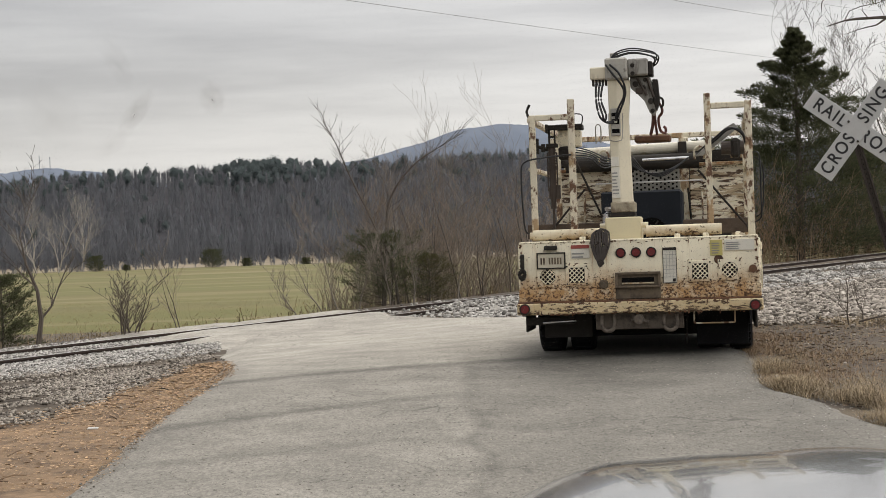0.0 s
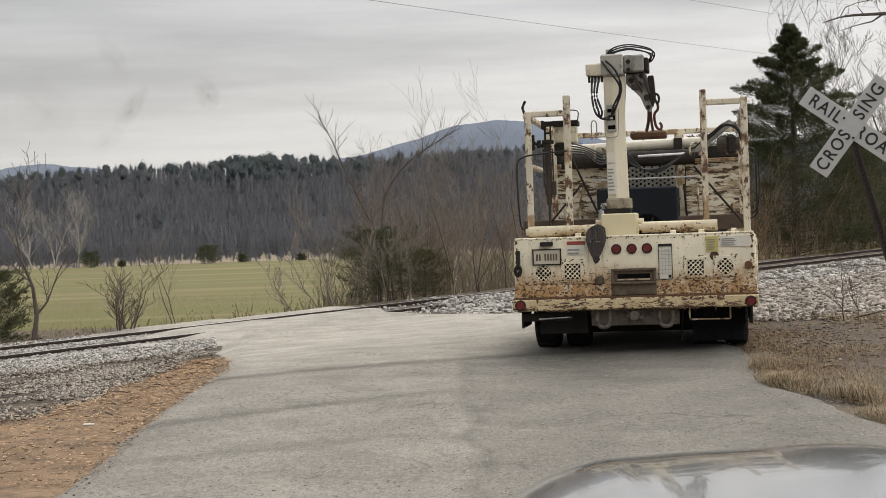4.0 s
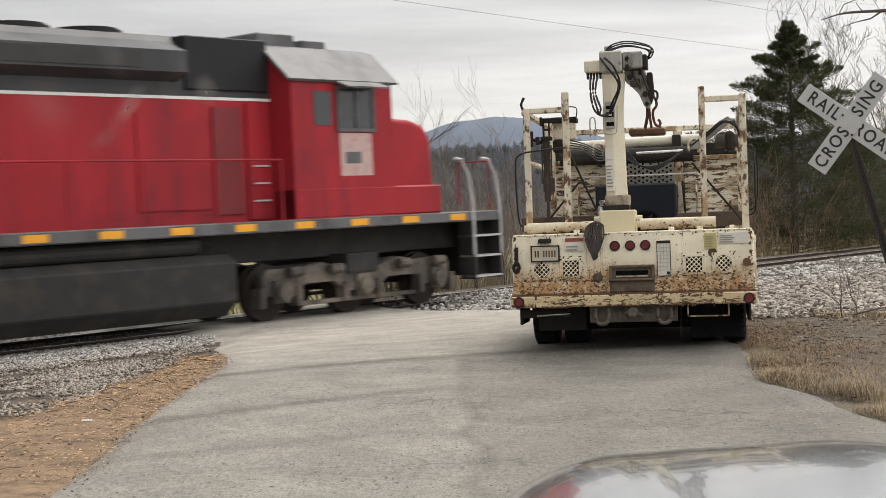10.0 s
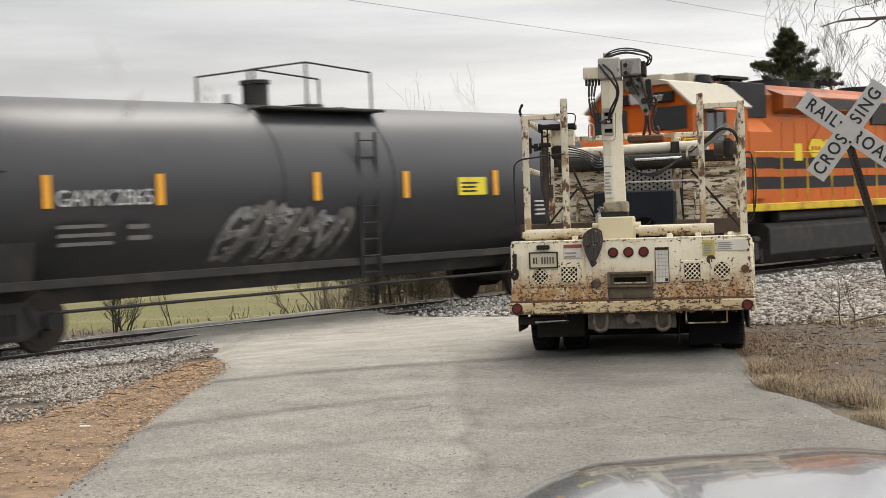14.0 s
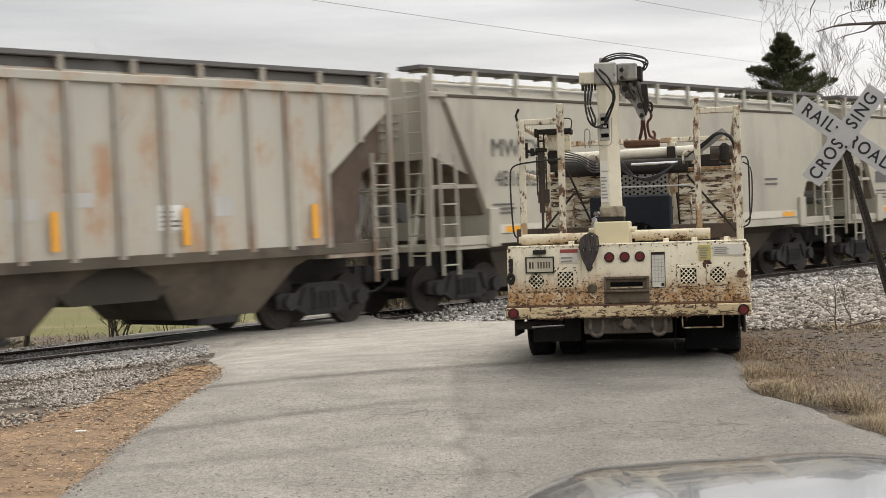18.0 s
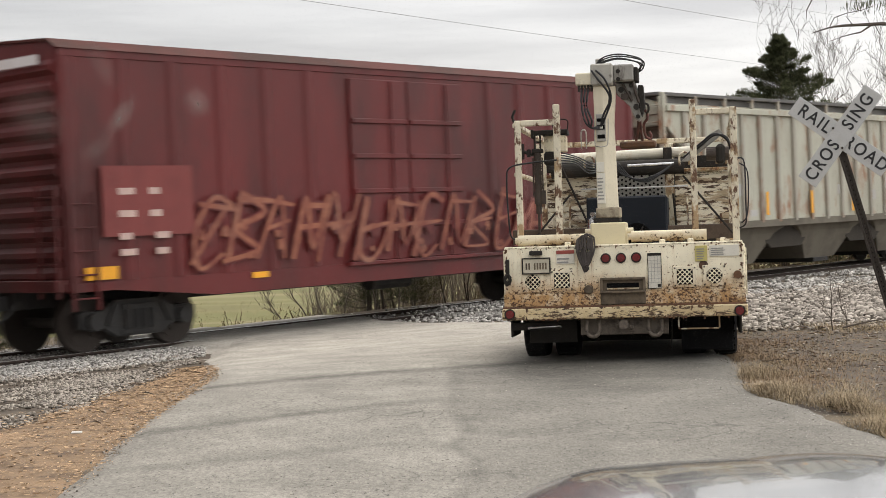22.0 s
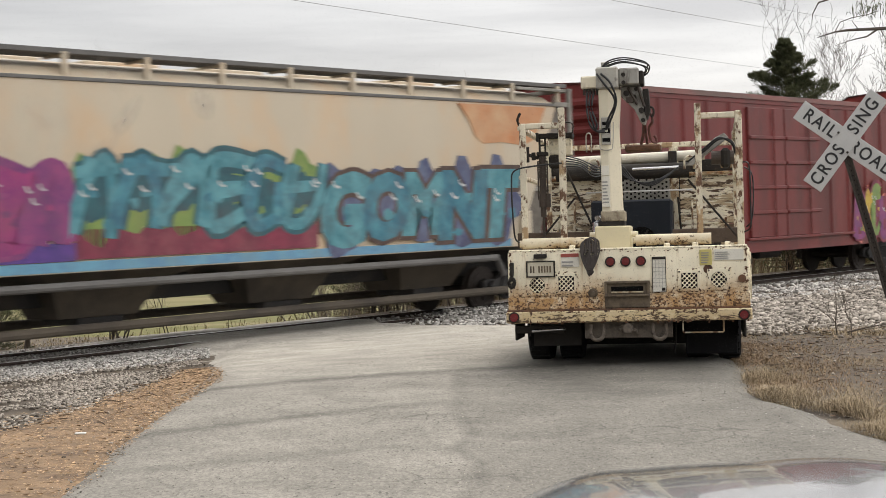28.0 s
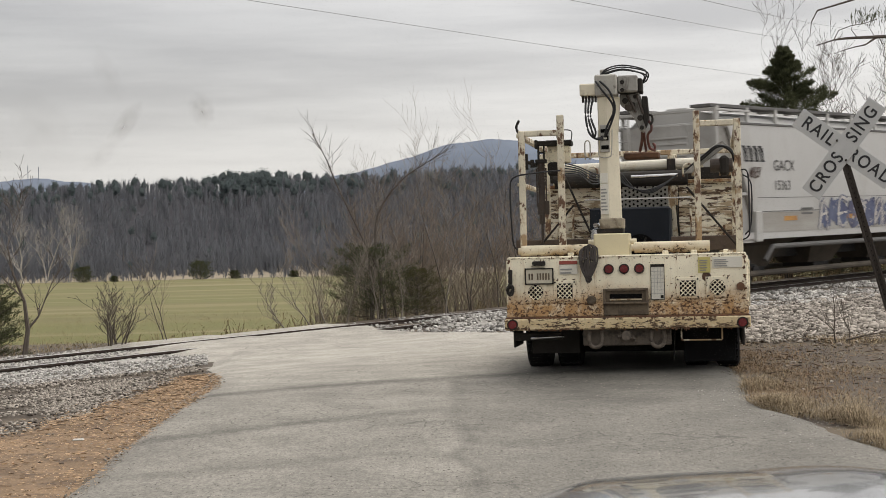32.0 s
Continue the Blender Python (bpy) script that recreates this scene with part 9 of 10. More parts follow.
# ---- plants ----
def twiggy_mat(name, c0, c1):
    """Foliage or fine twigs that let half of the light through."""
    m = island_mat(name, c0, c1, 1.0, 0.0)
    nt, b = nodes_of(m)
    tr, mx = nt.nodes.new("ShaderNodeBsdfTranslucent"), nt.nodes.new("ShaderNodeMixShader")
    out = nt.nodes["Material Output"]
    nt.links.new(b.inputs["Base Color"].links[0].from_socket, tr.inputs["Color"])
    mx.inputs[0].default_value = 0.5
    nt.links.new(b.outputs[0], mx.inputs[1])
    nt.links.new(tr.outputs[0], mx.inputs[2])
    nt.links.new(mx.outputs[0], out.inputs["Surface"])
    return m


M_BARK = mat("grey_brown_bark", (0.10, 0.082, 0.067), 0.9, var=0.3, scale=6, fine=40, stretch=(1, 1, 0.3))
M_BARKP = mat("pale_sycamore_bark", (0.40, 0.37, 0.335), 0.85, var=0.25, scale=3, second=(0.27, 0.235, 0.2), patch=0.55, patch_scale=2)
M_BARKM = mat("greyed_tan_bark", (0.21, 0.18, 0.148), 0.85, var=0.25, scale=4)
M_TWIG = twiggy_mat("bare_twigs", (0.215, 0.178, 0.142), (0.45, 0.38, 0.31))
M_CEDAR = twiggy_mat("dark_cedar_foliage", (0.055, 0.064, 0.036), (0.165, 0.172, 0.098))
M_CEDARB = twiggy_mat("browned_cedar_foliage", (0.07, 0.066, 0.034), (0.18, 0.168, 0.09))


def branch_tubes(rnd, height, spread, stems, depth=3, lean=(0, 0), thick=0.03, wind=0.16, fine=0.0022):
    """Limbs of a bare tree: lists of (points, radii), by order."""
    out = []

    def grow(p, d, length, r, level):
        n = 4
        pts, rad = [p.copy()], [r]
        for i in range(n):
            d = (d + Vector((rnd.gauss(0, wind), rnd.gauss(0, wind), rnd.gauss(0.05, 0.10)))).normalized()
            p = p + d * length / n
            pts.append(p.copy())
            rad.append(max(fine, r * (1 - 0.75 * (i + 1) / n)))
            if level < depth:
                for _ in range(rnd.choice((1, 1, 2)) if level else rnd.choice((1, 2, 2))):
                    a = rnd.uniform(0, 6.283)
                    side = Vector((math.cos(a), math.sin(a), rnd.uniform(0.2, 0.9))).normalized()
                    grow(p.copy(), (d * 0.55 + side * spread).normalized(), length * rnd.uniform(0.35, 0.6), rad[-1] * 0.6, level + 1)
        out.append((pts, rad, level))
    for s in range(stems):
        a = rnd.uniform(0, 6.283)
        d = Vector((math.cos(a) * 0.22 * (wind > 0.1) + lean[0], math.sin(a) * 0.22 * (wind > 0.1) + lean[1], 1)).normalized()
        grow(Vector((rnd.uniform(-0.12, 0.12) * (stems > 1), rnd.uniform(-0.12, 0.12) * (stems > 1), -0.05)), d, height * rnd.uniform(0.7, 1.0), thick, 0)
    return out


def skin(limbs, keep, sides):
    verts, faces = [], []
    for pts, rad, level in limbs:
        if not keep(level):
            continue
        base = len(verts)
        for i, p in enumerate(pts):
            d = (pts[min(i + 1, len(pts) - 1)] - pts[max(0, i - 1)]).normalized()
            u = d.cross(Vector((0.3, 0.2, 0.93))).normalized()
            v = u.cross(d)
            for k in range(sides):
                a = 6.2832 * k / sides
                verts.append(p + (u * math.cos(a) + v * math.sin(a)) * rad[i])
        for i in range(len(pts) - 1):
            for k in range(sides):
                a, b = base + i * sides + k, base + i * sides + (k + 1) % sides
                faces.append((a, b, b + sides, a + sides))
    return verts, faces


def bare_tree(name, label, seed, height, spread, stems, at, depth=3, thick=0.03, bark=None, lean=(0, 0), group="", category="tree", wind=0.16, fine=0.0022):
    rnd = random.Random(seed)
    limbs = branch_tubes(rnd, height, spread, stems, depth, lean, thick, wind, fine)
    t = thing(name, label, category, group, at=at)
    for nm, keep, sides, m in (("trunk", lambda l: l == 0, 6, bark or M_BARK), ("crown", lambda l: l >= 1, 3, M_TWIG if bark is None else bark)):
        v, f = skin(limbs, keep, sides)
        if not f:
            continue
        me = bpy.data.meshes.new(nm)
        me.from_pydata(v, [], f)
        me.materials.append(m)
        ob = new(nm, me)
        ob.parent = t
        if nm == "crown":
            tagged(ob, kind="stuff")
    return t


def ground_pose(x, y, turn=0, sc=1.0, sink=0.0):
    return pose(x, y, ground_z(x, y) - 0.05 - sink, 0, 0, turn) @ Matrix.Diagonal((sc, sc, sc, 1))


TUFT_V = [(0, 0, 0), (0.16, 0.05, 0.45), (0.0, 0.04, 1.0), (-0.16, 0.02, 0.5), (0.05, -0.17, 0.4), (-0.02, 0.17, 0.55)]
TUFT_F = [(0, 1, 2), (0, 2, 3), (0, 4, 2), (0, 2, 5)]


def aim_mats(pos, axis, scale, r):
    """Poses at pos whose z runs along axis, with a random turn about it."""
    z = axis / np.linalg.norm(axis, axis=1)[:, None]
    h = r.normal(0, 1, z.shape)
    x = np.cross(h, z)
    x /= np.linalg.norm(x, axis=1)[:, None]
    y = np.cross(z, x)
    M = np.zeros((len(pos), 4, 4))
    M[:, :3, 0], M[:, :3, 1], M[:, :3, 2] = x * scale[:, :1], y * scale[:, 1:2], z * scale[:, 2:]
    M[:, :3, 3], M[:, 3, 3] = pos, 1
    return M


def cedar(label, x, y, height, width, seed, at_z=None, tufts=5200, mats_=None, bare=0.06, name="cedar_tree", dome=False, fine=1.0):
    """An evergreen: tapered trunk, boughs that forks into sprays, and thin needle sprays along them, with gaps."""
    r = np.random.default_rng(seed)
    t = thing(name, label, "tree", at=pose(x, y, ground_z(x, y) - 0.1 if at_z is None else at_z))
    bm = bmesh.new()
    tube(bm, [(0, 0, 0), (0.03, 0, height * 0.4), (0, 0.02, height * 0.95)], [0.03 * height * 0.6, 0.02 * height * 0.6, 0.01], 8)
    part("trunk", bm, M_BARK, t)
    pos, sc, ax = [], [], []
    limbs = bmesh.new()
    nl = int(70 + height * 16)
    per = tufts // nl
    kk = (0.05 + 0.016 * height) * fine
    for i in range(nl):
        f = bare + (1 - bare) * (i + r.random()) / nl
        z = height * f * 0.96
        prof = (1 - f) ** 0.95 * (0.6 + 0.4 * min(1, f / 0.2)) + 0.015
        if dome:
            prof = math.sqrt(max(0.03, 1 - ((f - 0.28) / 0.75) ** 2))
        reach = width / 2 * prof * r.uniform(0.6, 1.25)
        a = i * 2.399 + r.uniform(-0.4, 0.4)
        up = r.uniform(0.15, 0.7) + 0.15 * f if dome else r.uniform(0.0, 0.4) + 0.25 * f
        start = np.array([0, 0, z])
        end = np.array([math.cos(a) * reach, math.sin(a) * reach, z + reach * up * 0.8])
        tube(limbs, [tuple(start), tuple((start + end) / 2 + np.array([0, 0, -0.05 * reach])), tuple(end)], [0.004 * height * 0.5 + 0.003, 0.006, 0.002], 4)
        d = (end - start) / max(0.05, np.linalg.norm(end - start))
        # side sprays fan out from the bough and point forwards and up
        q = r.uniform(0.12, 1.0, per) ** 0.75
        fan = np.c_[r.normal(0, 1, (per, 2)), r.normal(0.1, 0.6, per)]
        fan /= np.linalg.norm(fan, axis=1)[:, None]
        spread = (0.04 + 0.42 * reach * (1 - q) * np.minimum(1, q * 2.5)) * r.random(per) ** 0.6
        p = start + (end - start) * q[:, None] + fan * spread[:, None] + d * (spread * 0.5)[:, None]
        pos.append(p)
        ax.append(d * 0.9 + fan * 0.55 + np.array([0, 0, 0.35]) + r.normal(0, 0.25, (per, 3)))
        k = r.uniform(0.5, 1.3, per) * kk
        sc.append(np.c_[k * 0.7, k * 0.7, k * 1.4])
    tagged(part("bough", limbs, M_BARK, t), kind="stuff")
    M = aim_mats(np.concatenate(pos), np.concatenate(ax), np.concatenate(sc), r)
    scatter("crown", TUFT_V, TUFT_F, M, mats_ or M_CEDAR, "", "", t, kind="")
    return t


# brush and saplings on the far side of the track
KINDS = []
for i in range(7):
    KINDS.append(bare_tree("bare_sapling", "leafless grey-brown sapling behind the track", 100 + i, 2.5 + 0.3 * (i % 4), 0.6, 1 if i % 2 else 2, ground_pose(-1.4 + i * 0.6, 35.3 + (i % 3) * 0.8, i * 50, sink=0.1), 3, 0.020, group="saplings behind the track", wind=0.11))
rnd = random.Random(11)
for i in range(46):
    s = rnd.uniform(0.3, 17)
    w = rnd.uniform(-3.4, -9.0)
    p = on_track(s, w)
    if p.x < -0.07 * p.y:
        continue
    k = KINDS[i % 7]
    scl = rnd.uniform(0.6, 1.05)
    copy_thing(k, ground_pose(p.x, p.y, rnd.uniform(0, 360)) @ Matrix.Diagonal((scl, scl, scl, 1)))


def thicket(name, count, place, h0, h1, material, label, seed):
    """A mass of thin upright stems with side twigs that nobody could count."""
    r = random.Random(seed)
    limbs = []
    for _ in range(count):
        x, y, f = place(r)
        z = ground_z(x, y) - 0.05
        h = r.uniform(h0, h1) * f
        p = Vector((x, y, z))
        d = Vector((r.gauss(0, 0.2), r.gauss(0, 0.2), 1)).normalized()
        pts, rad = [p.copy()], [0.010]
        for i in range(4):
            d = (d + Vector((r.gauss(0, 0.13), r.gauss(0, 0.13), 0))).normalized()
            p = p + d * h / 4
            pts.append(p.copy())
            rad.append(0.010 * (1 - 0.2 * (i + 1)))
            for _k in range(2):
                dd = (d + Vector((r.gauss(0, 0.7), r.gauss(0, 0.7), r.uniform(0, 0.5)))).normalized()
                q = p + dd * h * r.uniform(0.12, 0.3)
                limbs.append(([p.copy(), (p + q) / 2 + Vector((0, 0, 0.02)), q], [0.006, 0.005, 0.003], 1))
        limbs.append((pts, rad, 0))
    v, f = skin(limbs, lambda l: True, 3)
    me = bpy.data.meshes.new(name)
    me.from_pydata(v, [], f)
    me.materials.append(material)
    return tagged(new(name, me), label, "brush", kind="stuff")


def behind(r):
    s = r.uniform(0.4, 14) if r.random() < 0.93 else r.uniform(-1.5, 0.4)
    p = on_track(s, r.uniform(-3.2, -7.5))
    while p.x < -0.088 * p.y:
        p = on_track(r.uniform(0.4, 14), r.uniform(-3.2, -7.5))
    if abs(p.x + 1.4) < 1.1 and p.y < 35.4:
        return behind(r)
    return p.x, p.y, 0.35 + 0.65 * smooth(-0.085, -0.035, p.x / p.y)


thicket("bare_brush", 850, behind, 0.7, 2.9, M_TWIG, "tangle of leafless brown brush behind the track", 3)


def bank(r):
    s = r.uniform(14, 48)
    p = on_track(s, r.uniform(-2.8, -9))
    return p.x, p.y, 1.0


M_TWIGR = twiggy_mat("reddish_brown_brush", (0.21, 0.145, 0.095), (0.48, 0.36, 0.24))
thicket("bank_brush", 1500, bank, 0.8, 3.4, M_TWIGR, "dense brown brush on the bank past the track", 4)


def low_weeds(r):
    s = r.uniform(-16, 16)
    p = on_track(s, r.uniform(-2.9, -5.5))
    return p.x, p.y, 0.6 if s < -3 else 1.0


M_WEED = twiggy_mat("dead_weeds", (0.20, 0.155, 0.09), (0.44, 0.35, 0.215))
thicket("dead_weeds", 900, low_weeds, 0.10, 0.34, M_WEED, "low dead weeds along the far edge of the ballast", 5)


# a few singled-out trees
def leaning_sapling(pts, r0, seed):
    """One thin stem along a bent line, with short side twigs towards its tip."""
    t = thing("leaning_sapling", "tall thin leafless sapling leaning over the brush", "tree", at=pose(*pts[0]))
    base = Vector(pts[0])
    line = rounded([Vector(p) - base for p in pts], 6)
    n = len(line) - 1
    part("trunk", tube(bmesh.new(), line, [r0 * (1 - 0.85 * i / n) for i in range(n + 1)], 6), M_BARK, t)
    r = random.Random(seed)
    limbs = []
    for i in range(n // 4, n):
        for _ in range(2):
            d = (line[i + 1] - line[i]).normalized()
            d = (d + Vector((r.gauss(0, 0.6), r.gauss(0, 0.6), r.uniform(0, 0.6)))).normalized()
            q = line[i] + d * r.uniform(0.25, 0.75)
            m = (line[i] + q) / 2 + Vector((r.gauss(0, 0.03), 0, 0.03))
            limbs.append(([line[i], m, q], [0.006, 0.0045, 0.0022], 1))
            e = m + (d + Vector((r.gauss(0, 0.5), r.gauss(0, 0.5), 0.3))).normalized() * r.uniform(0.15, 0.4)
            limbs.append(([m, (m + e) / 2, e], [0.004, 0.003, 0.002], 1))
    v, f = skin(limbs, lambda l: True, 3)
    me = bpy.data.meshes.new("crown")
    me.from_pydata(v, [], f)
    me.materials.append(M_BARK)
    ob = new("crown", me)
    ob.parent = t
    tagged(ob, kind="stuff")


leaning_sapling([(-1.03, 34.5, -0.3), (-1.15, 34.5, 0.9), (-1.49, 34.5, 1.72), (-2.08, 34.5, 3.02), (-2.3, 34.5, 3.6), (-2.62, 34.5, 4.2)], 0.034, 5)
leaning_sapling([(-1.39, 34.9, -0.3), (-1.3, 34.9, 1.2), (-1.19, 34.9, 2.35), (-0.68, 34.9, 3.1), (-0.1, 34.9, 3.5), (0.43, 34.9, 3.8)], 0.034, 6)
for i, (x, y, h, lean) in enumerate(((-1.9, 33.6, 1.5, (0.25, 0)), (-1.2, 33.7, 1.7, (-0.1, 0)), (-0.7, 33.9, 1.6, (0.2, 0)), (-2.6, 32.9, 1.3, (-0.5, 0)), (-3.1, 32.6, 1.0, (-0.7, 0)), (-2.3, 33.2, 1.9, (-0.35, 0)), (0.3, 35.0, 2.4, (0.05, 0)))):
    bare_tree("pale_sapling", "pale leafless sapling at the track's edge", 260 + i, h, 0.55, 1, ground_pose(x, y, 0), 3, 0.018, lean=lean, group="pale saplings", wind=0.10, bark=M_BARKM, fine=0.003)
bare_tree("forked_sapling", "small forked leafless tree beside the track", 222, 2.9, 0.75, 1, ground_pose(-7.28, 27.2, 0), 3, 0.05, lean=(0.05, 0), bark=M_BARK, fine=0.004)
bare_tree("vine_stump", "dead stems wrapped in dry vines beside the track", 231, 0.95, 0.9, 8, ground_pose(-5.7, 27.4, 0), 2, 0.018, category="shrub", bark=M_BARK, fine=0.004)
bare_tree("thin_sapling", "thin leafless sapling beside the track", 236, 1.6, 0.45, 2, ground_pose(-4.95, 28.2, 0), 2, 0.011)
cedar("dark green cedar shrub in the brush", -1.4, 34.4, 1.7, 2.0, 5, tufts=15000, name="cedar_shrub", dome=True, fine=0.5)
cedar("dark green cedar shrub in the brush", -0.35, 35.2, 1.1, 1.3, 6, tufts=10000, mats_=M_CEDARB, name="cedar_shrub", dome=True, fine=0.5)
cedar("dark green cedar shrub beside the track", -8.15, 28.0, 1.5, 1.3, 7, tufts=12000, name="cedar_shrub", dome=True, fine=0.6)
cedar("tall dark green cedar past the track", 12.2, 52.0, 8.7, 9.6, 8, tufts=120000, fine=0.44)
cedar("dark green cedar past the track", 15.6, 56.0, 5.2, 5.5, 9, tufts=20000, fine=0.65)
cedar("dark green cedar past the track", 17.4, 53.5, 4.4, 4.5, 19, tufts=16000, fine=0.65)
bare_tree("bare_tree", "tall bare tree with fine pale twigs", 241, 8.0, 0.55, 2, ground_pose(16.1, 60, 0), 4, 0.11, bark=M_BARK, fine=0.006)
bare_tree("bare_tree", "tall bare tree with fine pale twigs", 243, 7.2, 0.55, 2, ground_pose(18.5, 61, 0), 4, 0.09, bark=M_BARK, fine=0.006)
bare_tree("dead_branch", "fallen leafless branch on the gravel", 251, 0.75, 0.6, 1, pose(5.05, 19.2, 0.24, 0, 30, 190), 2, 0.010, bark=M_BARK, category="branch")
bare_tree("dead_branch", "fallen leafless branch on the gravel", 252, 0.7, 0.5, 1, pose(5.3, 19.3, 0.24, 0, -20, 200), 2, 0.009, bark=M_BARK, category="branch")
bare_tree("dead_branch", "fallen leafless branch on the verge", 253, 0.9, 0.3, 1, pose(5.2, 19.0, 0.26, 0, -72, 170), 1, 0.012, bark=M_BARK, category="branch")
# a tree beyond the right edge whose limb hangs into the sky
ov = thing("roadside_tree", "roadside tree with a bare limb and a few dark needles", "tree", at=pose(5.6, 11.5, ground_z(5.6, 11.5) - 0.1))
bm = bmesh.new()
tube(bm, [(0, 0, 0), (0.05, 0, 2.0), (-0.05, 0, 4.2), (0.1, 0, 6.0)], [0.16, 0.13, 0.09, 0.03], 10)
part("trunk", bm, M_BARK, ov)
rr = random.Random(77)
limbs = []
for pts, r0, r1 in (([(0, 0, 2.72), (-0.8, -0.15, 2.83), (-1.5, -0.3, 2.85), (-2.25, -0.4, 2.92), (-2.53, -0.4, 2.91), (-2.63, -0.4, 2.90), (-2.75, -0.4, 2.865)], 0.035, 0.003),
                    ([(-2.3, -0.4, 2.915), (-2.40, -0.4, 2.86), (-2.47, -0.4, 2.845), (-2.53, -0.4, 2.83), (-2.63, -0.4, 2.80)], 0.009, 0.002),
                    ([(-2.62, -0.4, 2.91), (-2.58, -0.38, 2.97), (-2.5, -0.38, 3.0), (-2.38, -0.4, 3.02), (-2.3, -0.4, 3.05)], 0.004, 0.003),
                    ([(-0.3, -0.1, 3.2), (-1.5, -0.3, 3.3), (-2.3, -0.4, 3.24), (-2.74, -0.4, 3.12), (-2.79, -0.4, 3.03), (-2.795, -0.4, 2.95)], 0.02, 0.0015),
                    ([(-2.29, -0.4, 2.91), (-2.25, -0.4, 2.85), (-2.265, -0.4, 2.78)], 0.004, 0.002),
                    ([(-2.45, -0.4, 2.91), (-2.5, -0.4, 2.97), (-2.47, -0.4, 3.05)], 0.004, 0.002),
                    ([(-2.55, -0.4, 2.825), (-2.555, -0.4, 2.79), (-2.56, -0.4, 2.775)], 0.003, 0.0015)):
    pts = [Vector(p) + Vector((0, rr.gauss(0, 0.01), rr.gauss(0, 0.004))) for p in pts]
    n = len(pts) - 1
    limbs.append((pts, [r0 + (r1 - r0) * (i / n) ** 0.6 for i in range(n + 1)], 0))
v, f = skin(limbs, lambda l: True, 5)
me = bpy.data.meshes.new("limb")
me.from_pydata(v, [], f)
me.materials.append(M_BARK)
new("limb", me).parent = ov
r7 = np.random.default_rng(70)
pos = np.r_[r7.normal((-2.40, -0.4, 3.04), (0.06, 0.07, 0.025), (90, 3)), r7.normal((-2.22, -0.4, 3.06), (0.08, 0.08, 0.03), (110, 3))]
k = r7.uniform(0.02, 0.04, len(pos))
scatter("needles", TUFT_V, TUFT_F, rot_mats(pos, np.c_[k * 0.5, k * 0.5, k * 1.5], r7), M_CEDAR, "", "", ov, kind="")

# ---- distance: field-edge trees, the wooded hill, the far ridge ----
for i, (x, y, h) in enumerate(((-86, 322, 14), (-82, 325, 12), (-78, 328, 13))):
    bare_tree("pale_sycamore", "pale bare sycamore at the field's far edge", 300 + i, h, 0.6, 2, pose(x, y, ground_z(x, y) - 0.1), 3, 0.18, bark=M_BARKP, fine=0.015, group="sycamores at the field's edge")
for i, (x, y, h) in enumerate(((-72.5, 318, 3.3), (-48.5, 320, 3.9), (-66.5, 320, 1.3), (-41.5, 322, 1.8), (-29, 322, 1.5), (-20, 322, 1.9), (-8, 322, 2.2))):
    cedar("dark rounded cedar at the field's far edge", x, y, h, h * 1.3, 60 + i, ground_z(x, y) - 0.2, 8000, bare=0.02, name="field_cedar", dome=True, fine=1.5)

# distance haze is put into these two colours: paler and bluer
M_WOOD = twiggy_mat("hazed_winter_woods", (0.192, 0.197, 0.214), (0.204, 0.208, 0.224))
M_PINE = twiggy_mat("hazed_pines", (0.112, 0.136, 0.138), (0.140, 0.162, 0.160))
r8 = np.random.default_rng(80)


def far_tree(kind, seed):
    """A tree of the far woods: a thin trunk, an uneven rounded crown and loose twig clumps round it."""
    r = np.random.default_rng(seed)
    v, f = [], []

    def tri(c, size, flat):
        b = len(v)
        for _ in range(3):
            v.append(c + r.normal(0, size, 3) * np.array([1, 1, flat]))
        f.append((b, b + 1, b + 2))
    w = 0.09
    for a in ((w, 0), (0, w)):
        b = len(v)
        v.extend([np.array([-a[0], -a[1], 0]), np.array([a[0], a[1], 0]), np.array([0, 0, 9.0])])
        f.append((b, b + 1, b + 2))
    off = Vector((seed * 3.1, 0, 0))
    if kind == "bare":
        # fine upright limbs that fan out of the stem
        for _ in range(170):
            h0 = r.uniform(0.8, 7.6)
            a, l = r.uniform(0, 6.283), r.uniform(1.0, 2.9)
            out = r.uniform(0.15, 0.75) * l * (1.1 - 0.07 * h0)
            p = np.array([math.cos(a) * out * 0.4, math.sin(a) * out * 0.4, h0])
            q = np.array([math.cos(a) * out, math.sin(a) * out, h0 + l * r.uniform(0.5, 1.0)])
            side = np.array([-math.sin(a + r.normal(0, 0.8)), math.cos(a + r.normal(0, 0.8)), 0]) * r.uniform(0.045, 0.095)
            b = len(v)
            v.extend([p - side, p + side, q])
            f.append((b, b + 1, b + 2))
        return v, f
    zc, rx, rz = 7.6, 1.9, 2.7
    bm = bmesh.new()
    bmesh.ops.create_icosphere(bm, subdivisions=2, radius=0.6)
    base = len(v)
    for q in bm.verts:
        k = 1 + 0.7 * noise.noise(q.co * 2.6 + off)
        v.append(np.array([q.co.x * rx * k, q.co.y * rx * k, zc + q.co.z * rz * k]))
    for t in bm.faces:
        f.append(tuple(base + q.index for q in t.verts))
    bm.free()
    for _ in range(130):
        d = r.normal(0, 1, 3)
        d /= np.linalg.norm(d)
        k = r.uniform(0.4, 0.98)
        k *= 1 + 0.35 * noise.noise(Vector(d) * 2.2 + off)
        tri(np.array([d[0] * rx * k, d[1] * rx * k, zc + d[2] * rz * k]), 0.24, 0.8)
    return v, f


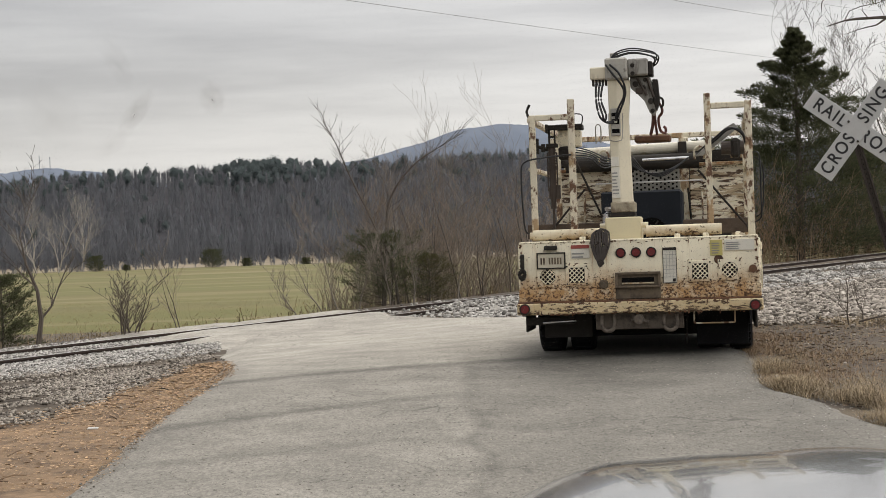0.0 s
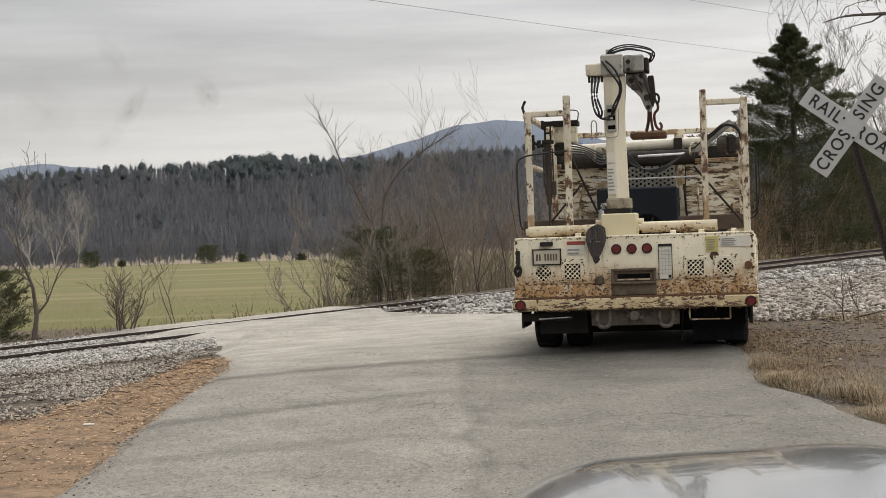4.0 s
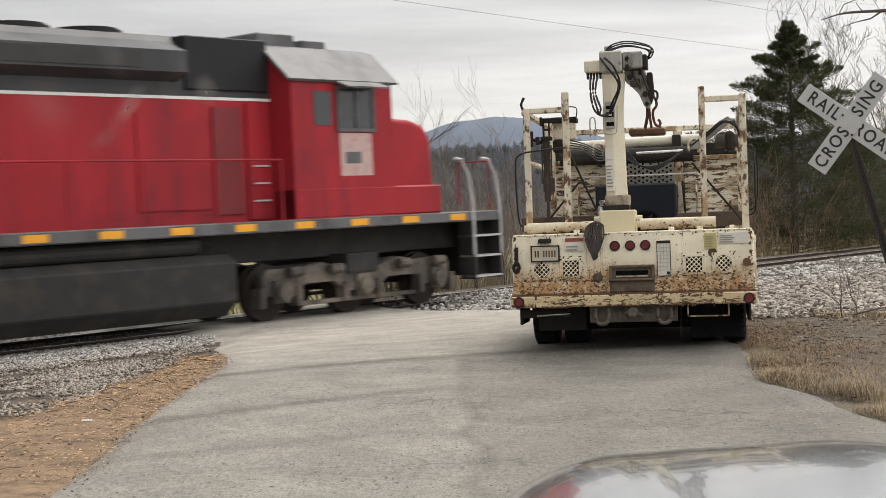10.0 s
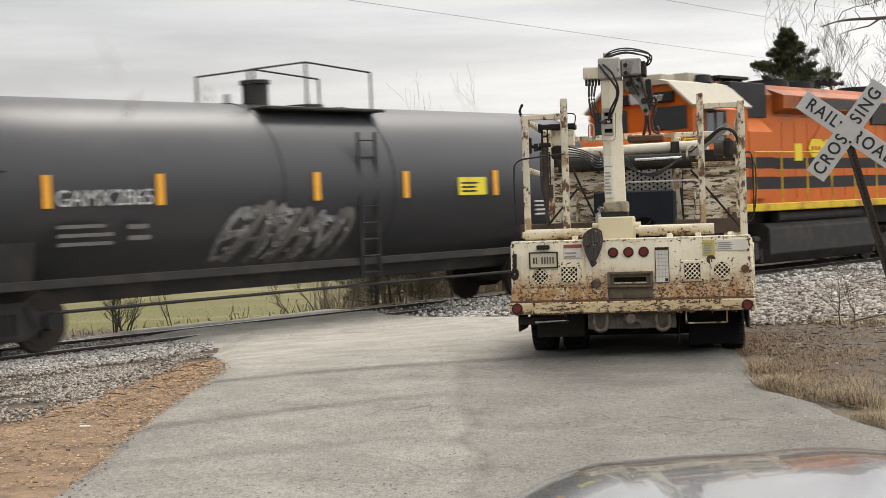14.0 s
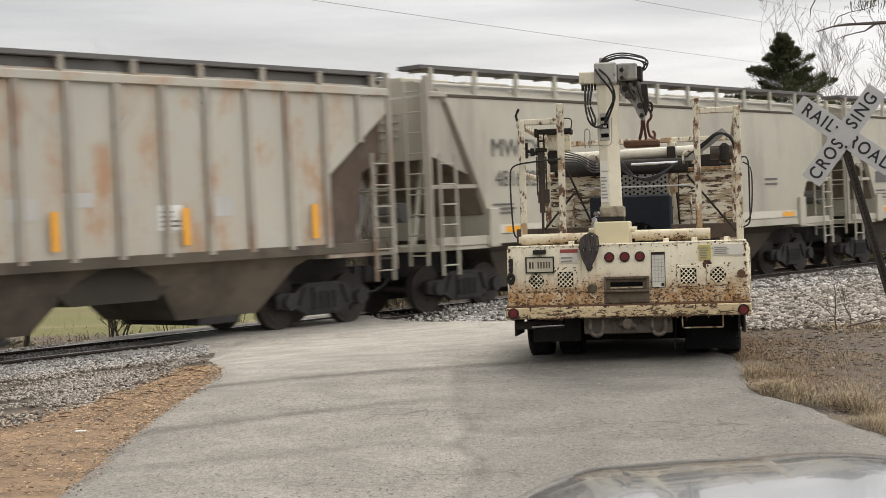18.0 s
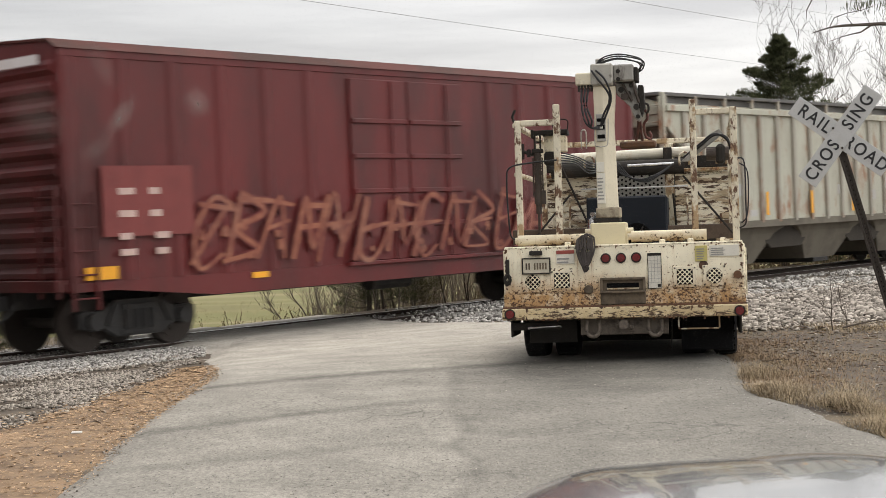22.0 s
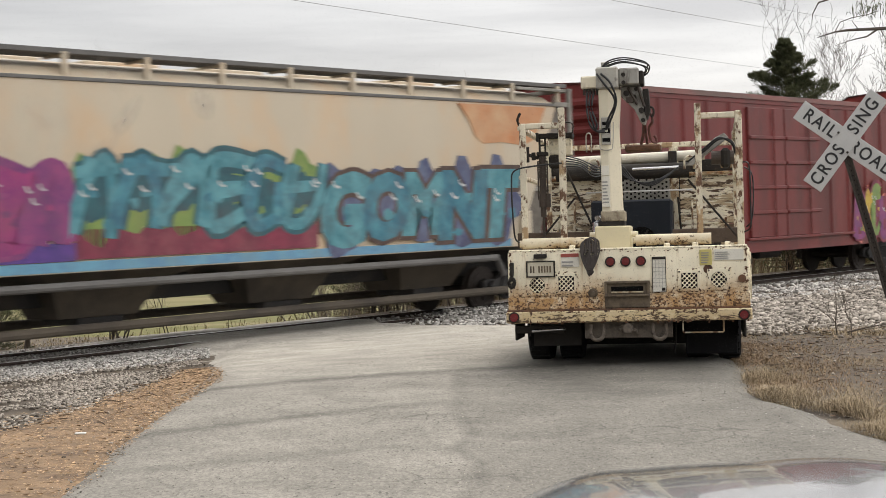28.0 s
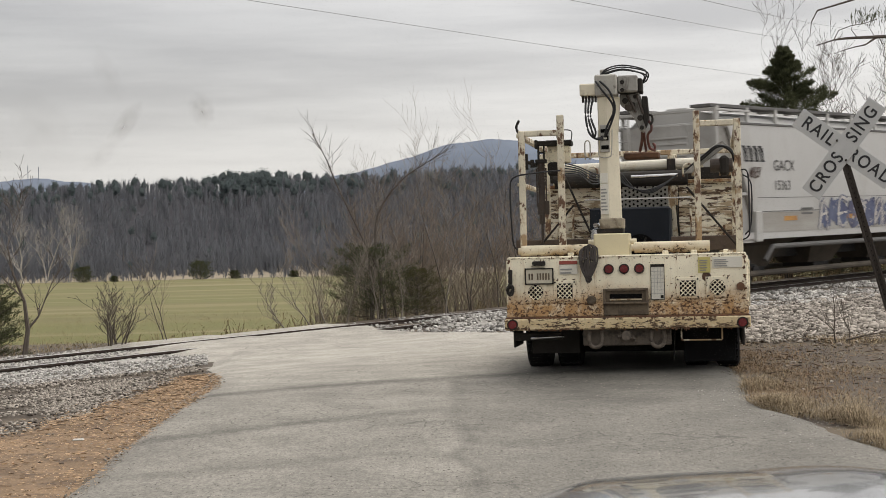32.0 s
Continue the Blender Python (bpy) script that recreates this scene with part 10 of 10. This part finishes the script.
def woods(name, kind, count, place, material, label, smin, smax):
    for k in range(4):
        v, f = far_tree(kind, 90 + k)
        pos, sc = [], []
        for _ in range(count // 4):
            x, y, q = place()
            pos.append((x, y, ground_z(x, y) - 0.3))
            h = r8.uniform(smin, smax) * q
            sc.append((h * r8.uniform(0.75, 1.3), h * r8.uniform(0.75, 1.3), h))
        me = scatter(name, v, f, rot_mats(np.array(pos), np.array(sc), r8, up=True), material, label, "woods").data
        me.shade_smooth()
        # twigs are round: let them all catch the sky's light alike
        up = np.tile(np.array([0.0, -0.35, 0.94]), (len(me.vertices), 1)) + r8.normal(0, 0.12, (len(me.vertices), 3))
        me.normals_split_custom_set_from_vertices(up / np.linalg.norm(up, axis=1)[:, None])


def hillside():
    y = r8.uniform(345, 640)
    return r8.uniform(-0.36, 0.36) * y, y, 1.0


def crest():
    y = r8.uniform(520, 640)
    x = r8.uniform(-0.36, 0.36) * y
    if r8.random() < 0.25:
        x = r8.normal(-62, 14)
    return x, y, 1.0 + 0.12 * math.exp(-((x + 66) / 16) ** 2)


def foot():
    y = r8.uniform(338, 372)
    return r8.uniform(-0.36, 0.36) * y, y, 0.8


M_FLOOR = mat("wooded_hill_floor", (0.062, 0.061, 0.066), 1.0, var=0.15, scale=0.2, fine=2, bump=0, spec=0.0)
grid_mesh("hill_floor", steps((-420, 420, 15)), steps((360, 680, 15)), lambda x, y: ground_z(x, y) + 0.25, M_FLOOR, label="leaf-covered floor of the wooded hill", category="hill")
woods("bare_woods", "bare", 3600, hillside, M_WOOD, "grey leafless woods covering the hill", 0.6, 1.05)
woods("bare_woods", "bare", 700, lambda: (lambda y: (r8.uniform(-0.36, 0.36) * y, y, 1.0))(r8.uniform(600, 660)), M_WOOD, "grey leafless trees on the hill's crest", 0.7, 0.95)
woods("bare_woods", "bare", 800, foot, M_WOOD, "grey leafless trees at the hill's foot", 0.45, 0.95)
def strip_edge():
    y = r8.uniform(322, 345)
    return r8.uniform(-0.36, 0.36) * y, y, 1.0


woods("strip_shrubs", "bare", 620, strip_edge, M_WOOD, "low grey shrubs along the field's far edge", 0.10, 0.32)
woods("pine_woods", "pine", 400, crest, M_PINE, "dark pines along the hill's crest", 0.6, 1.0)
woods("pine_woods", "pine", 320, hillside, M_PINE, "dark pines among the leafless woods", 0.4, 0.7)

# far ridge; the blue haze of distance is put into its base colour
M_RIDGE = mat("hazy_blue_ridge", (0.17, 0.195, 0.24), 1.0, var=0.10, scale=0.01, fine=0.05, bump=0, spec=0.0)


def ridge_h(x):
    h = 128 + 66 * math.exp(-((x - 105) / 190) ** 2) + 17 * math.exp(-((x + 670) / 120) ** 2) - 18 * math.exp(-((x + 430) / 120) ** 2)
    return h + 3 * noise.noise((x * 0.02, 0, 0)) + 1.6 * noise.noise((x * 0.09, 3, 0))


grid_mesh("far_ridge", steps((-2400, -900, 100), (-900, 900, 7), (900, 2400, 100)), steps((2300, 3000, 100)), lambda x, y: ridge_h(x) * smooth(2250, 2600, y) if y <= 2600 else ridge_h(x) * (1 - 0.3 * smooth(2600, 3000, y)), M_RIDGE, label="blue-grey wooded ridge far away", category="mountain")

for x, h in ((-680, 22), (-662, 19)):
    bm = bmesh.new()
    for k in range(3):
        a = 2.094 * k
        cyl(bm, (math.cos(a) * 0.7, math.sin(a) * 0.7, -4), (math.cos(a) * 0.35, math.sin(a) * 0.35, h), 0.22, 5)
    m = thing("radio_mast", "thin lattice radio mast on the far ridge", "mast", "radio masts", at=pose(x, 2590, ridge_h(x)))
    part("lattice", bm, M_RIDGE, m)

# ---- crossing sign ----
M_SIGN = mat("weathered_sign_white", (0.47, 0.47, 0.465), 0.5, var=0.08, scale=3, second=(0.40, 0.40, 0.395), patch=0.6, patch_scale=3, soft=0.12)
M_SIGNK = mat("sign_black", (0.02, 0.02, 0.022), 0.6, var=0.2, scale=6)
M_SPOST = mat("rusty_sign_post", (0.045, 0.036, 0.03), 0.7, metal=0.3, var=0.3, scale=6)
SIGN_C = Vector((4.56, 16.7, 2.49))
cross = thing("railroad_crossbuck", "leaning white crossbuck sign with black letters on a steel post", "road sign", at=Matrix.Translation(SIGN_C) @ pose(0, 0, 0, 0, -7.8, -14))


def blade(angle, words, y):
    m = pose(0, y, 0, 0, angle, 0)
    bm = bmesh.new()
    box(bm, -0.61, 0.61, -0.004, 0.004, -0.114, 0.114, m)
    b = part("blade", bevel(bm, 0.003), M_SIGN, cross)
    for text, x in words:
        cu = bpy.data.curves.new("t", "FONT")
        cu.offset = 0.003
        cu.body, cu.size, cu.extrude, cu.align_x, cu.align_y, cu.space_character = text, 0.195, 0.002, "CENTER", "CENTER", 1.22
        tmp = bpy.data.objects.new("t", cu)
        scene.collection.objects.link(tmp)
        me = bpy.data.meshes.new_from_object(tmp)
        bpy.data.objects.remove(tmp)
        me.materials.clear()
        me.materials.append(M_SIGNK)
        ob = new("letters", me)
        ob.parent = b
        ob.matrix_basis = m @ pose(x, -0.006, 0, 90) @ Matrix.Diagonal((0.86, 1, 1, 1))
    return b


blade(45, (("RAIL", -0.335), ("ROAD", 0.335)), 0.0)
blade(-45, (("CROS", -0.325), ("SING", 0.325)), -0.012)
for x, z in ((-0.06, 0.10), (0.0, -0.13)):
    bm = bmesh.new()
    cyl(bm, (x, -0.02, z), (x, -0.035, z), 0.014, 8)
    part("bolt", bm, M_SPOST, cross)
bm = bmesh.new()
prism(bm, [(-0.045, 0.02), (-0.03, 0.05), (0.03, 0.05), (0.045, 0.02), (0.025, 0.02), (0.02, 0.035), (-0.02, 0.035), (-0.025, 0.02)], -2.6, 0.02, "z")
post_m = pose(-0.02, 0, -0.08, 0, -7.0, 0)
bmesh.ops.transform(bm, matrix=post_m, verts=bm.verts)
part("post", bm, M_SPOST, cross)
bm = bmesh.new()
for i in range(40):
    z = -0.2 - i * 0.055
    cyl(bm, (0, 0.034, z), (0, 0.018, z), 0.007, 6)
bmesh.ops.transform(bm, matrix=post_m, verts=bm.verts)
tagged(part("post_hole", bm, M_VOID, cross), kind="stuff")

# ---- overhead wires ----
M_WIRE = mat("weathered_cable", (0.26, 0.26, 0.265), 0.6, var=0.1)


def wire(a, b, sag, r):
    a, b = Vector(a), Vector(b)
    pts = []
    for i in range(25):
        f = i / 24
        p = a.lerp(b, f)
        p.z -= sag * 4 * f * (1 - f)
        pts.append(p)
    bm = bmesh.new()
    tube(bm, pts, r, 6)
    return tagged(part("overhead_cable", bm, M_WIRE, None), "thin dark overhead cable across the sky", "cable", "overhead cables")


wire((-20.2, 15.0, 7.35), (18.4, 79.1, 10.1), 0.13, 0.008)
wire((-2.04, 27.0, 6.9), (22.0, 82.3, 12.15), 0.1, 0.008)
wire((5.35, 35.0, 7.4), (27.7, 95, 14.7), 0.15, 0.008)

# ---- the bonnet of the camera's own car ----
M_CARPAINT = mat("silver_car_paint", (0.25, 0.255, 0.26), 0.14, metal=0.25, var=0.04, scale=20, fine=400, bump=0.02, coat=0.5)
car = thing("car", "silver car bonnet with glossy reflections", "car")
PROFILE = [(-0.95, 0.5), (-0.5, 0.66), (-0.2, 0.83), (-0.04, 0.96), (0.03, 1.025), (0.09, 1.078), (0.146, 1.108), (0.212, 1.131), (0.316, 1.142), (0.408, 1.156), (0.461, 1.164), (0.50, 1.167), (0.56, 1.158), (0.75, 1.150), (1.2, 1.145), (1.45, 1.12), (1.7, 1.0)]
FRONT = [(-0.95, 1.95), (0.1, 2.15), (0.21, 2.12), (0.32, 2.08), (0.41, 2.0), (0.5, 1.95), (1.2, 1.9), (1.7, 1.7)]


def hood_z(x, y):
    """The bonnet's skin: its outline across the car, bending ever more towards the front edge, then rolling over."""
    z = 0.5 * edge_at(PROFILE, x) + 0.25 * (edge_at(PROFILE, x - 0.02) + edge_at(PROFILE, x + 0.02))
    far = edge_at(FRONT, x)
    a = max(0.0, min(y, far) - (far - 0.52))
    z += 0.107 * (0.52 ** 2 - a * a) + 0.035 * (far - min(y, far))
    q = max(0.0, y - far)
    return z - 0.145 * q - (0.12 - math.sqrt(max(0.0, 0.12 ** 2 - min(q, 0.119) ** 2)))


verts, faces = [], []
NX, NY = 150, 40
for i in range(NX + 1):
    x = -0.95 + 2.65 * i / NX
    for j in range(NY + 1):
        f = j / NY
        y0 = edge_at(FRONT, x)
        y = 0.85 + (y0 - 0.85) * f / 0.6 if f < 0.6 else y0 + 0.119 * (f - 0.6) / 0.4
        verts.append((x, y, hood_z(x, y)))
faces = [(i * (NY + 1) + j, (i + 1) * (NY + 1) + j, (i + 1) * (NY + 1) + j + 1, i * (NY + 1) + j + 1) for i in range(NX) for j in range(NY)]
me = bpy.data.meshes.new("bonnet")
me.from_pydata(verts, [], faces)
me.shade_smooth()
me.materials.append(M_CARPAINT)
new("bonnet", me).parent = car
bm = bmesh.new()
prism(bm, [(-0.9, 0.9), (-0.9, 1.9), (-0.3, 2.03), (1.2, 2.03), (1.65, 1.9), (1.65, 0.9)], 0.3, 0.56, "z")
part("front_body", bevel(bm, 0.03), M_CARPAINT, car)
for x in (-0.75, 1.45):
    bm = bmesh.new()
    cyl(bm, (x - 0.1, 1.15, 0.33), (x + 0.1, 1.15, 0.33), 0.33, 28)
    tyre = part("tyre", bm, M_RUBBER, car)
    bm = bmesh.new()
    cyl(bm, (x - 0.11, 1.15, 0.33), (x + 0.11, 1.15, 0.33), 0.2, 20)
    part("wheel_rim", bm, M_CHROME, tyre)


def spot_mat(name, strength):
    """A thin film of dried dirt on glass, dense in the middle and fading out."""
    m = bpy.data.materials.new(name)
    nt, b = nodes_of(m)
    N, L = nt.nodes.new, nt.links.new
    tc, gr, nz = N("ShaderNodeTexCoord"), N("ShaderNodeTexGradient"), N("ShaderNodeTexNoise")
    gr.gradient_type = "SPHERICAL"
    L(tc.outputs["Object"], gr.inputs[0])
    nz.inputs["Scale"].default_value = 2.2
    L(tc.outputs["Object"], nz.inputs["Vector"])
    mu = N("ShaderNodeMath")
    mu.operation = "MULTIPLY"
    L(gr.outputs["Fac"], mu.inputs[0])
    L(nz.outputs["Fac"], mu.inputs[1])
    mv = N("ShaderNodeMath")
    mv.operation = "MULTIPLY"
    mv.use_clamp = True
    L(mu.outputs[0], mv.inputs[0])
    mv.inputs[1].default_value = strength
    L(mv.outputs[0], b.inputs["Alpha"])
    b.inputs["Base Color"].default_value = (0.72, 0.70, 0.69, 1)
    b.inputs["Roughness"].default_value = 1.0
    b.inputs["Specular IOR Level"].default_value = 0.0
    return m


def clear_glass(name):
    m = bpy.data.materials.new(name)
    nt, b = nodes_of(m)
    tr, gl, mx = nt.nodes.new("ShaderNodeBsdfTransparent"), nt.nodes.new("ShaderNodeBsdfGlossy"), nt.nodes.new("ShaderNodeMixShader")
    gl.inputs["Roughness"].default_value = 0.02
    mx.inputs[0].default_value = 0.004
    nt.links.new(tr.outputs[0], mx.inputs[1])
    nt.links.new(gl.outputs[0], mx.inputs[2])
    nt.links.new(mx.outputs[0], nt.nodes["Material Output"].inputs["Surface"])
    return m


# sloping windscreen: height and distance add up to 2.2
bm = bmesh.new()
prism(bm, [(0.40, 1.80), (1.05, 1.15), (1.054, 1.154), (0.404, 1.804)], -0.75, 1.35, "x")
pane = part("windscreen", bm, clear_glass("windscreen_glass"), car, "clear windscreen with dried dirt spots")
pane.visible_shadow = False
M_SPOT, M_FAINT = spot_mat("dried_dirt_spot", 0.6), spot_mat("faint_dirt_haze", 0.25)
for x, y, z, rx, rz, turn, m in ((-0.135, 0.685, 1.515, 0.0049, 0.0168, -35, M_SPOT), (-0.100, 0.680, 1.520, 0.0064, 0.0108, 0, M_SPOT), (-0.149, 0.698, 1.502, 0.0054, 0.0131, -50, M_FAINT), (-0.172, 0.684, 1.516, 0.0152, 0.0217, 0, M_FAINT), (-0.138, 0.665, 1.535, 0.0059, 0.0163, 10, M_FAINT)):
    bm = bmesh.new()
    bmesh.ops.create_circle(bm, cap_ends=True, segments=24, radius=1.0)
    ob = part("dirt_spot", bm, m, pane)
    ob.matrix_basis = pose(x, y - 0.004, z - 0.004, -45 + 180, 0, 0) @ pose(0, 0, 0, 0, 0, turn) @ Matrix.Diagonal((rx, rz, 1, 1))
    ob.visible_shadow = False


# ---- what moves: the train along the track, its wheels as they roll ----
def motions():
    slope = -math.degrees(math.atan(GRADE))
    for c, mid in CARS:
        rows = []
        for t in (0, 4, 8, 12, 16, 20, 24, 28, 32):
            p = on_track(mid + PACE * (t - 20))
            rows.append((t, pose(p.x, p.y, p.z, 0, slope, math.degrees(TH))))
        walk(c, rows)
    for ob, x, r, mid in WHEELSETS:
        # spins while its car is near the crossing
        t0 = max(0.0, 20 + (-17 - mid - x) / PACE)
        t1 = min(32.0, 20 + (34 - mid - x) / PACE)
        if t1 <= t0:
            walk(ob, [(0, pose(x, 0, r)), (32, pose(x, 0, r))])
            continue
        f0, f1 = round(t0 * 30), round(t1 * 30)
        rows = [(0, pose(x, 0, r))] if f0 > 0 else []
        turn = 0.0
        for fr in range(f0, f1 + 1):
            turn = (fr - f0) / 30 * PACE / r
            rows.append((fr / 30, pose(x, 0, r) @ Matrix.Rotation(turn, 4, "Y")))
        if f1 < 960:
            rows.append((32, pose(x, 0, r) @ Matrix.Rotation(turn, 4, "Y")))
        walk(ob, rows)


motions()
